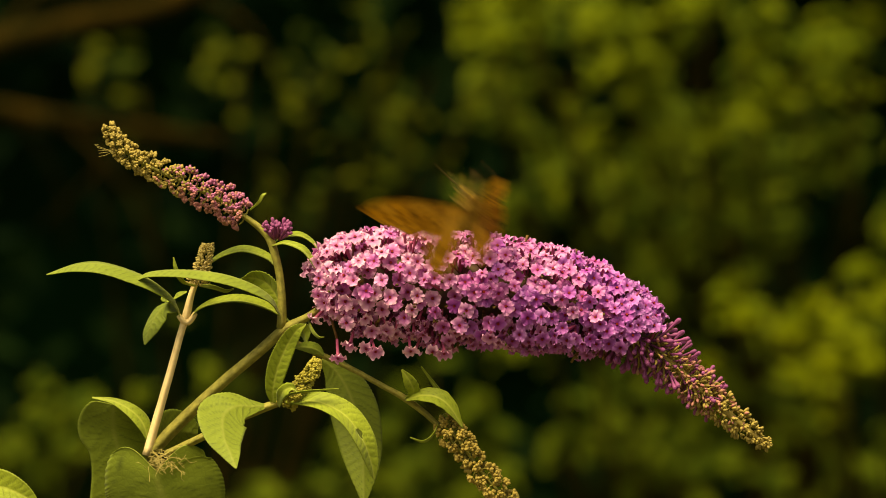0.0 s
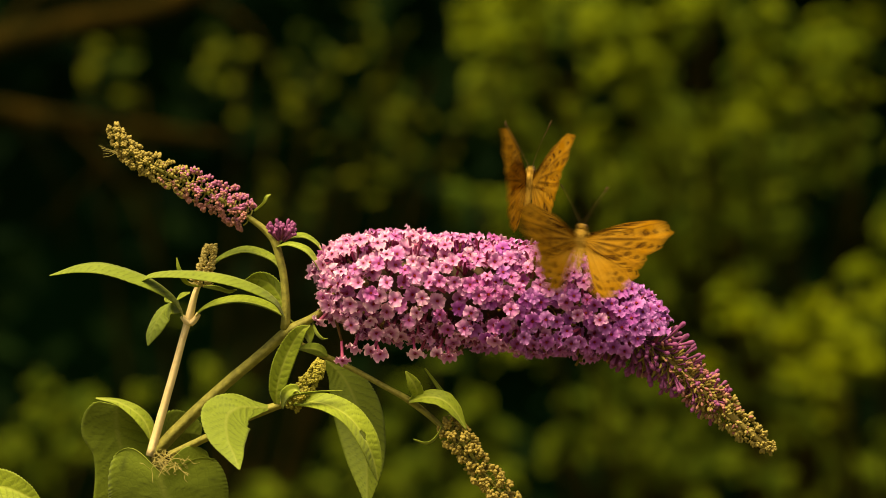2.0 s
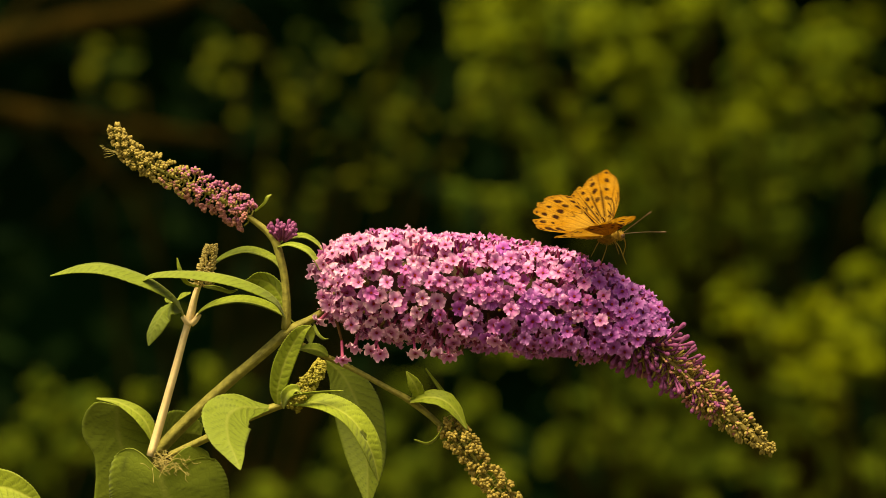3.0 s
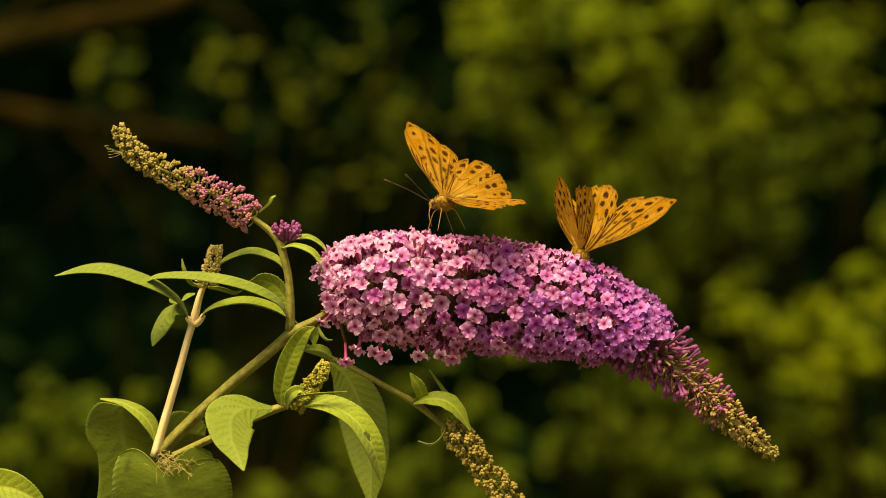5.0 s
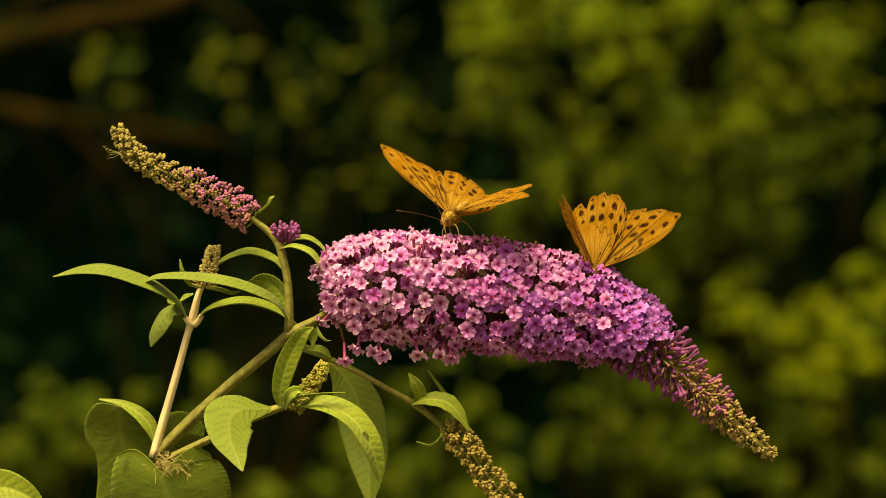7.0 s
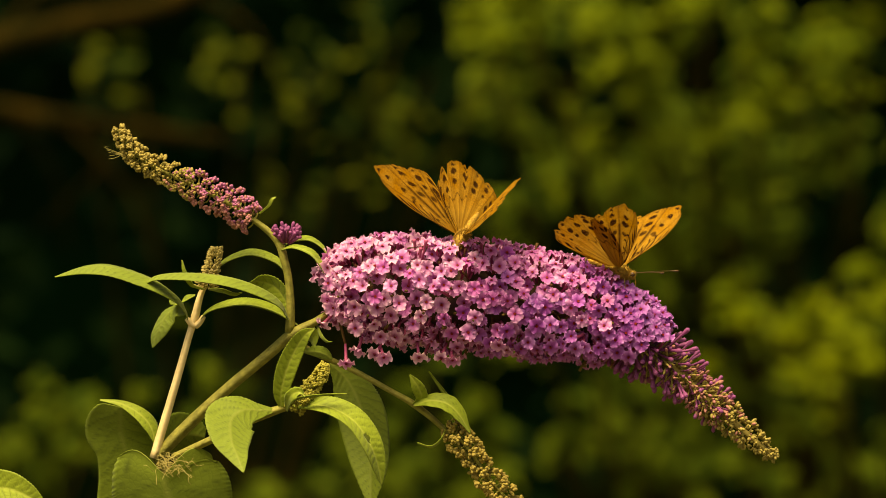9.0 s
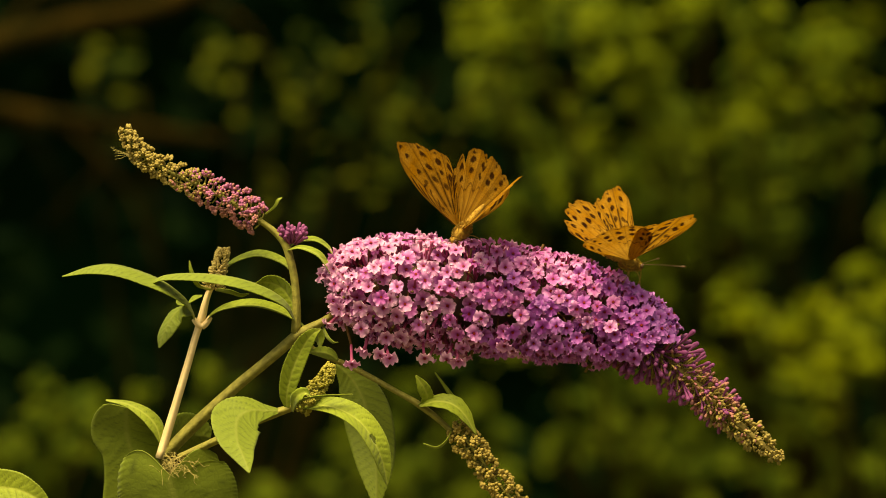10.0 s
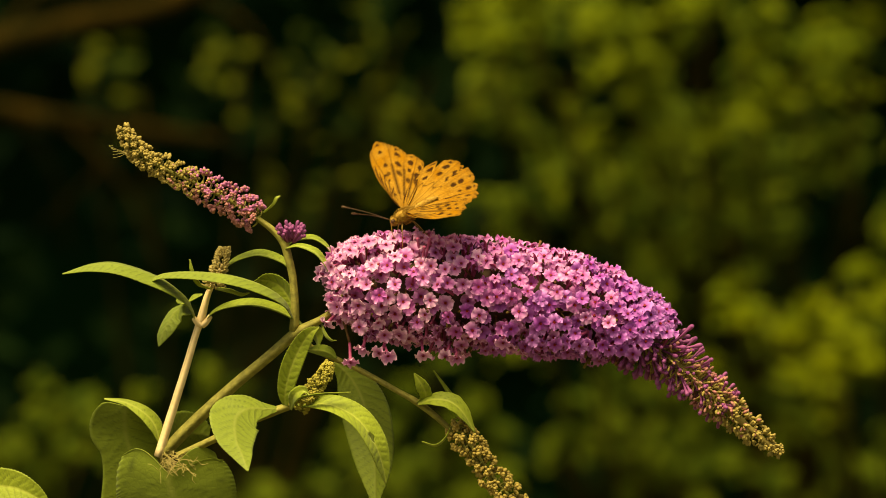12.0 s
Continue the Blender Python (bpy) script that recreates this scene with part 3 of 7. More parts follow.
def bud_cymes(name, pts, girths, count, per, parent, label, tones, size=0.0009, seed=1, spread=1.0):
    """A bud spike: knots of round buds on short stalks round an axis. tones: (material, from, to) along it."""
    rng = random.Random(seed)
    line = spline(pts, 120)
    g = spline([(a,) for a in girths], 120)[:, 0] / 1000
    tan, side, up = frames_along(line)
    shapes = [Shape() for _ in tones]
    stalks = Shape()
    v, f = tube([Vector(q) for q in line[::6]], [0.0009, 0.0008, 0.0005], 24, 7)
    stalks.add(v, f)
    for k in range(count):
        u = (k + 0.5) / count
        i = min(int(u * 119), 118)
        a = k * 2.39996 + rng.uniform(-0.3, 0.3)
        out = Vector(math.cos(a) * side[i] + math.sin(a) * up[i])
        knot = Vector(line[i]) + out * g[i] * rng.uniform(0.5, 0.8)
        v, f = tube([Vector(line[i]), (Vector(line[i]) + knot) / 2 - Vector(tan[i]) * 0.0006, knot], [0.0004, 0.0003], 5, 5)
        stalks.add(v, f)
        for b in range(per):
            d = (out * 1.0 + Vector(tan[i]) * 0.5 + Vector((rng.uniform(-1, 1), rng.uniform(-1, 1), rng.uniform(-1, 1))) * spread).normalized()
            c = knot + d * g[i] * 0.38 * rng.uniform(0.5, 1.0)
            r = size * rng.uniform(0.8, 1.2)
            v, f = ball_bud(r, r * rng.uniform(2.0, 3.0))
            w = u + rng.gauss(0, 0.08)
            if d.z > 0.15 and w < 0.4 and rng.random() < 0.7:
                w = -0.5
            pick = [j for j, (_, lo, hi) in enumerate(tones) if lo <= w < hi] or [len(tones) - 1 if w >= tones[-1][2] else 0]
            shapes[pick[0]].add(placed(v, aim(c, d)), f)
    axis = part(name, stalks.mesh(name, STEM_GREEN), parent, label)
    for sh, (m, _, _) in zip(shapes, tones):
        if sh.v:
            part("bud_mass", sh.mesh("bud_mass", m), axis, kind="stuff")
    return axis


def bud_spikes():
    bud_cymes("bud_spike", [mm(-76.9, 2, 12.3), mm(-84.7, 2, 17.7), mm(-96.9, 1, 24.1), mm(-108.0, 0, 29.2), mm(-119.2, 0, 34.8), mm(-125.9, 0, 40.4), mm(-131.0, 0, 48.0)],
              [5.2, 6.4, 5.7, 4.9, 4.2, 3.4, 1.7], 100, 22, shrub, "young bud spike, rosy at its foot and straw-green above",
              ((BUD_VIOLET, -1, -0.3), (BUD_PINK, -0.3, 0.4), (BUD_GREEN, 0.4, 2)), 0.00054, 5, 0.8)
    # a small fan of purple buds beside the upright stem
    fan = Shape()
    rng = random.Random(4)
    for k in range(46):
        way = Vector((rng.uniform(-0.6, 0.85), rng.uniform(-0.7, 0.5), rng.uniform(0.5, 1.1))).normalized()
        v, f = club_bud(rng.uniform(0.005, 0.0088), 0.00068)
        fan.add(placed(v, aim(mm(-64.2, 0, 1.9) + way * 0.002, way)), f)
    part("bud_fan", fan.mesh("bud_fan", BUD_PURPLE), shrub, "small fan of closed violet buds", kind="stuff")
    bud_cymes("lower_bud_spike", [mm(0.9, 0, -67.2), mm(5.4, -2, -73.4), mm(10.3, -2, -80.0), mm(15.8, -2, -87.9), mm(21.4, -2, -94.5), mm(28.5, -2, -103.5)],
              [3.4, 4.9, 4.0, 4.7, 4.9, 4.4], 42, 24, shrub, "hanging olive-green bud spike", ((BUD_OLIVE, -1, 2),), 0.00066, 8, 1.0)
    bud_cymes("small_bud_spike", [mm(-60.2, -17, -62.2), mm(-56.6, -18, -57.7), mm(-52.9, -18, -52.9), mm(-49.6, -17, -48.0), mm(-47.8, -16, -44.1)],
              [3.6, 3.4, 2.9, 2.3, 1.0], 70, 20, shrub, "short dense golden-green bud spike", ((BUD_FRESH, -1, 2),), 0.00043, 9, 0.8)


def leaves():
    # round the node under the upright stem
    leaf(shrub, [mm(-62.7, -2, -26.5), mm(-65.8, -8, -19.8), mm(-73.0, -12, -14.6), mm(-85.1, -14, -10.6), mm(-100.7, -12, -8.9), mm(-114.3, -8, -9.8), mm(-120.2, -6, -13.6)],
         [1.0, 4.2, 6.5, 6.5, 5, 3, 0.3], (0.1, -1, -0.3), (0, -1, -0.3), "long grey-green lance-shaped leaf arching from the stem")
    leaf(shrub, [mm(-62.2, 4, -26.6), mm(-64.0, 6, -19.9), mm(-68.6, 8, -13.9), mm(-74.9, 10, -11.9), mm(-80.5, 10, -13.2)], [1.2, 4.5, 5, 3.5, 0.4], (0.55, -0.6, 0.5), None)
    leaf(shrub, [mm(-66.1, 0, 1.1), mm(-62.4, 3, 3.6), mm(-55.7, 6, 4.7), mm(-50.6, 7, 2.0), mm(-47.5, 6, -2.0)], [0.6, 1.8, 2.8, 2.4, 0.3], (0, -1, -0.35))
    leaf(shrub, [mm(-65.6, -2, 0.7), mm(-60.5, -6, 1.6), mm(-54.2, -8, -0.7), mm(-50.7, -8, -4.7), mm(-48.0, -8, -9.6)], [0.6, 2.0, 2.8, 2.4, 0.3], (-0.2, -1, -0.4))
    leaf(shrub, [mm(-74.5, -1, 14.9), mm(-70.8, -4, 18.0), mm(-69.5, -5, 20.3), mm(-67.9, -5, 21.4)], [0.3, 0.5, 0.7, 0.2], (1, -0.3, 0.2), None, n=24, across=6)
    leaf(shrub, [mm(-61.3, 6, -32.2), mm(-56.9, 8, -31.1), mm(-53.6, 9, -33.9), mm(-52.9, 8, -38.3)], [0.8, 3.0, 3.2, 0.4], (0.5, -0.6, 0.5), None, n=24)
    leaf(shrub, [mm(-56.9, 6, -39.6), mm(-52.7, 2, -39.5), mm(-48.7, 0, -40.4), mm(-45.5, 0, -42.6)], [0.6, 2.2, 2.4, 0.4], (0.1, -0.4, 1), None, n=24)
    leaf(shrub, [mm(-51.8, 2, -28.8), mm(-49.9, -3, -33.2), mm(-47.6, -5, -35.4), mm(-45.4, -6, -35.4)], [0.4, 0.8, 0.7, 0.2], (0.6, -0.8, 0.2), None, n=16, across=6)
    # round the forward stem
    leaf(shrub, [mm(-65.1, -16, -60.7), mm(-65.0, -19, -55.0), mm(-62.7, -23, -46.1), mm(-59.0, -27, -37.7), mm(-55.4, -31, -32.3), mm(-51.8, -33, -29.9)],
         [1.0, 3.0, 4.1, 3.7, 2.5, 0.3], (1, -0.25, 0.1), (0.9, -0.3, -0.5), "upright narrow green leaf")
    leaf(shrub, [mm(-67.8, -15, -62.2), mm(-73.4, -18, -62.2), mm(-79.5, -22, -62.0), mm(-84.1, -27, -65.4), mm(-83.7, -36, -73.2), mm(-80.8, -43, -79.5), mm(-78.4, -49, -85.1)],
         [0.8, 3.4, 7.6, 10.2, 7.8, 4, 0.3], (0.3, -0.35, -0.9), (0.95, -0.2, -0.25), "bright yellow-green drooping heart-shaped leaf", fold=0.12)
    leaf(shrub, [mm(-62.9, -16, -60.9), mm(-53.9, -20, -59.9), mm(-45.0, -24, -61.1), mm(-36.1, -26, -66.3), mm(-30.0, -26, -75.1), mm(-26.9, -24, -83.6), mm(-25.6, -22, -90.7)],
         [1.0, 3.4, 5.6, 6.2, 5.6, 3.4, 0.3], (0.1, -0.8, -0.6), (-0.75, -0.5, -0.3), "arching bright green leaf with a bitten hole", hole=(74, 13.5, 4.6, 3.2), across=28)
    leaf(shrub, [mm(-62.8, -18, -60.8), mm(-58.2, -24, -57.6), mm(-49.3, -26, -56.2), mm(-39.2, -26, -55.3)], [0.5, 1.6, 1.6, 0.3], (0.0, -1, 0.2), None, n=24, across=8)
    leaf(shrub, [mm(-62.9, -16, -62.2), mm(-61.5, -26, -57.1), mm(-58.1, -29, -54.8), mm(-55.4, -30, -56.5)], [0.6, 2.2, 2.2, 0.4], (0.6, -0.4, -0.6), None, n=24, across=8)
    leaf(shrub, [mm(-47.0, 26, -44.7), mm(-40.2, 26, -51.0), mm(-35.1, 24, -60.6), mm(-32.1, 20, -72.1), mm(-30.4, 15, -85.9), mm(-30.0, 10, -102.6)],
         [1.0, 6.5, 9.5, 9.5, 7, 0.4], (0.95, 0.2, 0.35), (0.95, 0.25, 0.1), "large shaded leaf hanging behind the others")
    # on the trailing stem
    leaf(shrub, [mm(-13.8, 0, -60.5), mm(-10.2, -4, -57.2), mm(-11.6, -7, -52.7), mm(-14.7, -8, -48.2)], [0.5, 2.2, 2.6, 0.3], (1, -0.3, 0.3), None, n=26, across=8)
    leaf(shrub, [mm(-13.2, -2, -60.4), mm(-7.1, -6, -58.5), mm(-0.4, -8, -59.4), mm(4.7, -8, -63.8), mm(9.3, -6, -71.4)], [0.6, 2.8, 4, 3.0, 0.3], (-0.1, -0.5, -0.9), (-0.7, -0.6, -0.4), fold=0.2, n=30)
    leaf(shrub, [mm(8.5, -4, -71.1), mm(4.0, 2, -62.8), mm(-1.3, 4, -55.2), mm(-7.2, 4, -47.2)], [0.5, 1.0, 1.0, 0.2], (0.7, -0.6, 0.4), None, n=24, across=6)
    leaf(shrub, [mm(-0.4, -2, -69.3), mm(-2.7, -6, -73.7), mm(-6.4, -8, -76.3), mm(-11.6, -8, -74.9)], [0.4, 1.1, 1.0, 0.2], (0, -0.9, 0.5), None, n=20, across=6)
    # round the lowest node
    broad = leaf(shrub, [mm(-129.2, 11, -62.3), mm(-129.7, 13, -65.2), mm(-129.9, 18, -72.3), mm(-128.5, 21, -79.5), mm(-126.8, 24, -89.0), mm(-125.4, 27, -100.2), mm(-124.5, 31, -112.0)],
                 [7, 11.8, 14.4, 11.6, 12.4, 14.5, 13], (0.92, 0.1, -0.36), (1, 0.1, 0), "broad dull green leaf, curled over at its top", fold=0.06)
    rim = leaf(broad, [mm(-138.0, 13, -59.4), mm(-129.2, 12, -61.0), mm(-121.9, 10, -65.0), mm(-117.6, 9, -70.0), mm(-115.5, 8, -77.0)], [0.3, 1.7, 3.3, 3.6, 0.5], (0, -0.6, -0.8), (-0.5, -0.6, -0.4),
               "rolled-over pale rim of the leaf", fold=0.1, n=60, across=10)
    rim.name = "rolled_rim"
    leaf(shrub, [mm(-115.1, 14, -80.7), mm(-109.5, 18, -75.0), mm(-102.8, 20, -73.3), mm(-96.5, 20, -74.2)], [1.0, 9.5, 8.5, 3.5], (0.3, -0.4, 0.85), None)
    leaf(shrub, [mm(-111.3, -7, -87.9), mm(-111.0, -6, -92.4), mm(-108.8, -4, -99.9), mm(-107.1, 0, -108.9), mm(-105.4, 7, -122.5)], [18, 21.5, 24, 20, 3], (1, -0.1, 0.02), (1, -0.1, 0.0),
         "large heart-shaped green leaf at the foot of the shoots", fold=0.3, heart=0.52)
    leaf(shrub, [mm(-201.2, -6, -99.9), mm(-187.6, -8, -93.6), mm(-174.1, -10, -93.5), mm(-165.1, -12, -96.3), mm(-156.2, -12, -101.8)], [1, 6, 7, 5, 0.4], (0.0, -0.12, -1))


def fibres():
    rng = random.Random(3)
    s = Shape()
    for k in range(44):
        p0 = mm(-109.6, -4, -82.6) + Vector((rng.uniform(-0.004, 0.004), rng.uniform(-0.003, 0.001), rng.uniform(-0.002, 0.002)))
        pts = [p0]
        for _ in range(4):
            pts.append(pts[-1] + Vector((rng.uniform(-0.0025, 0.0042), rng.uniform(-0.0035, 0.0015), rng.uniform(-0.0032, 0.0022))))
        v, f = tube(pts, [0.00009, 0.00006], 14, 4)
        s.add(v, f)
    part("fibre_tuft", s.mesh("fibre_tuft", FIBRE), shrub, "tangle of pale dry fibres at the node", kind="stuff")
    w = Shape()
    for k in range(5):
        a = mm(-128.4, -3, 38.1)
        v, f = tube([a, a + Vector((-0.003 - 0.001 * k, -0.001, -0.0015 + 0.001 * k)), a + Vector((-0.0055, -0.002, -0.002 + 0.0012 * k))], [0.00006, 0.00005], 8, 4)
        w.add(v, f)
    part("silk_tuft", w.mesh("silk_tuft", FIBRE), shrub, kind="stuff")


stems()
shoot = side_shoot()
spike = flower_spike()
bud_spikes()
leaves()
fibres()


# ---- the bushes behind, four metres off and more ----
def bush_leaf(rng, c, way, size):
    """A cupped pointed leaf of six faces."""
    m = aim(c, way, rng.uniform(0, 6.28), size)
    pts = [(0, -0.5, 0), (0.2, -0.2, 0.05), (0.24, 0.12, 0.05), (0, 0.55, -0.08), (-0.24, 0.12, 0.05), (-0.2, -0.2, 0.05), (0, -0.2, -0.02), (0, 0.15, -0.02)]
    return placed(pts, m), [(0, 1, 6), (1, 2, 7, 6), (2, 3, 7), (3, 4, 7), (4, 5, 6, 7), (5, 0, 6)]


def bush(name, label, foot, limbs, material, leaf_m, per, seed):
    """A shrub: limbs that rise from its foot and end in clumps of leaves. limbs: (x, y, z, clump radius)."""
    rng = random.Random(seed)
    ob = tagged(new(name), label, "shrub")
    ob.location = foot
    fv = Vector(foot)
    crown = Shape()
    for x, y, z, r in limbs:
        tip = Vector((x, y, z)) - fv
        mid = tip * 0.5 + Vector((rng.uniform(-0.1, 0.1), rng.uniform(0, 0.15), 0.1))
        part("limb", mesh_of("limb", *tube([Vector((0, 0, 0)), mid, tip], [0.016, 0.006, 0.002], 12, 6), BARK), ob)
        sprays = [(Vector((rng.gauss(0, 0.75), rng.gauss(0, 0.8), rng.gauss(0, 0.75))) * r, rng.uniform(0.2, 0.45) * r) for _ in range(11)]
        for k in range(int(per * 3.6 * (r / 0.18) ** 2)):
            off, wide = sprays[k * k % 11]
            d = Vector((rng.gauss(0, 1), rng.gauss(0, 0.8), rng.gauss(0, 1))).normalized() * wide * rng.random() ** 0.5
            c = tip + off + d
            way = Vector((rng.gauss(0, 0.6), rng.gauss(-0.5, 0.6), 0.55 + rng.random()))
            v, f = bush_leaf(rng, c, way, leaf_m * rng.uniform(0.32, 0.7))
            crown.add(v, f)
    part("foliage", crown.mesh("foliage", material), ob, kind="stuff")
    return ob


def hedge():
    """The hedge's inner mass that closes the view, its shade put into the colour."""
    rng = random.Random(2)
    nx, nz = 60, 40
    verts = []
    for j in range(nz):
        for k in range(nx):
            x, z = (k / (nx - 1) - 0.5) * 16, j / (nz - 1) * 6
            verts.append((x, 6.6 + 0.35 * noise.noise((x * 1.4, z * 1.4, 3)) + 0.12 * noise.noise((x * 5, z * 5, 1)) + 0.03 * x * x, z - 0.05))
    faces = [(j * nx + k, j * nx + k + 1, (j + 1) * nx + k + 1, (j + 1) * nx + k) for j in range(nz - 1) for k in range(nx - 1)]
    h = tagged(new("hedge"), "tall hedge with deep shade put into its near-black colour", "hedge")
    part("inner_mass", mesh_of("inner_mass", verts, faces, HEDGE_SHADE), h)
    s = Shape()
    for k in range(5200):
        x, z = rng.uniform(-2.2, 2.2), rng.uniform(0.3, 3.2)
        y = 6.4 + 0.35 * noise.noise((x * 1.4, z * 1.4, 3)) + 0.03 * x * x - rng.random() * 0.5
        v, f = bush_leaf(rng, Vector((x, y, z)), Vector((rng.gauss(0, 0.6), rng.gauss(-0.5, 0.6), 0.4 + rng.random())), rng.uniform(0.05, 0.1))
        s.add(v, f)
    part("foliage", s.mesh("foliage", BUSH_DEEP_SHADE), h, kind="stuff")


hedge()


def branch(label, pts, radii):
    v, f = tube([Vector(p) for p in pts], radii, 24, 10, 0.06)
    b = tagged(new("branch", mesh_of("branch", v, f, BARK)), label, "branch")
    rng = random.Random(len(pts))
    for k in (1, 2, 3):
        p = Vector(pts[k])
        tip = p + Vector((rng.uniform(-0.15, 0.2), rng.uniform(-0.05, 0.1), rng.choice((-1, 1)) * rng.uniform(0.08, 0.2)))
        part("twig", mesh_of("twig", *tube([p, (p + tip) / 2 + Vector((0.02, 0, 0.01)), tip], [0.005, 0.003, 0.001], 8, 5), BARK), b)


def background():
    # how light or shaded each bush looks comes from its leaf colour
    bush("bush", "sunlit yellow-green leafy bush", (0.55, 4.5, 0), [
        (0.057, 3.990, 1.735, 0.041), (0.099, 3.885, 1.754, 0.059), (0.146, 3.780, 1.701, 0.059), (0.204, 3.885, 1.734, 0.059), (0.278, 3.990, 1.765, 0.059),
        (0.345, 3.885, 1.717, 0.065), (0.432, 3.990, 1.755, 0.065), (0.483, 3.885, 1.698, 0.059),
        (0.195, 3.885, 1.628, 0.03), (0.235, 3.885, 1.638, 0.032), (0.272, 3.885, 1.622, 0.03), (0.305, 3.885, 1.785, 0.036)], BUSH_LIT, 0.06, 200, 21)
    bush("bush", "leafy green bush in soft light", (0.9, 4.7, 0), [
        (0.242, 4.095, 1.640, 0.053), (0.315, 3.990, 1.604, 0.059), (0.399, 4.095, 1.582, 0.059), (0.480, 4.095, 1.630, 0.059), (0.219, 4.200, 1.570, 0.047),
        (0.286, 4.095, 1.501, 0.053), (0.281, 4.200, 1.563, 0.06), (0.350, 4.200, 1.528, 0.06), (0.322, 4.200, 1.480, 0.05), (0.101, 4.200, 1.570, 0.047), (0.046, 4.305, 1.550, 0.035), (0.315, 4.0, 1.562, 0.045), (0.372, 4.0, 1.548, 0.045)], BUSH_HALF_LIT, 0.062, 190, 22)
    bush("bush", "low bush with broad leaves in a sunlit colour", (0.7, 4.0, 0), [
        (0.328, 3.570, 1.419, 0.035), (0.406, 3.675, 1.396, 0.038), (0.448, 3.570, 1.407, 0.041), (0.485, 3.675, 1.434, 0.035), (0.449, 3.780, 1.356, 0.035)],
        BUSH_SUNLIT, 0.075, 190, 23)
    bush("bush", "dim green undergrowth bush", (0.3, 4.4, 0), [
        (0.133, 4.095, 1.280, 0.05), (0.215, 4.095, 1.263, 0.059), (0.285, 3.990, 1.240, 0.059), (0.375, 3.990, 1.280, 0.059),
        (0.472, 3.990, 1.253, 0.065), (-0.017, 4.200, 1.348, 0.041), (0.310, 4.095, 1.324, 0.047), (0.419, 4.095, 1.324, 0.053)], BUSH_HALF_LIT, 0.064, 160, 24)
    bush("bush", "dull green bush low in the shade", (-0.8, 4.3, 0), [
        (-0.484, 3.990, 1.267, 0.05), (-0.407, 3.885, 1.284, 0.045), (-0.367, 3.990, 1.287, 0.04), (-0.484, 3.990, 1.240, 0.055),
        (-0.444, 3.990, 1.310, 0.035), (-0.098, 4.095, 1.222, 0.045), (-0.023, 4.095, 1.229, 0.05), (0.045, 4.095, 1.222, 0.045), (-0.227, 4.095, 1.235, 0.047), (-0.152, 4.095, 1.215, 0.047), (-0.273, 4.200, 1.362, 0.035)], BUSH_HALF_LIT, 0.06, 160, 25)
    bush("bush", "thin bush with small leaves in a shaded colour", (-0.5, 5.0, 0), [
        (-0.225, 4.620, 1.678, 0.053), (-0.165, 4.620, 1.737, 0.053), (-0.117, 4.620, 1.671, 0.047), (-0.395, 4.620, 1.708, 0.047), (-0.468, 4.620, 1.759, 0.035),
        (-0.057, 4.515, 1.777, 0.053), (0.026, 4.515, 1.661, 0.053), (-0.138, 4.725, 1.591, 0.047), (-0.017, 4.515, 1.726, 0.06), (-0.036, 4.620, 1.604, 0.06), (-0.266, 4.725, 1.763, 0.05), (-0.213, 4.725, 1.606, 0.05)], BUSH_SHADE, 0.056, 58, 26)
    bush("bush", "loose tall bush of small mid-green leaves", (0.6, 5.2, 0), [
        (0.084, 4.500, 1.733, 0.12), (0.244, 4.500, 1.711, 0.12), (0.410, 4.600, 1.692, 0.12), (0.542, 4.600, 1.582, 0.12), (0.373, 4.600, 1.530, 0.12), (0.203, 4.600, 1.604, 0.11),
        (0.527, 4.600, 1.372, 0.07), (0.380, 4.600, 1.330, 0.07), (0.490, 4.500, 1.254, 0.12), (0.302, 4.500, 1.254, 0.12), (0.142, 4.500, 1.269, 0.1), (-0.018, 4.600, 1.250, 0.08)],
        BUSH_HALF_LIT, 0.075, 75, 27)
    branch("thick brown bough crossing behind the leaves", [(-0.681, 4.200, 1.715), (-0.556, 4.200, 1.750), (-0.463, 4.242, 1.776), (-0.312, 4.305, 1.821), (-0.060, 4.410, 2.001), (0.026, 4.410, 2.316)],
           [0.018, 0.017, 0.015, 0.014, 0.016, 0.03])
    branch("dull brown dead branch in the shade", [(-0.695, 4.200, 1.694), (-0.538, 4.305, 1.670), (-0.474, 4.305, 1.659), (-0.401, 4.368, 1.651), (-0.275, 4.410, 1.637)],
           [0.014, 0.014, 0.013, 0.011, 0.008])


background()


# ---- butterflies: head along +y, wings spread along x, lengths in millimetres ----
FORE = [(0, 1.5), (7, 7), (15, 13.5), (24, 18.6), (31, 21.2), (35.5, 21), (37, 19), (35.5, 13), (32.5, 7.5), (29.4, 1.4), (25.8, -1.6), (18, -2.4), (8, -2.4), (0, -1.5)]
HIND = [(0, 1.0), (9, 2.2), (19, 0.8), (25, -2.6), (28.6, -7.5), (29, -12.5), (26.6, -17.8), (21.6, -22), (16, -24.8), (11.5, -25.2), (7, -21.5), (3.5, -14), (1, -6), (0, -1.2)]


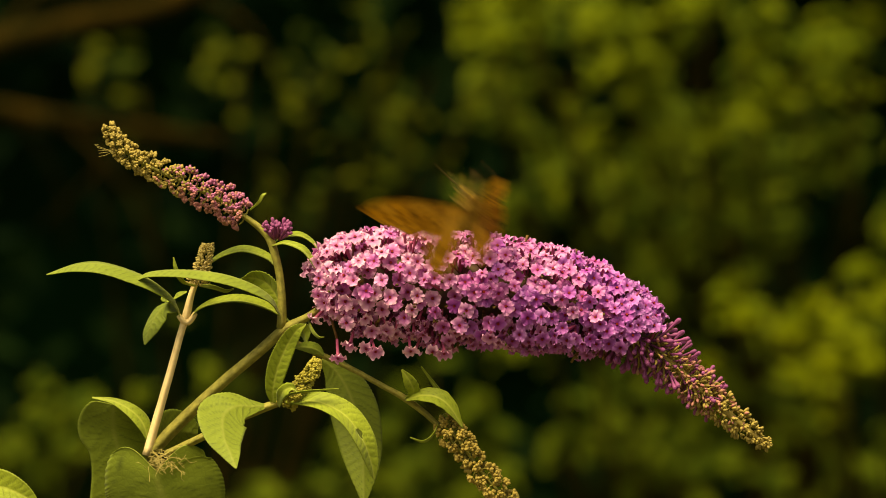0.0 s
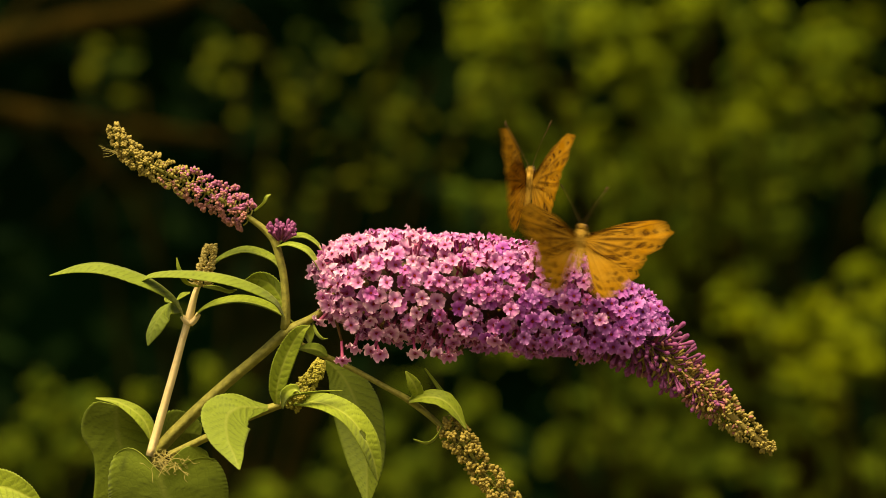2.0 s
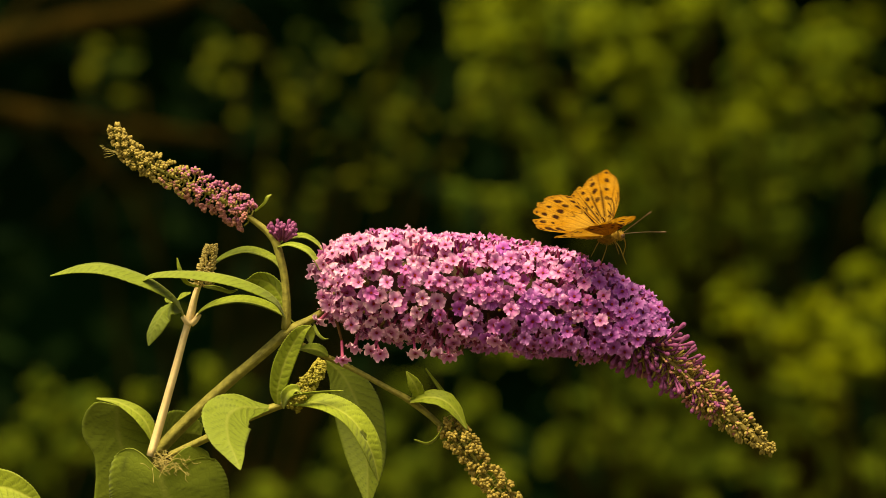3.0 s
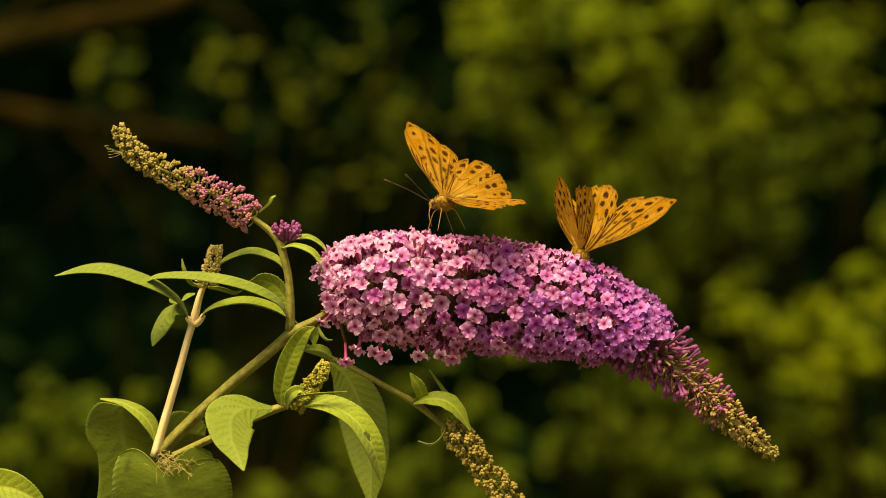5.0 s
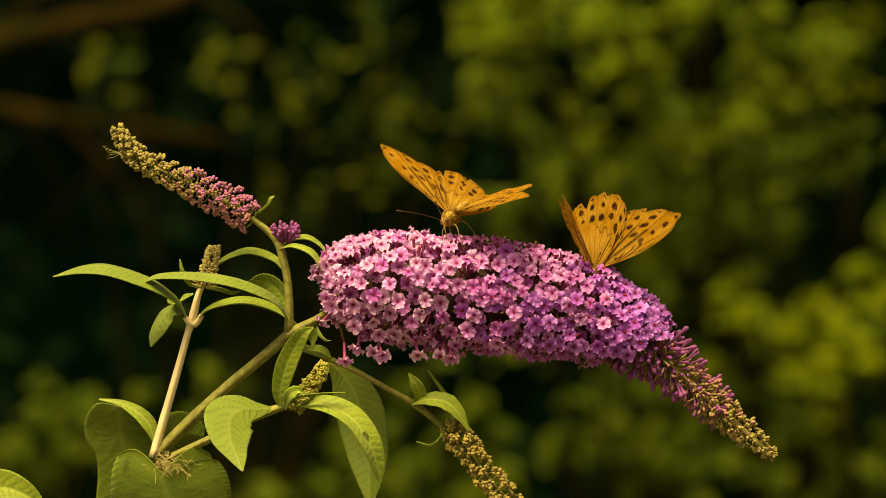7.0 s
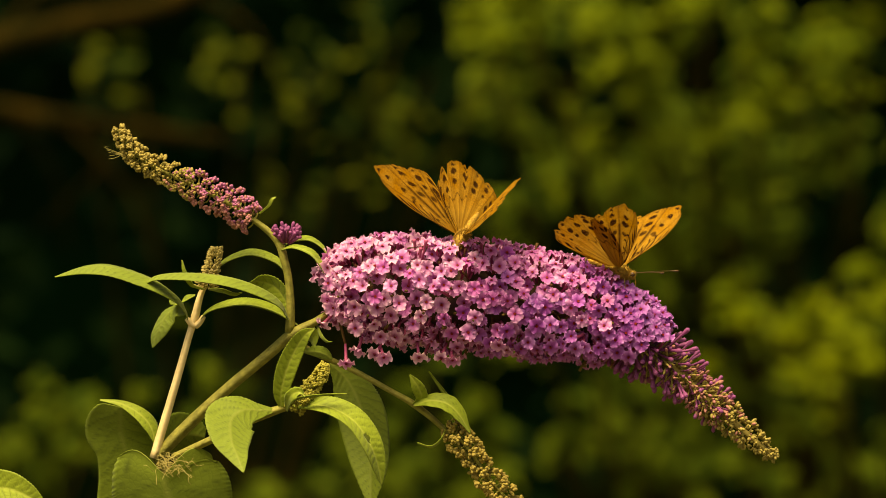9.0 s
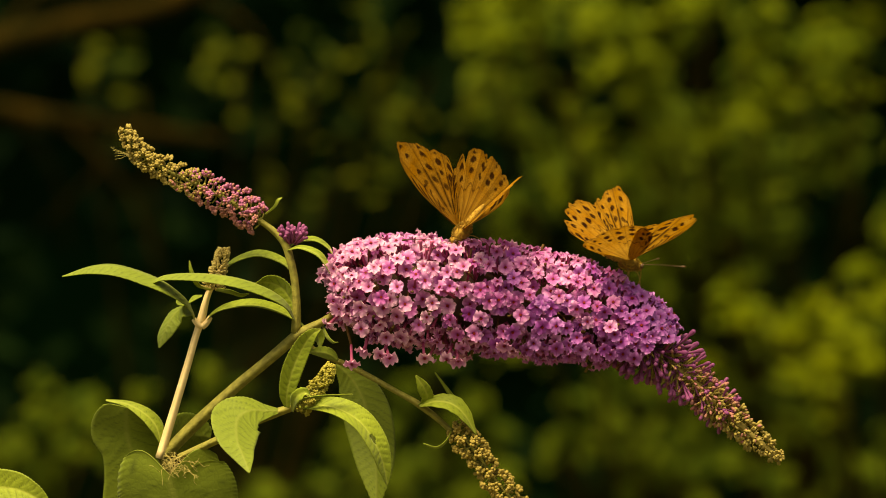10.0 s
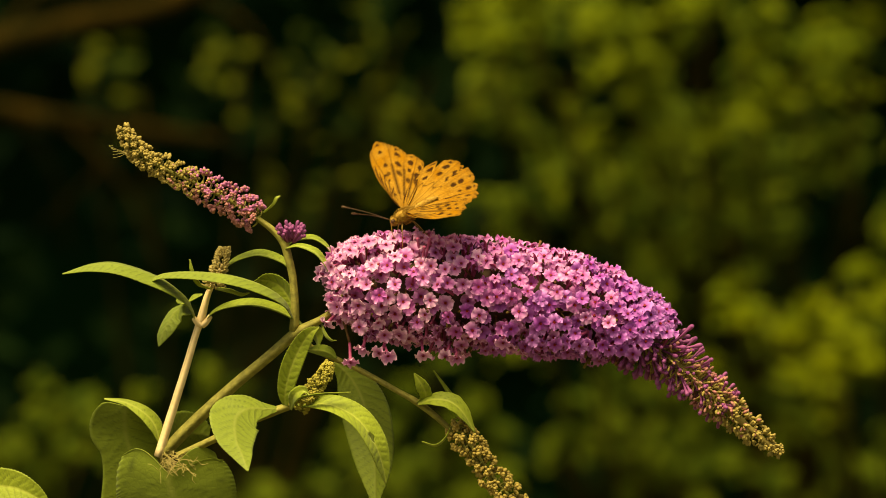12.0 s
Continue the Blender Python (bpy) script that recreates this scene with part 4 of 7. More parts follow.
def wing_mesh(name, outline, mirror, fore, tone, torn=(), ragged=1.0):
    """A wing membrane with its own markings: rays from the hinge out to a worn, scalloped margin. torn: (place along the margin, depth, width) of tears."""
    rng = random.Random((7 if fore else 8) + (20 if mirror else 0) + int(10 * ragged))
    na, nr = 120, 64
    edge = spline(outline, 400)
    ang = np.unwrap(np.arctan2(edge[:, 1], edge[:, 0] + 1e-6))
    rad = np.hypot(edge[:, 0], edge[:, 1])
    ok = rad > 4
    ang, rad = ang[ok], rad[ok]
    order = np.argsort(-ang)
    a0, a1 = ang.max(), ang.min()
    fan = np.linspace(a0, a1, na)
    reach = np.interp(-fan, -ang[order], rad[order])
    # wing cells are counted along the outer margin, from its first to its last ray
    m0, m1, cells = (0.0, 0.86, 7.0) if fore else (0.06, 0.86, 7.5)
    verts, cols, faces = [], [], []
    nick = [max(0.0, noise.noise((i * 0.17, 3 if fore else 9, ragged)) + 0.6 * noise.noise((i * 0.5, 1 if mirror else 5, ragged))) + 0.25 * rng.random() ** 3 for i in range(na)]
    size_of = [[rng.uniform(0.7, 1.15) for _ in range(4)] for _ in range(9)]
    shift = [[rng.uniform(-0.02, 0.02) for _ in range(4)] for _ in range(9)]
    for i in range(na):
        u = i / (na - 1)
        v = (u - m0) / (m1 - m0) * cells
        k = math.floor(v)
        c = abs(v - k - 0.5) * 2
        inside = 0 <= k < cells
        worn = ragged * (0.07 * nick[i] + 0.03 * c) if u > (0.12 if fore else 0.05) else 0
        tear = sum(deep * max(0.0, 1 - abs(u - at) / wide) for at, deep, wide in torn)
        for j in range(nr):
            f = 0.02 + 0.98 * j / (nr - 1)
            r = reach[i] * (f - worn * max(0, f - 0.7) / 0.3) * (1 - tear * f)
            x, y = r * math.cos(fan[i]), r * math.sin(fan[i])
            z = 0.16 * math.cos(2 * math.pi * v) * f + 1.0 * f * f * (0.5 - u) + 0.5 * math.sin(2.2 * f) + 0.5 * f * f * noise.noise((u * 5, f * 2, 4 if fore else 6))
            verts.append(((-x if mirror else x) / 1000, y / 1000, z / 1000))
            half = reach[i] * f * (a0 - a1) * (m1 - m0) / cells / 2
            gap = (1 - c) * half
            vein = max(0.0, 1 - gap / (0.85 if fore and 0.25 < f < 0.68 and 2.2 < v < 6 else 0.26))
            dark = ((1.0 if f < 0.75 else 0.6) if fore else 0.5) * vein if f > 0.16 else 0
            if inside:
                wob = 0.022 * math.sin(k * 2.3 + 0.6)
                q, h = size_of[k], shift[k]
                rows = ((0.95, 1.0 * q[0]), (0.84 + wob + h[1], 1.42 * q[1]), (0.7 + 1.5 * wob + h[2], 1.5 * q[2] if k not in (0, 6) else 0.9))
                for at, size in rows:
                    d = math.hypot(c * half, (f - at) * reach[i] * (0.85 if at < 0.9 else 1.3)) + 0.25 * noise.noise((u * 60, f * 25, 1))
                    dark = max(dark, min(1, max(0, (size - d) / 0.4)))
                if fore and 1 <= k <= 5:
                    d = math.hypot(c * half * 0.8, (f - 0.55 - 0.05 * math.sin(k * 3)) * reach[i] * 0.6)
                    dark = max(dark, min(1, max(0, (1.0 * q[3] - d) / 0.4)) * 0.9)
                if fore and k <= 2:
                    for at in (0.26, 0.34, 0.43, 0.53):
                        d = abs(f - at - 0.025 * math.sin(v * 5 + at * 20)) * reach[i]
                        if 0.35 < v < 2.4:
                            dark = max(dark, min(1, max(0, (0.78 - d) / 0.3)))
                if not fore:
                    d = abs(f - 0.52 - 0.04 * math.sin(v * 5.5)) * reach[i]
                    if v < 5.0:
                        dark = max(dark, 0.75 * min(1, max(0, (0.5 - d) / 0.3)))
            if f > 0.985:
                dark = max(dark, 0.6)
            pale = min(1, max(0, (0.62 - f) / 0.3)) * (0.75 if not fore else 0.4)
            if tear > 0.02 and f > 0.45:
                pale = max(pale, 0.8 * min(1, tear * 8) * max(0.0, noise.noise((u * 30, f * 9, 2)) + 0.4))
            dust = (0.4 if not fore else 0.35) * min(1, max(0, (0.38 - f) / 0.3)) + (0.3 if f > 0.95 else 0) + max(0.0, 0.6 * noise.noise((u * 70, f * 5, 3 if fore else 8)) + 0.1)
            cols.append((dark * tone, pale, dust, 1))
    for i in range(na - 1):
        for j in range(nr - 1):
            q = (i * nr + j, (i + 1) * nr + j, (i + 1) * nr + j + 1, i * nr + j + 1)
            faces.append(q if mirror else q[::-1])
    me = mesh_of(name, verts, faces, WING_TOP)
    me.color_attributes.new("pattern", "FLOAT_COLOR", "POINT").data.foreach_set("color", np.array(cols, np.float32).ravel())
    return me


HINGE = Vector((0.0012, 0.0, 0.0015))


def blob(centre, radii, rings=10, sides=14, fuzz=0.0):
    """A closed rounded body about y, radii in mm, with a little fuzz."""
    v, f = [], []
    for k in range(rings + 1):
        a = math.pi * k / rings
        for j in range(sides):
            b = 2 * math.pi * j / sides
            w = 1 + fuzz * random.uniform(-1, 1)
            v.append(((centre[0] + radii[0] * w * max(math.sin(a), 0.02) * math.cos(b)) / 1000, (centre[1] + radii[1] * math.cos(a)) / 1000,
                      (centre[2] + radii[2] * w * max(math.sin(a), 0.02) * math.sin(b)) / 1000))
    f = [(k * sides + j, k * sides + (j + 1) % sides, (k + 1) * sides + (j + 1) % sides, (k + 1) * sides + j) for k in range(rings) for j in range(sides)]
    f += [tuple(reversed(range(sides))), tuple(rings * sides + j for j in range(sides))]
    return v, f


def fur_tufts(shape, centre, radii, count, length, slot=0):
    rng = random.Random(count)
    for _ in range(count):
        d = Vector((rng.gauss(0, 1), rng.gauss(0, 1), rng.gauss(0, 1))).normalized()
        at = Vector((centre[0] + radii[0] * d.x, centre[1] + radii[1] * d.y, centre[2] + radii[2] * d.z)) / 1000
        v, f = lathe([(0.00011, 0), (0.00008, length * 0.0006), (0.00001, length / 1000)], 3)
        shape.add(placed(v, aim(at, d + Vector((0, -0.9, 0)))), f, slot)


def butterfly(label, tone, torn, ragged=1.0, raised=0.0):
    b = tagged(new("butterfly"), label, "butterfly", "fritillaries on the flower")
    s = Shape()
    s.add(*blob((0, 0.3, 0.2), (2.4, 4.0, 2.6), fuzz=0.05))
    fur_tufts(s, (0, 0.3, 0.2), (2.3, 3.8, 2.5), 420, 1.5)
    part("thorax", s.mesh("thorax", FUR), b, "fuzzy olive-brown thorax")
    s = Shape()
    prof = []
    for k in range(25):
        t = k / 24
        r = 1.45 * math.sin(math.pi * (0.2 + 0.74 * t)) ** 0.7 * (1 + 0.05 * math.cos(t * 8 * 2 * math.pi))
        prof.append((r / 1000, t * 0.0112))
    v, f = lathe(prof, 12)
    s.add(placed(v, aim((0, -0.0025, 0.0009), (0, -1, 0.1))), f)
    fur_tufts(s, (0, -7.5, 1.4), (1.25, 5.3, 1.25), 160, 0.9)
    part("abdomen", s.mesh("abdomen", FUR), b, "tapered tawny abdomen")
    s = Shape()
    s.add(*blob((0, 5.2, -0.2), (1.5, 1.4, 1.5), fuzz=0.06))
    fur_tufts(s, (0, 5.2, -0.2), (1.4, 1.3, 1.4), 120, 1.0)
    v, f = tube([Vector((0, 0.0064, -0.0012)), Vector((0, 0.0072, -0.0045)), Vector((0, 0.0065, -0.0085))], [0.00022, 0.00012], 8, 5)
    s.add(v, f)
    head = part("head", s.mesh("head", FUR), b)
    for sx in (-1, 1):
        part("eye", mesh_of("eye", *blob((sx * 1.15, 5.5, 0.1), (0.75, 0.9, 0.9)), EYE_MAT), head, "dark round compound eye")
        v, f = tube([Vector((sx * 0.0005, 0.0062, 0.0008)), Vector((sx * 0.004, 0.0125, 0.0024 + raised * 0.5)), Vector((sx * 0.0078, 0.0185, 0.0036 + raised * 0.9)), Vector((sx * 0.0088, 0.0202, 0.0039 + raised))],
                    [0.00013, 0.0001, 0.0001, 0.00013, 0.0004, 0.00034], 24, 6)
        part("antenna", mesh_of("antenna", v, f, DARK_HORN), b, "thin dark clubbed antenna")
        for y, out, fwd in ((2.4, 3.2, 3.2), (-0.6, 3.8, -3.4)):
            v, f = tube([Vector((sx * 0.0008, y / 1000, -0.0018)), Vector((sx * out / 1000, (y + fwd * 0.4) / 1000, -0.0034)),
                         Vector((sx * (out + 0.9) / 1000, (y + fwd) / 1000, -0.0085)), Vector((sx * (out + 1.1) / 1000, (y + fwd * 1.25) / 1000, -0.0105))],
                        [0.00026, 0.00018, 0.00015, 0.0001], 14, 6)
            part("leg", mesh_of("leg", v, f, PALE_LEG), b, "slender straw-coloured leg")
    wings = {}
    for side, sx in (("left", -1), ("right", 1)):
        at = Vector((sx * HINGE.x, HINGE.y, HINGE.z))
        for kind, outline, lift in (("forewing", FORE, 0.0), ("hindwing", HIND, -0.0004)):
            wings[side, kind] = part(kind, wing_mesh(kind, outline, sx < 0, kind == "forewing", tone, torn.get((side, kind), ()), ragged), b,
                                     "worn orange %s with dark brown spots" % kind, at + Vector((0, 0, lift)))
    return b, wings


left_one, left_wings = butterfly("bright orange fritillary butterfly with a notched wing feeding on the flower", 0.95, {("right", "hindwing"): ((0.0, 0.5, 0.12), (0.36, 0.16, 0.02), (0.55, 0.1, 0.015)), ("right", "forewing"): ((0.9, 0.5, 0.17),), ("left", "hindwing"): ((0.3, 0.12, 0.02),)}, 0.8, 0.0065)
left_one.scale = (1.06, 1.06, 1.06)
right_one, right_wings = butterfly("tawny orange fritillary butterfly with ragged wing edges on the flower", 1.0, {("left", "hindwing"): ((0.7, 0.1, 0.04),), ("left", "forewing"): ((0.8, 0.1, 0.03),), ("right", "forewing"): ((0.3, 0.07, 0.03),)}, 1.0)
right_one.scale = (1.03, 1.03, 1.03)


# ---- what moves: the shrub stirs in the air, the two butterflies come, feed and go ----
def motions():
    walk(shrub, [
        (0, pose(-0.1164, 0, 0.0004, 0, -0.2, 0)),
        (0.5, pose(-0.1210, 0, 0, 0, 0, 0)),
        (1, pose(-0.1196, 0, 0.0003, 0, 0, 0)),
        (1.5, pose(-0.1195, 0, 0, 0, 0, 0)),
        (2, pose(-0.1200, 0, 0.0001, 0, 0, 0)),
        (2.5, pose(-0.1200, 0, 0, 0, 0, 0)),
        (3, pose(-0.1197, 0, 0, 0, 0, 0)),
        (5, pose(-0.1233, 0, -0.0002, 0, 0.2, 0)),
        (5.5, pose(-0.1246, 0, -0.0004, 0, 0.2, 0)),
        (6, pose(-0.1214, 0, -0.0003, 0, 0.1, 0)),
        (6.5, pose(-0.1222, 0, -0.0006, 0, 0.1, 0)),
        (7, pose(-0.1238, 0, -0.0004, 0, 0.2, 0)),
        (9, pose(-0.1259, 0, -0.0007, 0, 0.3, 0)),
        (9.5, pose(-0.1264, 0, -0.0009, 0, 0.4, 0)),
        (10, pose(-0.1261, 0, -0.0008, 0, 0.4, 0)),
        (10.5, pose(-0.1285, 0, -0.0007, 0, 0.5, 0)),
        (11, pose(-0.1263, 0, -0.0007, 0, 0.4, 0)),
        (11.5, pose(-0.1218, 0, -0.0001, 0, 0.2, 0)),
        (12, pose(-0.1242, 0, -0.0002, 0, 0.3, 0)),
    ])
    walk(spike, [
        (0, pose(0.0699, 0, 1.4730, 0, -0.30, 0)),
        (0.5, pose(0.0700, 0, 1.4730, 0, -0.20, 0)),
        (1, pose(0.0700, 0, 1.4729, 0, -0.27, 0)),
        (1.5, pose(0.0700, 0, 1.4730, 0, -0.08, 0)),
        (2, pose(0.0702, 0, 1.4727, 0, -0.28, 0)),
        (2.5, pose(0.0700, 0, 1.4730, 0, 0.00, 0)),
        (3, pose(0.0700, 0, 1.4730, 0, -0.07, 0)),
        (5, pose(0.0699, 0, 1.4728, 0, 0.03, 0)),
        (5.5, pose(0.0699, 0, 1.4730, 0, -0.08, 0)),
        (6, pose(0.0700, 0, 1.4728, 0, -0.04, 0)),
        (6.5, pose(0.0700, 0, 1.4729, 0, 0.13, 0)),
        (7, pose(0.0700, 0, 1.4732, 0, 0.15, 0)),
        (9, pose(0.0700, 0, 1.4728, 0, -0.02, 0)),
        (9.5, pose(0.0699, 0, 1.4729, 0, -0.00, 0)),
        (10, pose(0.0699, 0, 1.4728, 0, 0.05, 0)),
        (10.5, pose(0.0697, 0, 1.4728, 0, -0.13, 0)),
        (11, pose(0.0699, 0, 1.4729, 0, -0.22, 0)),
        (11.5, pose(0.0699, 0, 1.4728, 0, -0.48, 0)),
        (12, pose(0.0699, 0, 1.4727, 0, -0.41, 0)),
    ])
    walk(shoot, [
        (0, pose(0.0045, 0.006, 1.4183, 0, 0.20, 0)),
        (0.5, pose(0.0045, 0.006, 1.4183, 0, -0.04, 0)),
        (1, pose(0.0045, 0.006, 1.4183, 0, 0.27, 0)),
        (1.5, pose(0.0045, 0.006, 1.4183, 0, 0.02, 0)),
        (2, pose(0.0045, 0.006, 1.4183, 0, -0.06, 0)),
        (2.5, pose(0.0045, 0.006, 1.4183, 0, 0.00, 0)),
        (3, pose(0.0045, 0.006, 1.4183, 0, -0.12, 0)),
        (5, pose(0.0045, 0.006, 1.4183, 0, 0.06, 0)),
        (5.5, pose(0.0045, 0.006, 1.4183, 0, -0.22, 0)),
        (6, pose(0.0045, 0.006, 1.4183, 0, -0.08, 0)),
        (6.5, pose(0.0045, 0.006, 1.4183, 0, 0.07, 0)),
        (7, pose(0.0045, 0.006, 1.4183, 0, -0.18, 0)),
        (9, pose(0.0045, 0.006, 1.4183, 0, 0.09, 0)),
        (9.5, pose(0.0045, 0.006, 1.4183, 0, 0.22, 0)),
        (10, pose(0.0045, 0.006, 1.4183, 0, 0.41, 0)),
        (10.5, pose(0.0045, 0.006, 1.4183, 0, 0.96, 0)),
        (11, pose(0.0045, 0.006, 1.4183, 0, 1.15, 0)),
        (11.5, pose(0.0045, 0.006, 1.4183, 0, 0.91, 0)),
        (12, pose(0.0045, 0.006, 1.4183, 0, 1.10, 0)),
    ])
    walk(right_one, [
        (0, pose(0.0099, -0.0454, 1.5171, 129.6, -4.5, -0.4)),
        (0.033, pose(-0.0021, -0.0454, 1.5261, 115.6, -4.5, -0.4)),
        (0.1, pose(-0.0167, -0.0420, 1.5343, 24.2, -1.4, -57.6)),
        (0.2, pose(0.0118, -0.0250, 1.5292, 15.4, 0.1, -130.5)),
        (0.3, pose(0.0256, -0.0100, 1.5204, 6.8, 0.7, -144.1)),
        (0.4, pose(0.0274, -0.0035, 1.5107, -9.6, -19.0, -175.3)),
        (0.5, pose(0.0285, -0.0035, 1.5113, -15.2, -20.1, -156.5)),
        (0.6, pose(0.0284, -0.0035, 1.5103, -14.5, -24.9, -163.8)),
        (0.7, pose(0.0291, -0.0035, 1.5096, -8.6, -29.5, -175.2)),
        (0.8, pose(0.0300, -0.0035, 1.5103, -5.4, -26.8, -176.4)),
        (0.9, pose(0.0294, -0.0035, 1.5102, -8.7, -23.8, -169.2)),
        (1, pose(0.0288, -0.0035, 1.5100, -9.7, -22.9, -167.0)),
        (1.1, pose(0.0286, -0.0035, 1.5101, -9.4, -22.6, -168.1)),
        (1.2, pose(0.0282, -0.0035, 1.5100, -9.5, -23.6, -170.5)),
        (1.3, pose(0.0285, -0.0035, 1.5101, -10.4, -23.6, -168.9)),
        (1.4, pose(0.0293, -0.0035, 1.5098, -9.4, -21.1, -164.8)),
        (1.5, pose(0.0290, -0.0035, 1.5096, -12.6, -22.9, -156.5)),
        (1.6, pose(0.0285, -0.0035, 1.5094, -19.0, -25.4, -152.3)),
        (1.7, pose(0.0284, -0.0035, 1.5086, -11.8, -28.4, -169.1)),
        (1.8, pose(0.0283, -0.0035, 1.5081, -10.8, -27.0, -170.0)),
        (1.9, pose(0.0287, -0.0035, 1.5076, -8.3, -24.3, -168.5)),
        (1.93, pose(0.0364, -0.0040, 1.5089, 1.7, 17.6, -119.9)),
        (1.97, pose(0.0454, -0.0040, 1.5062, 41.9, 28.0, -59.5)),
        (2, pose(0.0533, -0.0480, 1.5034, 71.6, 2.2, -7.3)),
        (2.1, pose(0.0573, -0.0280, 1.5026, 50.4, 27.8, -29.2)),
        (2.2, pose(0.0643, -0.0040, 1.4987, 26.9, 12.4, -47.0)),
        (2.3, pose(0.0686, -0.0040, 1.4992, 19.9, 14.5, -49.4)),
        (2.4, pose(0.0670, -0.0040, 1.5018, 8.2, 13.0, -51.1)),
        (2.5, pose(0.0657, -0.0040, 1.5012, 29.4, 9.2, -45.7)),
        (2.6, pose(0.0637, -0.0040, 1.5038, 17.1, 7.3, -53.2)),
        (2.7, pose(0.0649, -0.0040, 1.5042, 18.9, 7.8, -55.5)),
        (2.8, pose(0.0683, -0.0040, 1.5055, 13.1, 19.0, -59.4)),
        (2.9, pose(0.0669, -0.0040, 1.5051, 6.5, 25.7, -60.6)),
        (3, pose(0.0651, -0.0040, 1.5049, 6.8, 26.2, -71.2)),
        (3.1, pose(0.0662, -0.0040, 1.5040, 5.2, 26.2, -74.8)),
        (3.2, pose(0.0653, -0.0040, 1.5028, 8.7, 26.9, -77.4)),
        (4.8, pose(0.0538, -0.0035, 1.4987, -41.3, -21.5, -140.5)),
        (4.9, pose(0.0545, -0.0035, 1.4987, -40.1, -21.2, -140.0)),
        (5, pose(0.0540, -0.0035, 1.4978, -41.3, -21.2, -139.0)),
        (5.1, pose(0.0536, -0.0035, 1.4977, -39.1, -23.0, -143.0)),
        (5.2, pose(0.0559, -0.0040, 1.5017, -13.9, 1.8, -135.3)),
        (5.3, pose(0.0554, -0.0040, 1.5018, -12.3, 3.0, -138.2)),
        (5.4, pose(0.0529, -0.0040, 1.5019, -2.9, -1.3, -165.2)),
        (5.5, pose(0.0538, -0.0040, 1.5001, -6.6, -3.5, -168.2)),
        (5.6, pose(0.0517, -0.0040, 1.4958, -23.9, -2.7, -160.1)),
        (5.7, pose(0.0540, -0.0037, 1.4942, -41.1, 0.1, -164.7)),
        (5.8, pose(0.0544, -0.0037, 1.4943, -44.5, 1.2, -160.5)),
        (5.9, pose(0.0543, -0.0037, 1.4941, -46.8, -2.4, -156.9)),
        (6, pose(0.0542, -0.0037, 1.4936, -50.3, -5.4, -152.8)),
        (6.1, pose(0.0545, -0.0037, 1.4941, -50.4, -3.8, -151.4)),
        (6.2, pose(0.0551, -0.0037, 1.4940, -52.2, -4.6, -151.7)),
        (6.3, pose(0.0572, -0.0040, 1.4977, -21.5, -5.4, -143.3)),
        (6.4, pose(0.0606, -0.0040, 1.4979, -7.1, -7.8, -150.3)),
        (6.5, pose(0.0603, -0.0040, 1.4999, -8.8, -9.0, -124.2)),
        (6.6, pose(0.0580, -0.0040, 1.4974, -18.7, -13.8, -124.6)),
        (6.7, pose(0.0580, -0.0040, 1.4945, -23.4, -17.5, -130.5)),
        (6.8, pose(0.0570, -0.0035, 1.4941, -62.8, -11.0, -106.6)),
        (6.9, pose(0.0576, -0.0035, 1.4899, -53.6, -17.4, -118.8)),
        (7, pose(0.0580, -0.0035, 1.4909, -54.7, -19.3, -118.3)),
        (7.1, pose(0.0576, -0.0035, 1.4905, -55.3, -17.9, -115.2)),
        (7.2, pose(0.0579, -0.0035, 1.4909, -58.7, -13.0, -117.9)),
        (8.8, pose(0.0699, -0.0040, 1.4923, -10.9, 3.4, -109.2)),
        (8.9, pose(0.0701, -0.0040, 1.4920, -11.5, 2.8, -111.0)),
        (9, pose(0.0698, -0.0040, 1.4910, -10.9, 2.2, -111.2)),
        (9.1, pose(0.0689, -0.0040, 1.4939, -4.1, 5.2, -101.7)),
        (9.2, pose(0.0703, -0.0040, 1.4978, 16.4, 6.5, -91.0)),
        (9.3, pose(0.0721, -0.0040, 1.4983, 0.4, 5.6, -70.1)),
        (9.4, pose(0.0767, -0.0040, 1.4967, 3.2, 2.6, -69.6)),
        (9.5, pose(0.0768, -0.0040, 1.4965, 1.0, 3.5, -61.0)),
        (9.6, pose(0.0756, -0.0040, 1.4972, 1.0, 0.3, -59.9)),
        (9.7, pose(0.0747, -0.0040, 1.4973, -6.3, -0.9, -55.8)),
        (9.8, pose(0.0755, -0.0040, 1.4973, -6.6, 0.0, -54.4)),
        (9.9, pose(0.0759, -0.0040, 1.4958, -8.5, 7.5, -52.0)),
        (10, pose(0.0732, -0.0039, 1.4943, -10.2, 10.5, -56.2)),
        (10.1, pose(0.0719, -0.0039, 1.4932, -12.9, 15.7, -58.3)),
        (10.2, pose(0.0721, -0.0039, 1.4928, -13.8, 18.5, -60.0)),
        (10.3, pose(0.0712, -0.0039, 1.4936, -13.5, 20.9, -60.4)),
        (10.4, pose(0.0698, -0.0039, 1.4923, -18.7, 23.4, -59.3)),
        (10.5, pose(0.0711, -0.0039, 1.4924, -11.3, 20.2, -60.0)),
        (10.6, pose(0.0722, -0.0039, 1.4901, -19.8, 24.8, -60.8)),
        (10.7, pose(0.0747, -0.0040, 1.4975, 5.5, 14.5, -57.1)),
        (10.8, pose(0.0749, -0.0040, 1.4972, 9.1, 6.5, -53.2)),
        (10.9, pose(0.0699, -0.0040, 1.4985, -13.7, 10.5, -18.4)),
        (11, pose(0.0940, -0.0040, 1.5172, 0.1, 1.1, 1.1)),
        (11.1, pose(0.1164, -0.0040, 1.5172, 8.6, 1.5, -65.0)),
        (11.2, pose(0.1170, -0.0040, 1.4922, -9.5, 0.3, -55.2)),
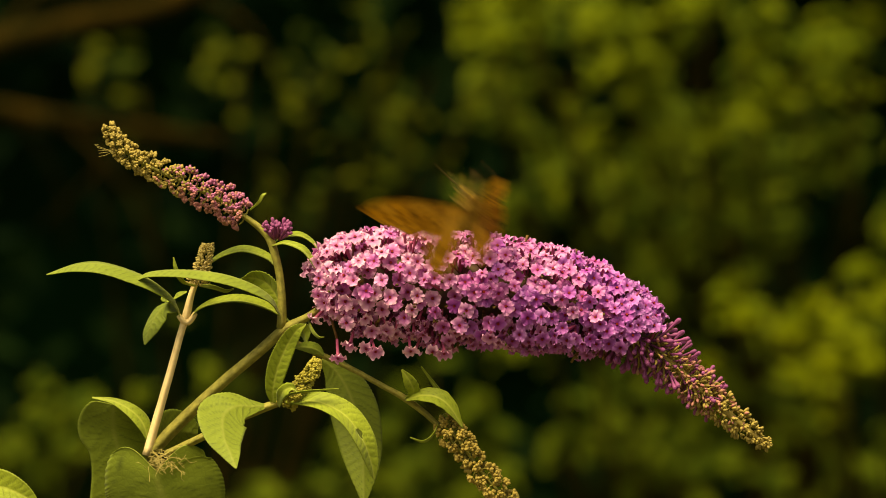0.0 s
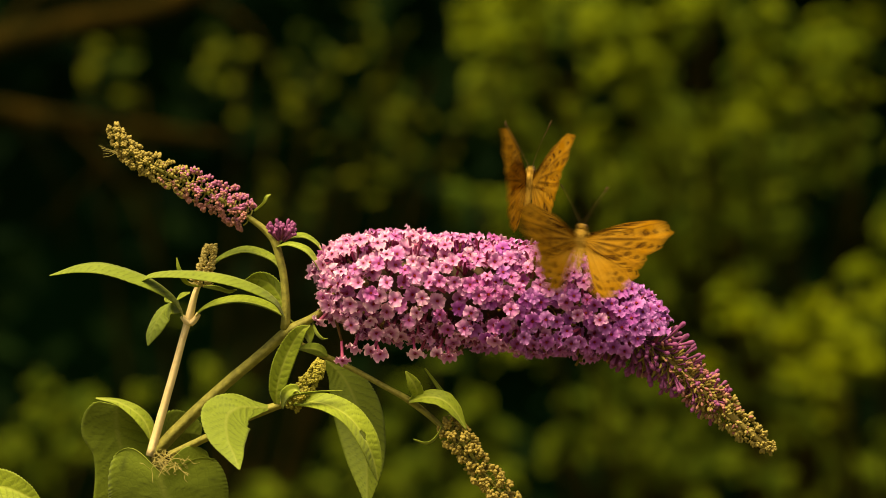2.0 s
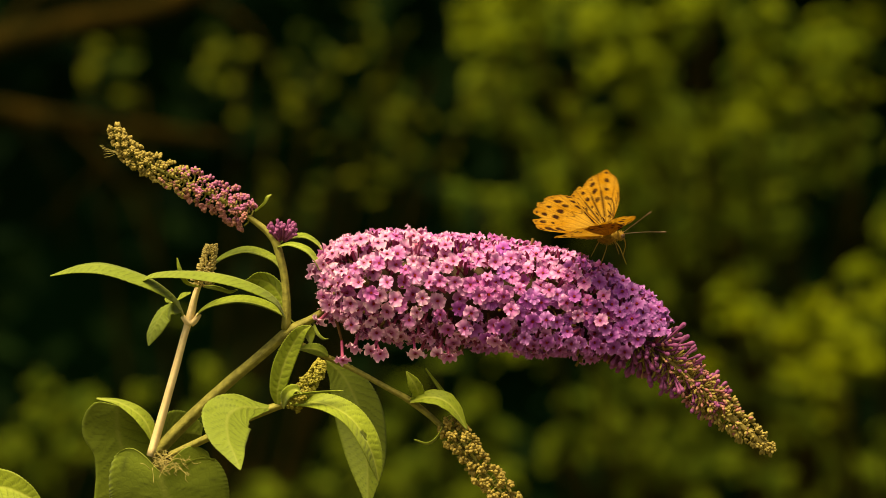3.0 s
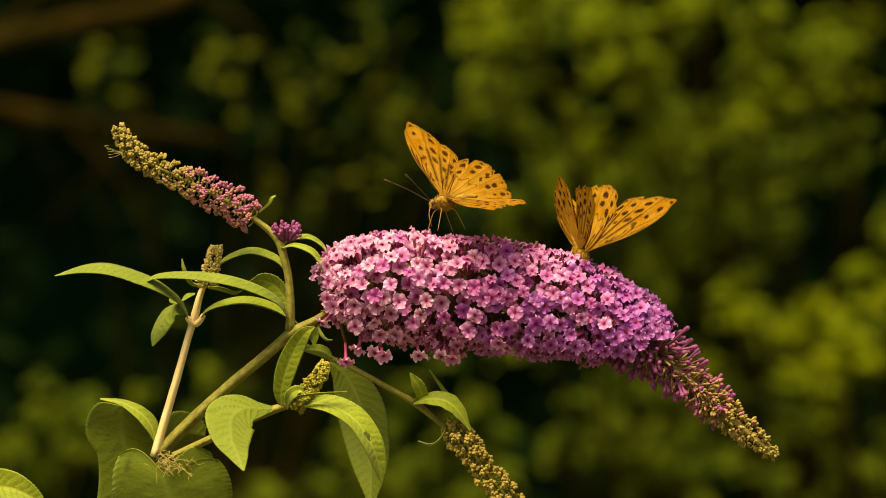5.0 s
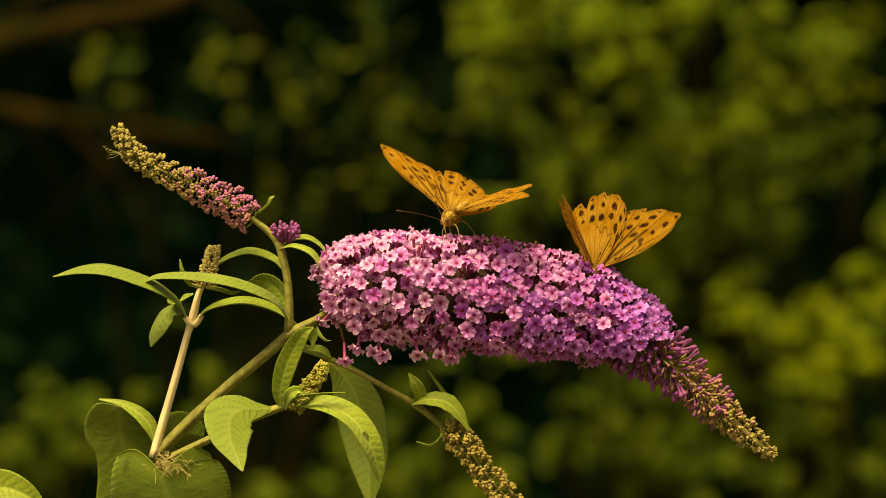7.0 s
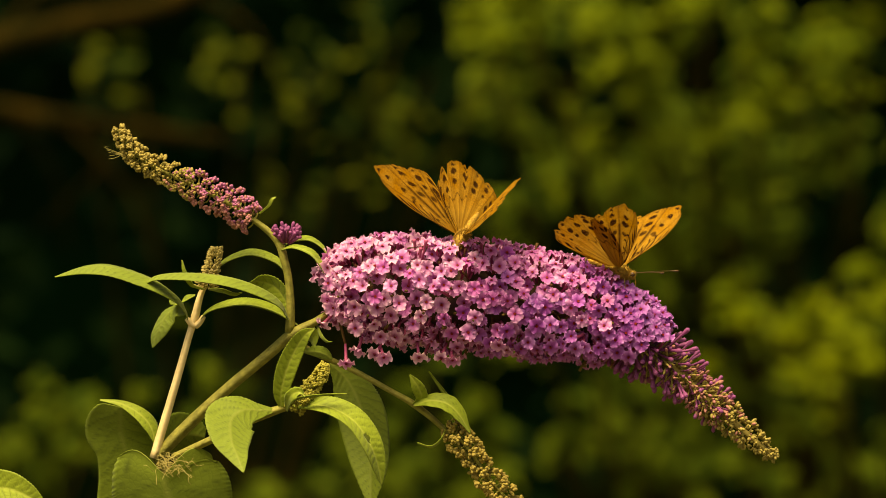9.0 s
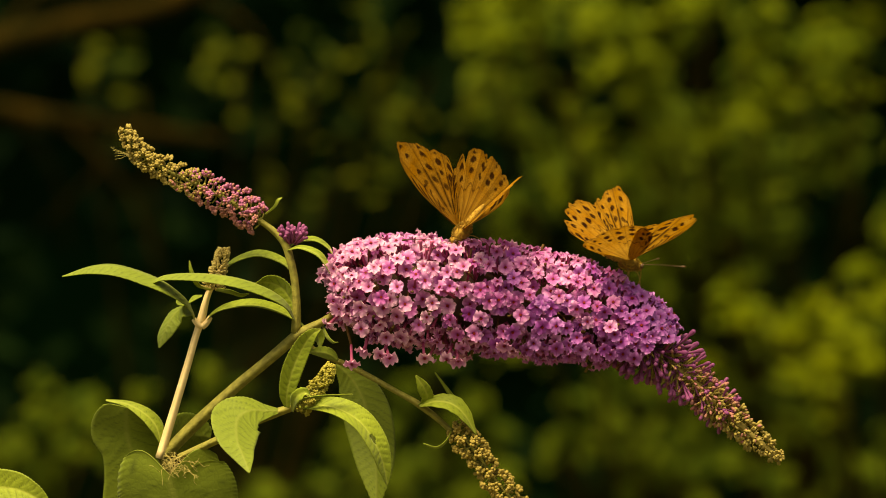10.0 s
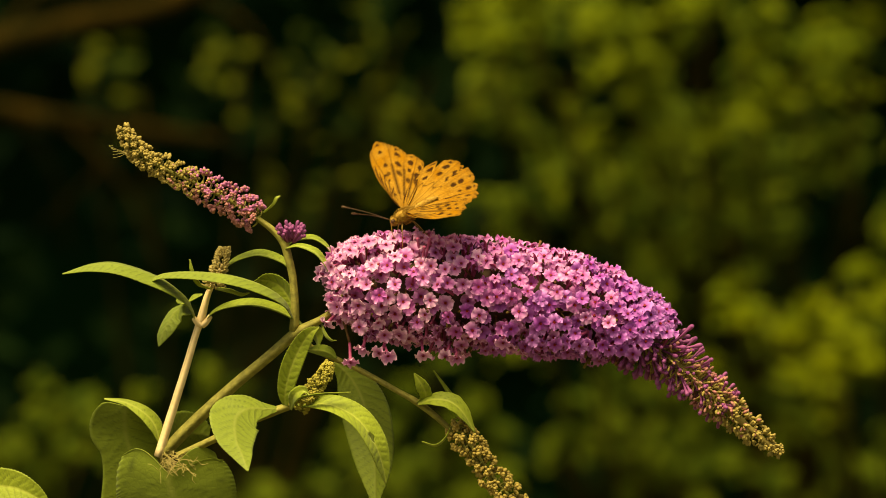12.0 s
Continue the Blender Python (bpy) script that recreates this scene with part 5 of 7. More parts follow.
        (11.3, pose(0.1727, -0.0040, 1.5246, -5.8, -0.5, -53.0)),
        (11.45, pose(0.2486, -0.0040, 1.5448, -5.8, -0.5, -53.0)),
        (12, pose(0.3377, -0.0040, 1.5760, -5.8, -0.5, -53.0)),
    ])
    walk(right_wings["left", "forewing"], [
        (0, pose(-0.0012, 0, 0.0015, -11.7, -13.8, 40.9)),
        (0.033, pose(-0.0012, 0, 0.0015, -11.7, -13.8, 40.9)),
        (0.1, pose(-0.0012, 0, 0.0015, 6.9, 18.0, 21.2)),
        (0.2, pose(-0.0012, 0, 0.0015, 21.0, 43.5, 29.1)),
        (0.3, pose(-0.0012, 0, 0.0015, 10.1, 29.3, 20.1)),
        (0.4, pose(-0.0012, 0, 0.0015, 19.3, 62.6, 21.5)),
        (0.5, pose(-0.0012, 0, 0.0015, 13.0, 42.5, 18.9)),
        (0.6, pose(-0.0012, 0, 0.0015, 24.2, 51.6, 29.8)),
        (0.7, pose(-0.0012, 0, 0.0015, 41.5, 66.2, 44.1)),
        (0.8, pose(-0.0012, 0, 0.0015, 21.6, 56.5, 25.3)),
        (0.9, pose(-0.0012, 0, 0.0015, 15.8, 46.6, 21.3)),
        (1, pose(-0.0012, 0, 0.0015, 14.9, 43.3, 21.2)),
        (1.1, pose(-0.0012, 0, 0.0015, 17.7, 45.5, 24.2)),
        (1.2, pose(-0.0012, 0, 0.0015, 22.1, 51.7, 27.3)),
        (1.3, pose(-0.0012, 0, 0.0015, 21.2, 49.3, 27.1)),
        (1.4, pose(-0.0012, 0, 0.0015, 14.5, 39.1, 22.2)),
        (1.5, pose(-0.0012, 0, 0.0015, 13.6, 39.7, 20.7)),
        (1.6, pose(-0.0012, 0, 0.0015, 24.8, 50.0, 31.0)),
        (1.7, pose(-0.0012, 0, 0.0015, 34.6, 60.3, 38.5)),
        (1.8, pose(-0.0012, 0, 0.0015, 33.4, 62.0, 36.8)),
        (1.9, pose(-0.0012, 0, 0.0015, 22.2, 52.1, 27.3)),
        (1.93, pose(-0.0012, 0, 0.0015, 26.7, 41.3, 37.3)),
        (1.97, pose(-0.0012, 0, 0.0015, 34.5, 45.5, 43.9)),
        (2, pose(-0.0012, 0, 0.0015, 43.6, 48.9, 51.7)),
        (2.1, pose(-0.0012, 0, 0.0015, 134.0, 74.9, 133.0)),
        (2.2, pose(-0.0012, 0, 0.0015, 13.6, 36.9, 21.9)),
        (2.3, pose(-0.0012, 0, 0.0015, 14.9, 37.2, 23.8)),
        (2.4, pose(-0.0012, 0, 0.0015, 16.6, 33.6, 28.4)),
        (2.5, pose(-0.0012, 0, 0.0015, 43.8, 64.1, 46.8)),
        (2.6, pose(-0.0012, 0, 0.0015, 11.7, 30.6, 22.2)),
        (2.7, pose(-0.0012, 0, 0.0015, 12.7, 34.3, 21.7)),
        (2.8, pose(-0.0012, 0, 0.0015, 5.4, 26.4, 11.9)),
        (2.9, pose(-0.0012, 0, 0.0015, 3.0, 14.9, 11.7)),
        (3, pose(-0.0012, 0, 0.0015, 1.6, 8.2, 11.3)),
        (3.1, pose(-0.0012, 0, 0.0015, 1.5, 9.0, 9.8)),
        (3.2, pose(-0.0012, 0, 0.0015, 1.2, 16.3, 4.1)),
        (4.8, pose(-0.0012, 0, 0.0015, 49.6, 64.1, 52.6)),
        (4.9, pose(-0.0012, 0, 0.0015, 48.2, 63.5, 51.4)),
        (5, pose(-0.0012, 0, 0.0015, 51.2, 65.6, 53.8)),
        (5.1, pose(-0.0012, 0, 0.0015, 58.1, 63.5, 60.9)),
        (5.2, pose(-0.0012, 0, 0.0015, 16.6, 33.5, 28.3)),
        (5.3, pose(-0.0012, 0, 0.0015, 16.3, 32.3, 28.7)),
        (5.4, pose(-0.0012, 0, 0.0015, 0.7, 29.0, 1.4)),
        (5.5, pose(-0.0012, 0, 0.0015, -0.7, 30.9, -1.4)),
        (5.6, pose(-0.0012, 0, 0.0015, 14.6, 54.3, 17.8)),
        (5.7, pose(-0.0012, 0, 0.0015, 30.2, 53.5, 35.9)),
        (5.8, pose(-0.0012, 0, 0.0015, 33.1, 55.6, 38.3)),
        (5.9, pose(-0.0012, 0, 0.0015, 32.3, 57.3, 36.9)),
        (6, pose(-0.0012, 0, 0.0015, 42.3, 62.2, 45.8)),
        (6.1, pose(-0.0012, 0, 0.0015, 43.0, 61.3, 46.7)),
        (6.2, pose(-0.0012, 0, 0.0015, 43.0, 59.2, 47.4)),
        (6.3, pose(-0.0012, 0, 0.0015, 48.0, 76.1, 48.9)),
        (6.4, pose(-0.0012, 0, 0.0015, 20.5, 68.8, 21.8)),
        (6.5, pose(-0.0012, 0, 0.0015, 16.8, 36.2, 27.1)),
        (6.6, pose(-0.0012, 0, 0.0015, 18.9, 38.1, 29.0)),
        (6.7, pose(-0.0012, 0, 0.0015, 36.0, 62.2, 39.4)),
        (6.8, pose(-0.0012, 0, 0.0015, 56.0, 43.2, 65.3)),
        (6.9, pose(-0.0012, 0, 0.0015, 102.5, 62.4, 101.1)),
        (7, pose(-0.0012, 0, 0.0015, 105.0, 65.1, 103.7)),
        (7.1, pose(-0.0012, 0, 0.0015, 95.1, 67.2, 94.7)),
        (7.2, pose(-0.0012, 0, 0.0015, 85.0, 64.5, 85.5)),
        (8.8, pose(-0.0012, 0, 0.0015, 10.0, 33.9, 17.5)),
        (8.9, pose(-0.0012, 0, 0.0015, 11.7, 35.5, 19.7)),
        (9, pose(-0.0012, 0, 0.0015, 12.1, 35.2, 20.4)),
        (9.1, pose(-0.0012, 0, 0.0015, 10.2, 47.1, 13.8)),
        (9.2, pose(-0.0012, 0, 0.0015, 6.4, 48.8, 8.5)),
        (9.3, pose(-0.0012, 0, 0.0015, 12.3, 35.9, 20.4)),
        (9.4, pose(-0.0012, 0, 0.0015, 8.3, 39.3, 12.9)),
        (9.5, pose(-0.0012, 0, 0.0015, 9.7, 40.8, 14.6)),
        (9.6, pose(-0.0012, 0, 0.0015, 9.2, 36.3, 15.4)),
        (9.7, pose(-0.0012, 0, 0.0015, 9.4, 26.9, 20.1)),
        (9.8, pose(-0.0012, 0, 0.0015, 10.0, 28.5, 20.3)),
        (9.9, pose(-0.0012, 0, 0.0015, 11.1, 36.4, 18.3)),
        (10, pose(-0.0012, 0, 0.0015, 10.7, 36.8, 17.5)),
        (10.1, pose(-0.0012, 0, 0.0015, 9.9, 39.5, 15.4)),
        (10.2, pose(-0.0012, 0, 0.0015, 9.4, 36.9, 15.5)),
        (10.3, pose(-0.0012, 0, 0.0015, 9.6, 38.7, 15.1)),
        (10.4, pose(-0.0012, 0, 0.0015, 7.8, 30.5, 15.1)),
        (10.5, pose(-0.0012, 0, 0.0015, 9.8, 39.1, 15.3)),
        (10.6, pose(-0.0012, 0, 0.0015, 9.3, 41.0, 14.0)),
        (10.7, pose(-0.0012, 0, 0.0015, 12.7, 31.5, 23.3)),
        (10.8, pose(-0.0012, 0, 0.0015, 18.9, 42.9, 26.7)),
        (10.9, pose(-0.0012, 0, 0.0015, 84.6, 87.7, 84.6)),
        (11, pose(-0.0012, 0, 0.0015, 3.0, 36.0, 5.1)),
        (11.1, pose(-0.0012, 0, 0.0015, 13.8, 34.1, 23.6)),
        (11.2, pose(-0.0012, 0, 0.0015, -16.1, -31.4, 29.1)),
        (11.3, pose(-0.0012, 0, 0.0015, -11.2, -22.4, 27.4)),
        (11.45, pose(-0.0012, 0, 0.0015, 42.4, 55.1, 48.1)),
        (12, pose(-0.0012, 0, 0.0015, 13.8, 26.9, 28.5)),
    ])
    walk(right_wings["left", "hindwing"], [
        (0, pose(-0.0012, 0, 0.0011, -30.1, 51.3, -36.6)),
        (0.033, pose(-0.0012, 0, 0.0011, -30.1, 51.3, -36.6)),
        (0.1, pose(-0.0012, 0, 0.0011, 0, 19.3, 0)),
        (0.2, pose(-0.0012, 0, 0.0011, 0, 47.3, 0)),
        (0.3, pose(-0.0012, 0, 0.0011, 0, 30.9, 0)),
        (0.4, pose(-0.0012, 0, 0.0011, 11.9, 63.6, 13.2)),
        (0.5, pose(-0.0012, 0, 0.0011, 5.6, 43.8, 8.1)),
        (0.6, pose(-0.0012, 0, 0.0011, 8.4, 55.1, 10.2)),
        (0.7, pose(-0.0012, 0, 0.0011, 17.8, 71.5, 18.7)),
        (0.8, pose(-0.0012, 0, 0.0011, 9.6, 58.6, 11.3)),
        (0.9, pose(-0.0012, 0, 0.0011, 6.6, 48.3, 8.8)),
        (1, pose(-0.0012, 0, 0.0011, 5.9, 45.0, 8.3)),
        (1.1, pose(-0.0012, 0, 0.0011, 6.5, 47.8, 8.7)),
        (1.2, pose(-0.0012, 0, 0.0011, 8.2, 54.5, 10.1)),
        (1.3, pose(-0.0012, 0, 0.0011, 7.5, 52.1, 9.5)),
        (1.4, pose(-0.0012, 0, 0.0011, 5.1, 41.1, 7.7)),
        (1.5, pose(-0.0012, 0, 0.0011, 5.2, 41.4, 7.8)),
        (1.6, pose(-0.0012, 0, 0.0011, 8.1, 53.9, 9.9)),
        (1.7, pose(-0.0012, 0, 0.0011, 12.8, 65.3, 14.0)),
        (1.8, pose(-0.0012, 0, 0.0011, 13.4, 66.2, 14.6)),
        (1.9, pose(-0.0012, 0, 0.0011, 8.4, 54.9, 10.2)),
        (1.93, pose(-0.0012, 0, 0.0011, 0, 47.9, 0)),
        (1.97, pose(-0.0012, 0, 0.0011, 0, 54.7, 0)),
        (2, pose(-0.0012, 0, 0.0011, 0, 61.5, 0)),
        (2.1, pose(-0.0012, 0, 0.0011, 180.0, 79.6, 180.0)),
        (2.2, pose(-0.0012, 0, 0.0011, 0, 39.0, 0)),
        (2.3, pose(-0.0012, 0, 0.0011, 0, 39.6, 0)),
        (2.4, pose(-0.0012, 0, 0.0011, 0, 37.0, 0)),
        (2.5, pose(-0.0012, 0, 0.0011, 0, 71.6, 0)),
        (2.6, pose(-0.0012, 0, 0.0011, 0, 32.6, 0)),
        (2.7, pose(-0.0012, 0, 0.0011, 0, 36.3, 0)),
        (2.8, pose(-0.0012, 0, 0.0011, 2.2, 26.8, 4.9)),
        (2.9, pose(-0.0012, 0, 0.0011, 1.8, 15.1, 6.7)),
        (3, pose(-0.0012, 0, 0.0011, 1.0, 8.3, 6.6)),
        (3.1, pose(-0.0012, 0, 0.0011, 1.0, 9.1, 6.6)),
        (3.2, pose(-0.0012, 0, 0.0011, 1.9, 16.2, 6.8)),
        (4.8, pose(-0.0012, 0, 0.0011, 52.7, 62.2, 56.0)),
        (4.9, pose(-0.0012, 0, 0.0011, 51.1, 61.7, 54.7)),
        (5, pose(-0.0012, 0, 0.0011, 55.3, 62.9, 58.3)),
        (5.1, pose(-0.0012, 0, 0.0011, 57.9, 63.6, 60.7)),
        (5.2, pose(-0.0012, 0, 0.0011, 0, 36.9, 0)),
        (5.3, pose(-0.0012, 0, 0.0011, 0, 35.8, 0)),
        (5.4, pose(-0.0012, 0, 0.0011, 0, 29.0, 0)),
        (5.5, pose(-0.0012, 0, 0.0011, 0, 31.0, 0)),
        (5.6, pose(-0.0012, 0, 0.0011, 0, 55.6, 0)),
        (5.7, pose(-0.0012, 0, 0.0011, 29.5, 53.8, 35.1)),
        (5.8, pose(-0.0012, 0, 0.0011, 32.3, 55.9, 37.3)),
        (5.9, pose(-0.0012, 0, 0.0011, 33.5, 56.8, 38.4)),
        (6, pose(-0.0012, 0, 0.0011, 42.8, 62.0, 46.4)),
        (6.1, pose(-0.0012, 0, 0.0011, 42.2, 61.7, 45.8)),
        (6.2, pose(-0.0012, 0, 0.0011, 40.1, 60.7, 44.0)),
        (6.3, pose(-0.0012, 0, 0.0011, 0, 80.7, 0)),
        (6.4, pose(-0.0012, 0, 0.0011, 0, 70.1, 0)),
        (6.5, pose(-0.0012, 0, 0.0011, 0, 39.4, 0)),
        (6.6, pose(-0.0012, 0, 0.0011, 0, 41.8, 0)),
        (6.7, pose(-0.0012, 0, 0.0011, 0, 67.8, 0)),
        (6.8, pose(-0.0012, 0, 0.0011, 36.0, 59.8, 40.1)),
        (6.9, pose(-0.0012, 0, 0.0011, 107.3, 70.2, 106.3)),
        (7, pose(-0.0012, 0, 0.0011, 108.7, 70.1, 107.6)),
        (7.1, pose(-0.0012, 0, 0.0011, 96.0, 71.0, 95.7)),
        (7.2, pose(-0.0012, 0, 0.0011, 83.4, 71.0, 83.8)),
        (8.8, pose(-0.0012, 0, 0.0011, 0, 35.2, 0)),
        (8.9, pose(-0.0012, 0, 0.0011, 0, 37.2, 0)),
        (9, pose(-0.0012, 0, 0.0011, 0, 36.9, 0)),
        (9.1, pose(-0.0012, 0, 0.0011, 0, 47.9, 0)),
        (9.2, pose(-0.0012, 0, 0.0011, 0, 49.1, 0)),
        (9.3, pose(-0.0012, 0, 0.0011, 4.6, 37.4, 7.6)),
        (9.4, pose(-0.0012, 0, 0.0011, 5.0, 39.8, 7.8)),
        (9.5, pose(-0.0012, 0, 0.0011, 5.3, 41.5, 8.0)),
        (9.6, pose(-0.0012, 0, 0.0011, 4.3, 37.1, 7.0)),
        (9.7, pose(-0.0012, 0, 0.0011, 2.8, 28.2, 5.9)),
        (9.8, pose(-0.0012, 0, 0.0011, 2.8, 29.9, 5.5)),
        (9.9, pose(-0.0012, 0, 0.0011, 3.4, 37.7, 5.5)),
        (10, pose(-0.0012, 0, 0.0011, 3.1, 38.0, 5.0)),
        (10.1, pose(-0.0012, 0, 0.0011, 3.0, 40.4, 4.7)),
        (10.2, pose(-0.0012, 0, 0.0011, 2.4, 37.8, 4.0)),
        (10.3, pose(-0.0012, 0, 0.0011, 2.3, 39.7, 3.5)),
        (10.4, pose(-0.0012, 0, 0.0011, 1.4, 31.4, 2.7)),
        (10.5, pose(-0.0012, 0, 0.0011, 1.6, 40.1, 2.5)),
        (10.6, pose(-0.0012, 0, 0.0011, 1.7, 41.9, 2.6)),
        (10.7, pose(-0.0012, 0, 0.0011, 0, 33.7, 0)),
        (10.8, pose(-0.0012, 0, 0.0011, 0, 46.1, 0)),
        (10.9, pose(-0.0012, 0, 0.0011, 0, 89.8, 0)),
        (11, pose(-0.0012, 0, 0.0011, 0, 36.1, 0)),
        (11.1, pose(-0.0012, 0, 0.0011, 0, 36.5, 0)),
        (11.2, pose(-0.0012, 0, 0.0011, 0, -34.9, 0)),
        (11.3, pose(-0.0012, 0, 0.0011, 0, -24.9, 0)),
        (11.45, pose(-0.0012, 0, 0.0011, 0, 65.0, 0)),
        (12, pose(-0.0012, 0, 0.0011, 0, 30.0, 0)),
    ])
    walk(right_wings["right", "forewing"], [
        (0, pose(0.0012, 0, 0.0015, -65.1, 32.8, -75.9)),
        (0.033, pose(0.0012, 0, 0.0015, -65.1, 32.8, -75.9)),
        (0.1, pose(0.0012, 0, 0.0015, -21.2, 44.5, -28.9)),
        (0.2, pose(0.0012, 0, 0.0015, 16.4, -40.4, -24.4)),
        (0.3, pose(0.0012, 0, 0.0015, 11.8, -30.3, -22.4)),
        (0.4, pose(0.0012, 0, 0.0015, 16.3, -44.1, -22.8)),
        (0.5, pose(0.0012, 0, 0.0015, 9.4, -20.2, -25.7)),
        (0.6, pose(0.0012, 0, 0.0015, 10.9, -27.2, -22.9)),
        (0.7, pose(0.0012, 0, 0.0015, 11.3, -41.3, -16.9)),
        (0.8, pose(0.0012, 0, 0.0015, 9.3, -34.5, -16.1)),
        (0.9, pose(0.0012, 0, 0.0015, 8.8, -25.9, -19.5)),
        (1, pose(0.0012, 0, 0.0015, 9.8, -22.9, -24.0)),
        (1.1, pose(0.0012, 0, 0.0015, 10.3, -24.0, -24.0)),
        (1.2, pose(0.0012, 0, 0.0015, 11.5, -28.7, -22.9)),
        (1.3, pose(0.0012, 0, 0.0015, 10.3, -28.0, -21.1)),
        (1.4, pose(0.0012, 0, 0.0015, 7.2, -19.1, -21.3)),
        (1.5, pose(0.0012, 0, 0.0015, 7.3, -14.6, -27.0)),
        (1.6, pose(0.0012, 0, 0.0015, 9.3, -17.2, -29.0)),
        (1.7, pose(0.0012, 0, 0.0015, 11.3, -28.8, -22.5)),
        (1.8, pose(0.0012, 0, 0.0015, 8.5, -29.5, -16.9)),
        (1.9, pose(0.0012, 0, 0.0015, 7.6, -21.0, -20.3)),
        (1.93, pose(0.0012, 0, 0.0015, 9.5, -26.2, -20.7)),
        (1.97, pose(0.0012, 0, 0.0015, 12.8, -25.6, -27.7)),
        (2, pose(0.0012, 0, 0.0015, 16.0, -24.6, -34.6)),
        (2.1, pose(0.0012, 0, 0.0015, 56.1, -76.8, -56.8)),
        (2.2, pose(0.0012, 0, 0.0015, 17.0, -43.1, -24.2)),
        (2.3, pose(0.0012, 0, 0.0015, 10.4, -28.0, -21.4)),
        (2.4, pose(0.0012, 0, 0.0015, 10.6, -23.1, -25.5)),
        (2.5, pose(0.0012, 0, 0.0015, 11.4, -30.4, -21.7)),
        (2.6, pose(0.0012, 0, 0.0015, 7.2, -20.1, -20.3)),
        (2.7, pose(0.0012, 0, 0.0015, 8.8, -25.3, -19.8)),
        (2.8, pose(0.0012, 0, 0.0015, 20.9, -35.4, -33.4)),
        (2.9, pose(0.0012, 0, 0.0015, 22.9, -28.7, -41.3)),
        (3, pose(0.0012, 0, 0.0015, 22.8, -28.7, -41.2)),
        (3.1, pose(0.0012, 0, 0.0015, 21.9, -29.1, -39.5)),
        (3.2, pose(0.0012, 0, 0.0015, 22.7, -35.8, -35.5)),
        (4.8, pose(0.0012, 0, 0.0015, 12.0, -43.5, -17.2)),
        (4.9, pose(0.0012, 0, 0.0015, 11.1, -41.0, -16.6)),
        (5, pose(0.0012, 0, 0.0015, 12.2, -45.9, -16.8)),
        (5.1, pose(0.0012, 0, 0.0015, 15.2, -44.2, -21.2)),
        (5.2, pose(0.0012, 0, 0.0015, 48.1, -59.9, -52.2)),
        (5.3, pose(0.0012, 0, 0.0015, 57.1, -62.1, -60.2)),
        (5.4, pose(0.0012, 0, 0.0015, 3.5, -70.4, -3.7)),
        (5.5, pose(0.0012, 0, 0.0015, -2.4, -62.8, 2.7)),
        (5.6, pose(0.0012, 0, 0.0015, 19.1, -61.1, -21.6)),
        (5.7, pose(0.0012, 0, 0.0015, 52.8, -43.9, -62.2)),
        (5.8, pose(0.0012, 0, 0.0015, 48.3, -41.9, -59.3)),
        (5.9, pose(0.0012, 0, 0.0015, 43.1, -40.9, -55.0)),
        (6, pose(0.0012, 0, 0.0015, 43.9, -40.8, -55.8)),
        (6.1, pose(0.0012, 0, 0.0015, 41.0, -38.4, -54.5)),
        (6.2, pose(0.0012, 0, 0.0015, 42.0, -37.3, -56.1)),
        (6.3, pose(0.0012, 0, 0.0015, 12.6, -49.8, -16.3)),
        (6.4, pose(0.0012, 0, 0.0015, 9.0, -49.0, -11.8)),
        (6.5, pose(0.0012, 0, 0.0015, 8.4, -20.3, -23.1)),
        (6.6, pose(0.0012, 0, 0.0015, 8.6, -19.9, -23.9)),
        (6.7, pose(0.0012, 0, 0.0015, 9.1, -27.0, -19.4)),
        (6.8, pose(0.0012, 0, 0.0015, 13.5, -7.1, -63.0)),
        (6.9, pose(0.0012, 0, 0.0015, 12.9, -11.4, -49.0)),
        (7, pose(0.0012, 0, 0.0015, 12.3, -12.1, -46.1)),
        (7.1, pose(0.0012, 0, 0.0015, 10.5, -10.9, -44.4)),
        (7.2, pose(0.0012, 0, 0.0015, 13.8, -13.0, -47.6)),
        (8.8, pose(0.0012, 0, 0.0015, 11.6, -37.9, -18.4)),
        (8.9, pose(0.0012, 0, 0.0015, 13.7, -39.7, -20.9)),
        (9, pose(0.0012, 0, 0.0015, 14.6, -40.3, -21.9)),
        (9.1, pose(0.0012, 0, 0.0015, 5.2, -28.7, -10.7)),
        (9.2, pose(0.0012, 0, 0.0015, 2.5, -24.4, -6.1)),
        (9.3, pose(0.0012, 0, 0.0015, 12.1, -17.7, -35.3)),
        (9.4, pose(0.0012, 0, 0.0015, 11.9, -22.1, -29.4)),
        (9.5, pose(0.0012, 0, 0.0015, 16.2, -27.7, -32.0)),
        (9.6, pose(0.0012, 0, 0.0015, 9.3, -16.2, -30.5)),
        (9.7, pose(0.0012, 0, 0.0015, 3.3, -4.8, -34.7)),
        (9.8, pose(0.0012, 0, 0.0015, 7.0, -10.2, -34.8)),
        (9.9, pose(0.0012, 0, 0.0015, 17.5, -26.8, -35.0)),
        (10, pose(0.0012, 0, 0.0015, 19.1, -29.7, -35.1)),
        (10.1, pose(0.0012, 0, 0.0015, 24.6, -38.5, -36.3)),
        (10.2, pose(0.0012, 0, 0.0015, 31.7, -44.7, -41.2)),
        (10.3, pose(0.0012, 0, 0.0015, 34.5, -47.8, -42.9)),
        (10.4, pose(0.0012, 0, 0.0015, 35.0, -46.9, -43.8)),
        (10.5, pose(0.0012, 0, 0.0015, 33.5, -47.5, -41.9)),
        (10.6, pose(0.0012, 0, 0.0015, 43.1, -55.1, -48.7)),
        (10.7, pose(0.0012, 0, 0.0015, 13.2, -32.6, -23.6)),
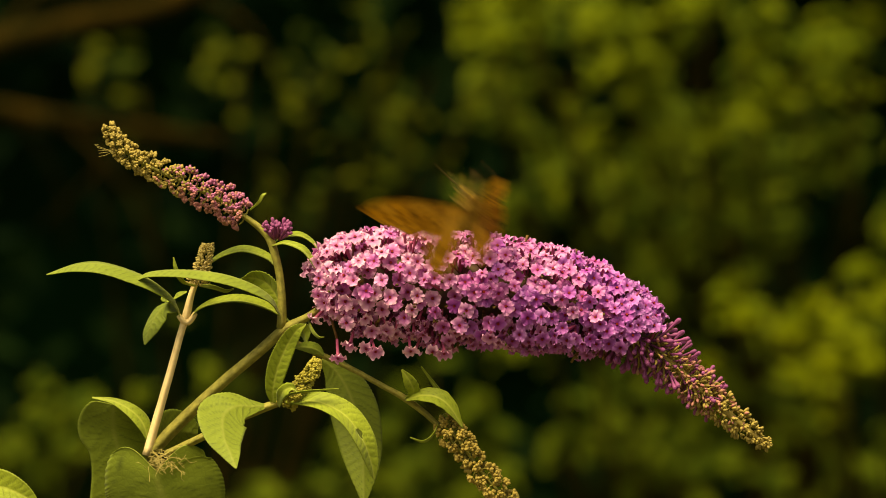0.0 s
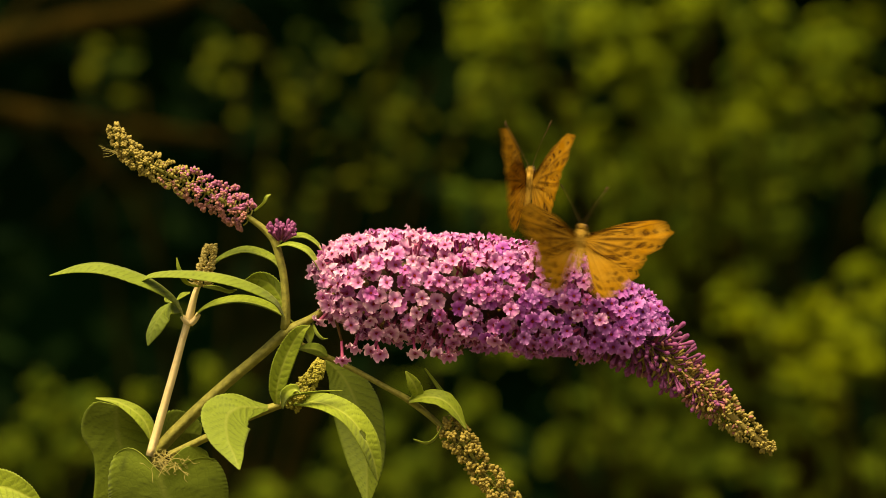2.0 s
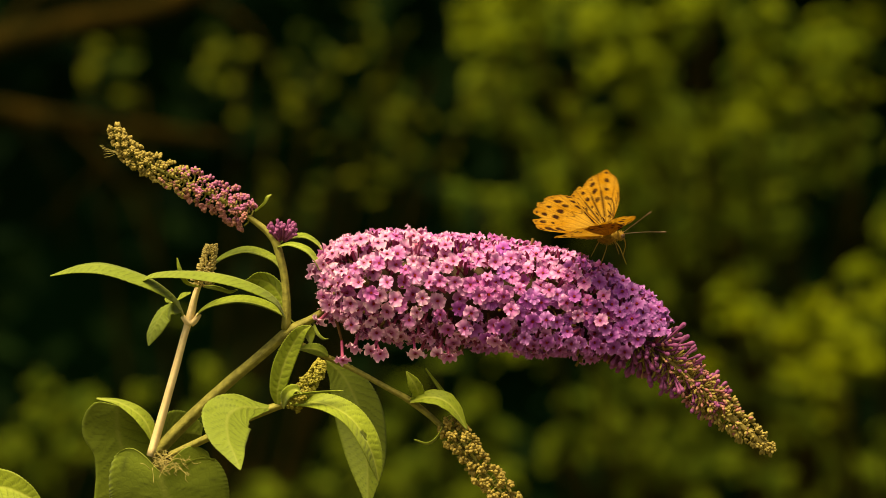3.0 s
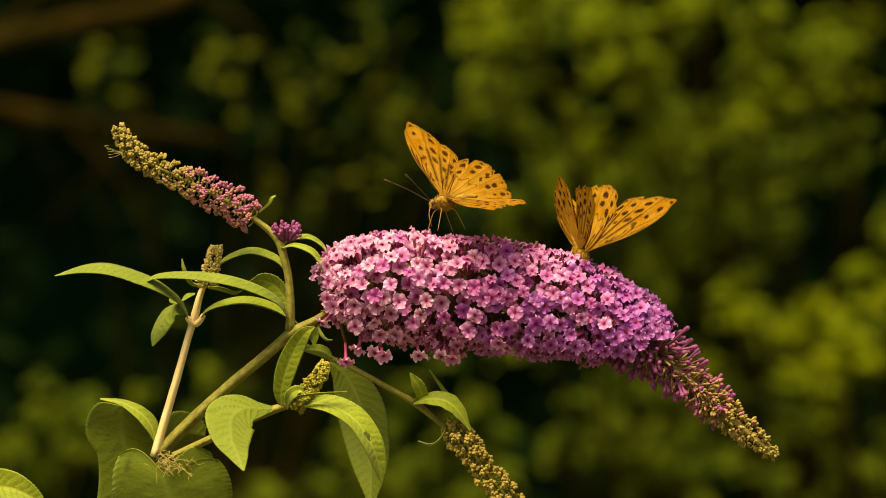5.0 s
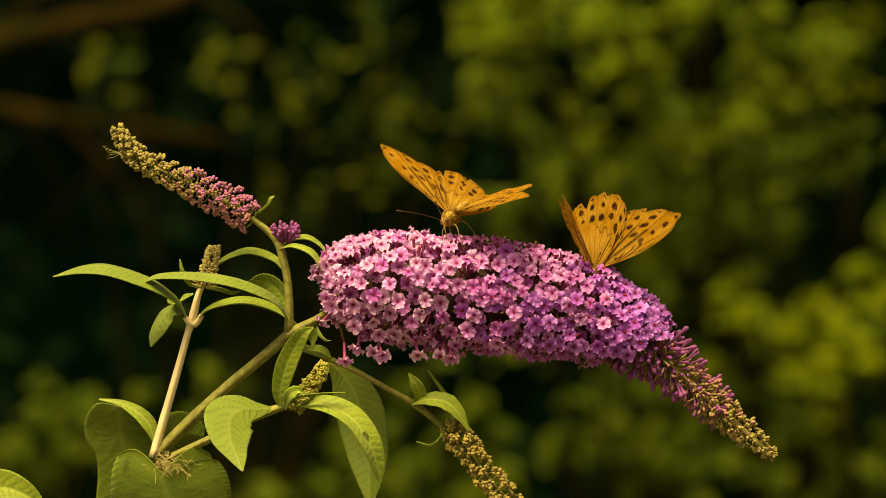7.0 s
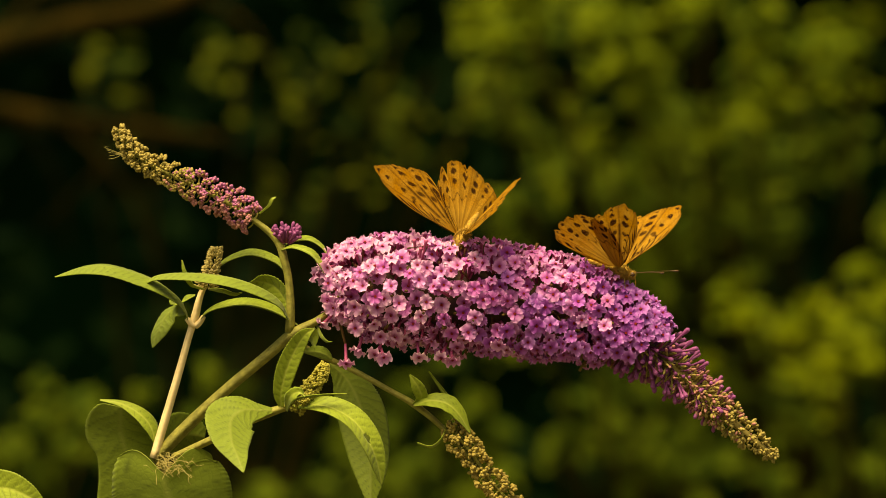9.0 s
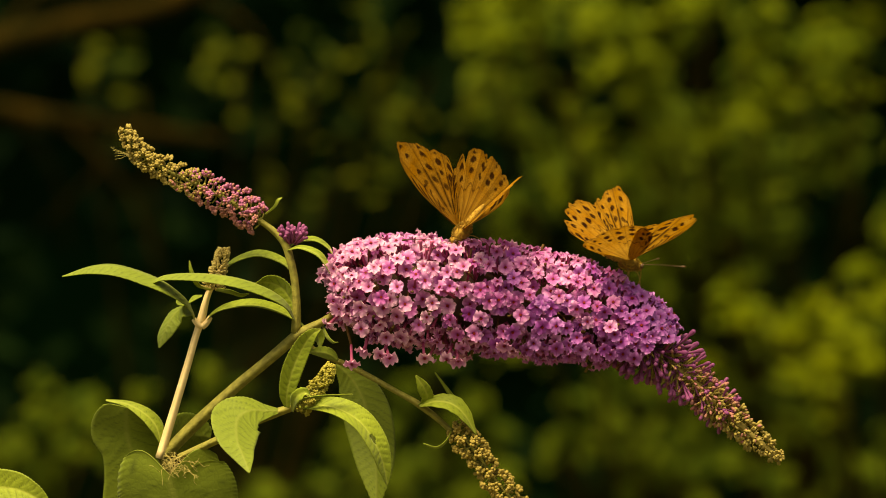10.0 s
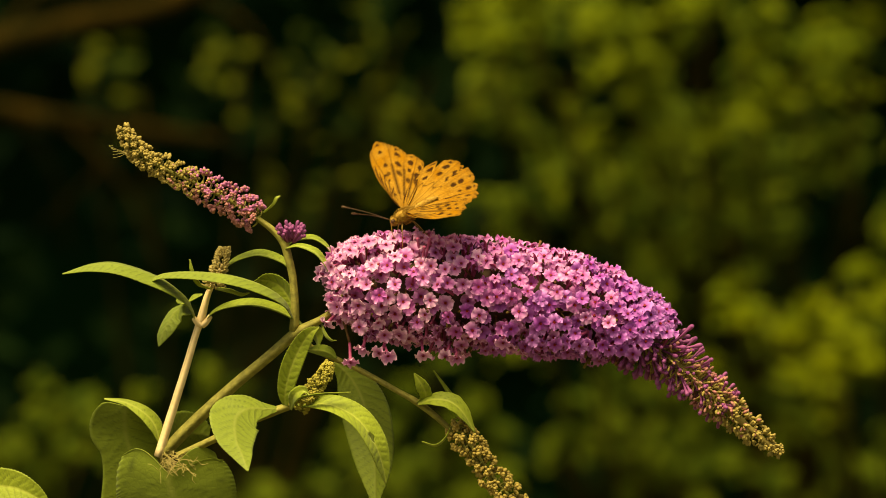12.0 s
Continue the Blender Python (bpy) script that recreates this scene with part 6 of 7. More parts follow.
        (10.8, pose(0.0012, 0, 0.0015, 8.8, -23.7, -21.1)),
        (10.9, pose(0.0012, 0, 0.0015, 9.1, -75.6, -9.4)),
        (11, pose(0.0012, 0, 0.0015, 1.7, -22.8, -4.5)),
        (11.1, pose(0.0012, 0, 0.0015, 15.5, -37.2, -24.6)),
        (11.2, pose(0.0012, 0, 0.0015, -28.3, 46.1, -36.7)),
        (11.3, pose(0.0012, 0, 0.0015, -14.3, 27.6, -28.7)),
        (11.45, pose(0.0012, 0, 0.0015, 42.4, -55.1, -48.1)),
        (12, pose(0.0012, 0, 0.0015, 13.8, -26.9, -28.5)),
    ])
    walk(right_wings["right", "hindwing"], [
        (0, pose(0.0012, 0, 0.0011, -37.3, 49.2, -45.2)),
        (0.033, pose(0.0012, 0, 0.0011, -37.3, 49.2, -45.2)),
        (0.1, pose(0.0012, 0, 0.0011, 0, 48.3, 0)),
        (0.2, pose(0.0012, 0, 0.0011, 0, -43.0, 0)),
        (0.3, pose(0.0012, 0, 0.0011, 0, -32.3, 0)),
        (0.4, pose(0.0012, 0, 0.0011, 15.2, -44.4, -21.2)),
        (0.5, pose(0.0012, 0, 0.0011, 6.0, -21.4, -16.1)),
        (0.6, pose(0.0012, 0, 0.0011, 8.2, -28.1, -17.0)),
        (0.7, pose(0.0012, 0, 0.0011, 13.3, -40.8, -20.0)),
        (0.8, pose(0.0012, 0, 0.0011, 10.5, -34.2, -18.2)),
        (0.9, pose(0.0012, 0, 0.0011, 7.6, -26.2, -16.8)),
        (1, pose(0.0012, 0, 0.0011, 6.8, -23.9, -16.4)),
        (1.1, pose(0.0012, 0, 0.0011, 7.2, -25.1, -16.6)),
        (1.2, pose(0.0012, 0, 0.0011, 8.7, -29.6, -17.3)),
        (1.3, pose(0.0012, 0, 0.0011, 8.4, -28.5, -17.1)),
        (1.4, pose(0.0012, 0, 0.0011, 5.5, -19.6, -15.9)),
        (1.5, pose(0.0012, 0, 0.0011, 4.3, -15.8, -15.6)),
        (1.6, pose(0.0012, 0, 0.0011, 5.2, -18.7, -15.8)),
        (1.7, pose(0.0012, 0, 0.0011, 8.7, -29.6, -17.3)),
        (1.8, pose(0.0012, 0, 0.0011, 8.7, -29.5, -17.3)),
        (1.9, pose(0.0012, 0, 0.0011, 6.0, -21.4, -16.1)),
        (1.93, pose(0.0012, 0, 0.0011, 0, -27.7, 0)),
        (1.97, pose(0.0012, 0, 0.0011, 0, -28.4, 0)),
        (2, pose(0.0012, 0, 0.0011, 0, -29.1, 0)),
        (2.1, pose(0.0012, 0, 0.0011, 0, -82.7, 0)),
        (2.2, pose(0.0012, 0, 0.0011, 0, -45.7, 0)),
        (2.3, pose(0.0012, 0, 0.0011, 0, -29.7, 0)),
        (2.4, pose(0.0012, 0, 0.0011, 0, -25.3, 0)),
        (2.5, pose(0.0012, 0, 0.0011, 0, -32.3, 0)),
        (2.6, pose(0.0012, 0, 0.0011, 0, -21.3, 0)),
        (2.7, pose(0.0012, 0, 0.0011, 0, -26.7, 0)),
        (2.8, pose(0.0012, 0, 0.0011, 1.0, -40.4, -1.5)),
        (2.9, pose(0.0012, 0, 0.0011, 1.2, -36.1, -2.1)),
        (3, pose(0.0012, 0, 0.0011, 1.2, -36.0, -2.1)),
        (3.1, pose(0.0012, 0, 0.0011, 1.2, -35.8, -2.1)),
        (3.2, pose(0.0012, 0, 0.0011, 1.5, -41.5, -2.2)),
        (4.8, pose(0.0012, 0, 0.0011, 29.0, -35.8, -43.5)),
        (4.9, pose(0.0012, 0, 0.0011, 26.9, -33.9, -42.2)),
        (5, pose(0.0012, 0, 0.0011, 31.0, -37.4, -44.7)),
        (5.1, pose(0.0012, 0, 0.0011, 30.2, -36.8, -44.2)),
        (5.2, pose(0.0012, 0, 0.0011, 0, -70.5, 0)),
        (5.3, pose(0.0012, 0, 0.0011, 0, -75.3, 0)),
        (5.4, pose(0.0012, 0, 0.0011, 0, -70.5, 0)),
        (5.5, pose(0.0012, 0, 0.0011, 0, -62.8, 0)),
        (5.6, pose(0.0012, 0, 0.0011, 0, -62.8, 0)),
        (5.7, pose(0.0012, 0, 0.0011, 58.4, -33.6, -71.2)),
        (5.8, pose(0.0012, 0, 0.0011, 54.2, -32.3, -68.9)),
        (5.9, pose(0.0012, 0, 0.0011, 50.0, -30.8, -66.8)),
        (6, pose(0.0012, 0, 0.0011, 50.5, -31.0, -67.0)),
        (6.1, pose(0.0012, 0, 0.0011, 47.1, -29.7, -65.3)),
        (6.2, pose(0.0012, 0, 0.0011, 47.1, -29.7, -65.3)),
        (6.3, pose(0.0012, 0, 0.0011, 0, -51.0, 0)),
        (6.4, pose(0.0012, 0, 0.0011, 0, -49.6, 0)),
        (6.5, pose(0.0012, 0, 0.0011, 0, -21.9, 0)),
        (6.6, pose(0.0012, 0, 0.0011, 0, -21.6, 0)),
        (6.7, pose(0.0012, 0, 0.0011, 0, -28.4, 0)),
        (6.8, pose(0.0012, 0, 0.0011, 12.2, -9.3, -53.2)),
        (6.9, pose(0.0012, 0, 0.0011, 13.7, -10.4, -53.5)),
        (7, pose(0.0012, 0, 0.0011, 13.7, -10.4, -53.5)),
        (7.1, pose(0.0012, 0, 0.0011, 12.0, -9.2, -53.2)),
        (7.2, pose(0.0012, 0, 0.0011, 15.1, -11.4, -53.7)),
        (8.8, pose(0.0012, 0, 0.0011, 0, -39.4, 0)),
        (8.9, pose(0.0012, 0, 0.0011, 0, -41.7, 0)),
        (9, pose(0.0012, 0, 0.0011, 0, -42.4, 0)),
        (9.1, pose(0.0012, 0, 0.0011, 0, -29.1, 0)),
        (9.2, pose(0.0012, 0, 0.0011, 0, -24.5, 0)),
        (9.3, pose(0.0012, 0, 0.0011, 5.7, -20.6, -15.9)),
        (9.4, pose(0.0012, 0, 0.0011, 6.8, -24.1, -16.4)),
        (9.5, pose(0.0012, 0, 0.0011, 9.0, -30.6, -17.4)),
        (9.6, pose(0.0012, 0, 0.0011, 5.0, -17.9, -15.7)),
        (9.7, pose(0.0012, 0, 0.0011, 1.5, -5.6, -15.1)),
        (9.8, pose(0.0012, 0, 0.0011, 3.3, -11.9, -15.4)),
        (9.9, pose(0.0012, 0, 0.0011, 9.1, -30.5, -17.6)),
        (10, pose(0.0012, 0, 0.0011, 10.3, -33.4, -18.2)),
        (10.1, pose(0.0012, 0, 0.0011, 14.5, -42.7, -20.9)),
        (10.2, pose(0.0012, 0, 0.0011, 19.1, -50.2, -24.2)),
        (10.3, pose(0.0012, 0, 0.0011, 21.6, -53.5, -26.3)),
        (10.4, pose(0.0012, 0, 0.0011, 21.3, -53.1, -26.1)),
        (10.5, pose(0.0012, 0, 0.0011, 21.2, -52.8, -26.0)),
        (10.6, pose(0.0012, 0, 0.0011, 29.9, -61.2, -33.3)),
        (10.7, pose(0.0012, 0, 0.0011, 0, -34.9, 0)),
        (10.8, pose(0.0012, 0, 0.0011, 0, -25.1, 0)),
        (10.9, pose(0.0012, 0, 0.0011, 0, -75.8, 0)),
        (11, pose(0.0012, 0, 0.0011, 0, -22.9, 0)),
        (11.1, pose(0.0012, 0, 0.0011, 0, -39.8, 0)),
        (11.2, pose(0.0012, 0, 0.0011, 0, 52.4, 0)),
        (11.3, pose(0.0012, 0, 0.0011, 0, 30.8, 0)),
        (11.45, pose(0.0012, 0, 0.0011, 0, -65.0, 0)),
        (12, pose(0.0012, 0, 0.0011, 0, -30.0, 0)),
    ])
    walk(left_one, [
        (0, pose(-0.2319, -0.6000, 1.6158, 0, 45.0, -90.0)),
        (0.9, pose(-0.1881, -0.6000, 1.5923, 0, 45.0, -90.0)),
        (0.98, pose(-0.1029, -0.7000, 1.5720, 0, 45.0, -90.0)),
        (1, pose(-0.1000, -0.7000, 1.5712, 0, 45.0, -90.0)),
        (1.02, pose(-0.0971, -0.7000, 1.5705, 0, 45.0, -90.0)),
        (1.1, pose(-0.1865, -0.5000, 1.6291, 0, 45.0, -90.0)),
        (1.4, pose(-0.2323, -0.0060, 1.6026, 21.4, -18.9, -59.2)),
        (1.6, pose(-0.1260, -0.0300, 1.5629, 21.4, -18.9, -59.2)),
        (1.7, pose(-0.0341, -0.0400, 1.5474, 59.2, -2.3, -48.0)),
        (1.8, pose(0.0209, -0.0400, 1.5346, 34.9, -13.8, -21.0)),
        (1.9, pose(0.0369, -0.0360, 1.5187, 35.6, -3.2, -60.6)),
        (2, pose(0.0339, -0.0200, 1.5257, 66.6, -0.9, -13.9)),
        (2.1, pose(0.0575, -0.0200, 1.5315, 48.3, 0.2, -13.1)),
        (2.2, pose(0.1041, -0.0060, 1.5326, 54.9, 1.2, -14.0)),
        (2.3, pose(0.1593, -0.0060, 1.5559, 21.4, -18.9, -59.2)),
        (2.45, pose(0.2483, -0.0060, 1.5714, 21.4, -18.9, -59.2)),
        (3.1, pose(0.2632, -0.0060, 1.5848, 10.3, -18.9, 1.8)),
        (3.75, pose(0.2780, -0.0060, 1.5981, 4.8, -9.8, 60.6)),
        (4.4, pose(0.2929, -0.0060, 1.6115, 9.7, -0.5, 117.6)),
        (4.6, pose(0.1415, -0.0060, 1.5714, 9.7, -0.5, 117.6)),
        (4.8, pose(0.0374, -0.0300, 1.5247, 9.7, -0.5, 117.6)),
        (4.9, pose(0.0081, -0.0200, 1.5122, 20.6, -7.1, 139.0)),
        (4.97, pose(0.0009, -0.0059, 1.5182, -2.6, 5.3, 117.4)),
        (5, pose(0.0009, -0.0059, 1.5182, -2.6, 5.3, 117.4)),
        (5.03, pose(0.0009, -0.0059, 1.5182, -2.7, 5.2, 117.4)),
        (5.1, pose(-0.0047, -0.0051, 1.5165, -22.3, 11.6, 135.1)),
        (5.2, pose(-0.0023, -0.0052, 1.5169, -24.5, 12.0, 140.8)),
        (5.3, pose(-0.0021, -0.0052, 1.5145, -19.0, 9.0, 142.4)),
        (5.4, pose(-0.0006, -0.0056, 1.5138, -16.3, 7.7, 144.3)),
        (5.5, pose(-0.0003, -0.0057, 1.5148, -19.0, 8.1, 147.1)),
        (5.6, pose(0.0009, -0.0059, 1.5161, -21.4, 11.6, 147.4)),
        (5.7, pose(0.0010, -0.0058, 1.5146, -19.8, 10.1, 145.7)),
        (5.8, pose(0.0018, -0.0058, 1.5127, -14.7, 8.7, 147.4)),
        (5.9, pose(0.0018, -0.0058, 1.5118, -13.9, 8.8, 145.7)),
        (6, pose(0.0048, -0.0062, 1.5140, -16.5, 11.0, 147.6)),
        (6.1, pose(0.0054, -0.0063, 1.5155, -17.2, 10.4, 148.4)),
        (6.2, pose(0.0049, -0.0062, 1.5157, -17.3, 12.5, 147.7)),
        (6.3, pose(0.0027, -0.0055, 1.5128, -17.8, 14.6, 145.9)),
        (6.4, pose(0.0018, -0.0055, 1.5105, -20.5, 15.2, 138.1)),
        (6.5, pose(0.0001, -0.0052, 1.5108, -23.9, 15.5, 133.8)),
        (6.6, pose(-0.0005, -0.0049, 1.5115, -28.3, 14.8, 128.5)),
        (6.7, pose(0.0017, -0.0051, 1.5127, -23.7, 14.5, 135.6)),
        (6.8, pose(0.0023, -0.0053, 1.5103, -22.0, 11.6, 136.4)),
        (6.9, pose(0.0024, -0.0053, 1.5108, -20.6, 12.1, 136.9)),
        (7, pose(0.0035, -0.0054, 1.5125, -16.8, 10.8, 145.8)),
        (7.1, pose(0.0038, -0.0052, 1.5107, -19.5, 14.4, 140.5)),
        (7.2, pose(0.0042, -0.0052, 1.5081, -21.2, 11.8, 140.3)),
        (8.8, pose(0.0056, -0.0051, 1.5085, -29.3, 11.4, 132.6)),
        (8.9, pose(0.0076, -0.0051, 1.5053, -33.4, 3.5, 139.2)),
        (9, pose(0.0078, -0.0054, 1.5040, -35.9, 1.0, 142.7)),
        (9.1, pose(0.0076, -0.0056, 1.5046, -38.9, -0.9, 143.5)),
        (9.2, pose(0.0077, -0.0055, 1.5048, -40.4, -3.6, 144.0)),
        (9.3, pose(0.0075, -0.0055, 1.5046, -41.1, -4.6, 144.7)),
        (9.4, pose(0.0079, -0.0056, 1.5045, -42.2, -5.7, 145.2)),
        (9.5, pose(0.0082, -0.0057, 1.5053, -42.7, -7.5, 143.4)),
        (9.7, pose(0.0066, -0.0067, 1.5058, -44.9, -4.4, 138.8)),
        (9.9, pose(0.0068, -0.0066, 1.5061, -45.2, -4.7, 136.1)),
        (9.97, pose(0.0078, -0.0054, 1.5068, -39.2, -9.6, 134.3)),
        (10, pose(0.0078, -0.0054, 1.5068, -39.3, -9.8, 134.0)),
        (10.03, pose(0.0078, -0.0053, 1.5068, -39.4, -10.0, 133.8)),
        (10.1, pose(0.0078, -0.0054, 1.5134, -14.7, -6.3, 120.6)),
        (10.2, pose(0.0051, -0.0055, 1.5125, -9.4, -5.7, 122.4)),
        (10.3, pose(0.0037, -0.0055, 1.5102, -11.9, -4.3, 123.5)),
        (10.4, pose(0.0035, -0.0055, 1.5101, -18.7, -3.0, 122.6)),
        (10.5, pose(0.0033, -0.0055, 1.5107, -21.9, -4.3, 121.1)),
        (10.6, pose(0.0028, -0.0055, 1.5136, -11.4, -7.1, 115.8)),
        (10.7, pose(0.0010, -0.0056, 1.5133, -6.4, -9.9, 111.4)),
        (10.8, pose(-0.0002, -0.0056, 1.5133, -2.5, -11.1, 108.2)),
        (10.9, pose(-0.0041, -0.0057, 1.5133, 0.2, -9.5, 105.9)),
        (11, pose(-0.0053, -0.0057, 1.5164, 4.6, -11.1, 96.6)),
        (11.1, pose(-0.0075, -0.0058, 1.5164, 5.3, -14.7, 97.3)),
        (11.2, pose(-0.0176, -0.0058, 1.5152, -24.8, -3.2, 90.6)),
        (11.3, pose(-0.0143, -0.0058, 1.5164, -7.8, -9.4, 100.3)),
        (11.4, pose(-0.0132, -0.0058, 1.5153, -9.8, -8.8, 103.1)),
        (11.5, pose(-0.0123, -0.0058, 1.5159, -8.6, -8.9, 101.5)),
        (11.6, pose(-0.0105, -0.0059, 1.5155, -9.1, -9.6, 100.4)),
        (11.7, pose(-0.0112, -0.0059, 1.5137, -8.2, -9.5, 102.1)),
        (11.8, pose(-0.0113, -0.0059, 1.5133, -10.1, -9.2, 103.6)),
        (11.9, pose(-0.0126, -0.0061, 1.5134, -16.5, -9.8, 102.8)),
        (12, pose(-0.0145, -0.0061, 1.5132, -22.2, -8.6, 103.4)),
    ])
    walk(left_wings["left", "forewing"], [
        (0, pose(-0.0012, 0, 0.0015, 5.2, 10.8, 26.0)),
        (0.9, pose(-0.0012, 0, 0.0015, 5.2, 10.8, 26.0)),
        (0.98, pose(-0.0012, 0, 0.0015, 5.2, 10.8, 26.0)),
        (1, pose(-0.0012, 0, 0.0015, 5.2, 10.8, 26.0)),
        (1.02, pose(-0.0012, 0, 0.0015, 5.2, 10.8, 26.0)),
        (1.1, pose(-0.0012, 0, 0.0015, 5.2, 10.8, 26.0)),
        (1.4, pose(-0.0012, 0, 0.0015, 42.8, 54.9, 48.5)),
        (1.6, pose(-0.0012, 0, 0.0015, 21.7, 37.7, 33.0)),
        (1.7, pose(-0.0012, 0, 0.0015, 3.2, 10.5, 17.2)),
        (1.8, pose(-0.0012, 0, 0.0015, 66.2, 63.4, 68.4)),
        (1.9, pose(-0.0012, 0, 0.0015, 26.6, 56.3, 31.1)),
        (2, pose(-0.0012, 0, 0.0015, 88.8, 63.9, 88.9)),
        (2.1, pose(-0.0012, 0, 0.0015, 94.6, 52.3, 93.6)),
        (2.2, pose(-0.0012, 0, 0.0015, 85.3, 59.9, 86.0)),
        (2.3, pose(-0.0012, 0, 0.0015, 42.8, 54.9, 48.5)),
        (2.45, pose(-0.0012, 0, 0.0015, 14.0, 26.8, 28.9)),
        (3.1, pose(-0.0012, 0, 0.0015, 14.9, 26.4, 30.9)),
        (3.75, pose(-0.0012, 0, 0.0015, 15.7, 25.9, 32.8)),
        (4.4, pose(-0.0012, 0, 0.0015, 16.6, 25.4, 34.7)),
        (4.6, pose(-0.0012, 0, 0.0015, 47.8, 51.0, 54.9)),
        (4.8, pose(-0.0012, 0, 0.0015, 28.9, 38.8, 41.3)),
        (4.9, pose(-0.0012, 0, 0.0015, 43.9, 59.8, 48.1)),
        (4.97, pose(-0.0012, 0, 0.0015, -5.2, -11.1, 25.1)),
        (5, pose(-0.0012, 0, 0.0015, -5.2, -11.1, 25.1)),
        (5.03, pose(-0.0012, 0, 0.0015, -5.1, -11.1, 24.9)),
        (5.1, pose(-0.0012, 0, 0.0015, -2.7, -6.8, 21.9)),
        (5.2, pose(-0.0012, 0, 0.0015, 0.2, 0.7, 17.9)),
        (5.3, pose(-0.0012, 0, 0.0015, -1.9, -5.3, 19.9)),
        (5.4, pose(-0.0012, 0, 0.0015, -2.4, -6.2, 21.5)),
        (5.5, pose(-0.0012, 0, 0.0015, -0.8, -2.2, 19.6)),
        (5.6, pose(-0.0012, 0, 0.0015, 1.0, 3.2, 16.9)),
        (5.7, pose(-0.0012, 0, 0.0015, -0.0, -0.1, 17.7)),
        (5.8, pose(-0.0012, 0, 0.0015, -1.7, -5.5, 16.8)),
        (5.9, pose(-0.0012, 0, 0.0015, -2.2, -7.3, 16.9)),
        (6, pose(-0.0012, 0, 0.0015, -0.4, -1.6, 14.7)),
        (6.1, pose(-0.0012, 0, 0.0015, 0.3, 1.3, 15.0)),
        (6.2, pose(-0.0012, 0, 0.0015, 0.4, 1.7, 14.5)),
        (6.3, pose(-0.0012, 0, 0.0015, -0.7, -3.4, 10.9)),
        (6.4, pose(-0.0012, 0, 0.0015, -0.9, -2.9, 17.9)),
        (6.5, pose(-0.0012, 0, 0.0015, 0.0, 0.0, 19.3)),
        (6.6, pose(-0.0012, 0, 0.0015, 1.6, 3.9, 21.9)),
        (6.7, pose(-0.0012, 0, 0.0015, 1.6, 4.6, 18.9)),
        (6.8, pose(-0.0012, 0, 0.0015, 0.4, 1.2, 20.3)),
        (6.9, pose(-0.0012, 0, 0.0015, -0.2, -0.7, 19.9)),
        (7, pose(-0.0012, 0, 0.0015, 0.2, 0.8, 14.4)),
        (7.1, pose(-0.0012, 0, 0.0015, -0.5, -1.6, 15.8)),
        (7.2, pose(-0.0012, 0, 0.0015, 1.2, 4.1, 16.6)),
        (8.8, pose(-0.0012, 0, 0.0015, 1.4, 10.4, 7.8)),
        (8.9, pose(-0.0012, 0, 0.0015, 3.7, 24.9, 8.6)),
        (9, pose(-0.0012, 0, 0.0015, 4.7, 31.1, 9.0)),
        (9.1, pose(-0.0012, 0, 0.0015, 7.2, 36.4, 12.0)),
        (9.2, pose(-0.0012, 0, 0.0015, 9.5, 38.6, 15.0)),
        (9.3, pose(-0.0012, 0, 0.0015, 10.3, 39.6, 15.9)),
        (9.4, pose(-0.0012, 0, 0.0015, 11.2, 40.6, 17.0)),
        (9.5, pose(-0.0012, 0, 0.0015, 12.2, 39.4, 18.9)),
        (9.7, pose(-0.0012, 0, 0.0015, 13.5, 36.2, 22.2)),
        (9.9, pose(-0.0012, 0, 0.0015, 14.8, 35.1, 24.6)),
        (9.97, pose(-0.0012, 0, 0.0015, 12.8, 31.9, 23.3)),
        (10, pose(-0.0012, 0, 0.0015, 13.2, 32.1, 23.8)),
        (10.03, pose(-0.0012, 0, 0.0015, 13.5, 32.3, 24.3)),
        (10.1, pose(-0.0012, 0, 0.0015, -0.6, -1.4, 22.7)),
        (10.2, pose(-0.0012, 0, 0.0015, -2.8, -7.1, 21.7)),
        (10.3, pose(-0.0012, 0, 0.0015, -2.1, -5.9, 19.4)),
        (10.4, pose(-0.0012, 0, 0.0015, 0.7, 2.1, 19.3)),
        (10.5, pose(-0.0012, 0, 0.0015, 2.4, 6.3, 20.8)),
        (10.6, pose(-0.0012, 0, 0.0015, -0.1, -0.3, 27.2)),
        (10.7, pose(-0.0012, 0, 0.0015, -1.1, -1.7, 32.7)),
        (10.8, pose(-0.0012, 0, 0.0015, -1.3, -1.7, 36.7)),
        (10.9, pose(-0.0012, 0, 0.0015, -0.4, -0.5, 40.3)),
        (11, pose(-0.0012, 0, 0.0015, 0.5, 0.4, 47.2)),
        (11.1, pose(-0.0012, 0, 0.0015, -0.4, -0.4, 46.9)),
        (11.2, pose(-0.0012, 0, 0.0015, 11.3, 9.8, 49.5)),
        (11.3, pose(-0.0012, 0, 0.0015, 2.2, 2.2, 46.2)),
        (11.4, pose(-0.0012, 0, 0.0015, 1.8, 1.9, 44.6)),
        (11.5, pose(-0.0012, 0, 0.0015, 1.0, 1.0, 45.8)),
        (11.6, pose(-0.0012, 0, 0.0015, -0.2, -0.1, 46.7)),
        (11.7, pose(-0.0012, 0, 0.0015, -2.0, -1.9, 45.8)),
        (11.8, pose(-0.0012, 0, 0.0015, -2.3, -2.3, 45.0)),
        (11.9, pose(-0.0012, 0, 0.0015, -0.7, -0.7, 45.8)),
        (12, pose(-0.0012, 0, 0.0015, -0.3, -0.3, 45.1)),
    ])
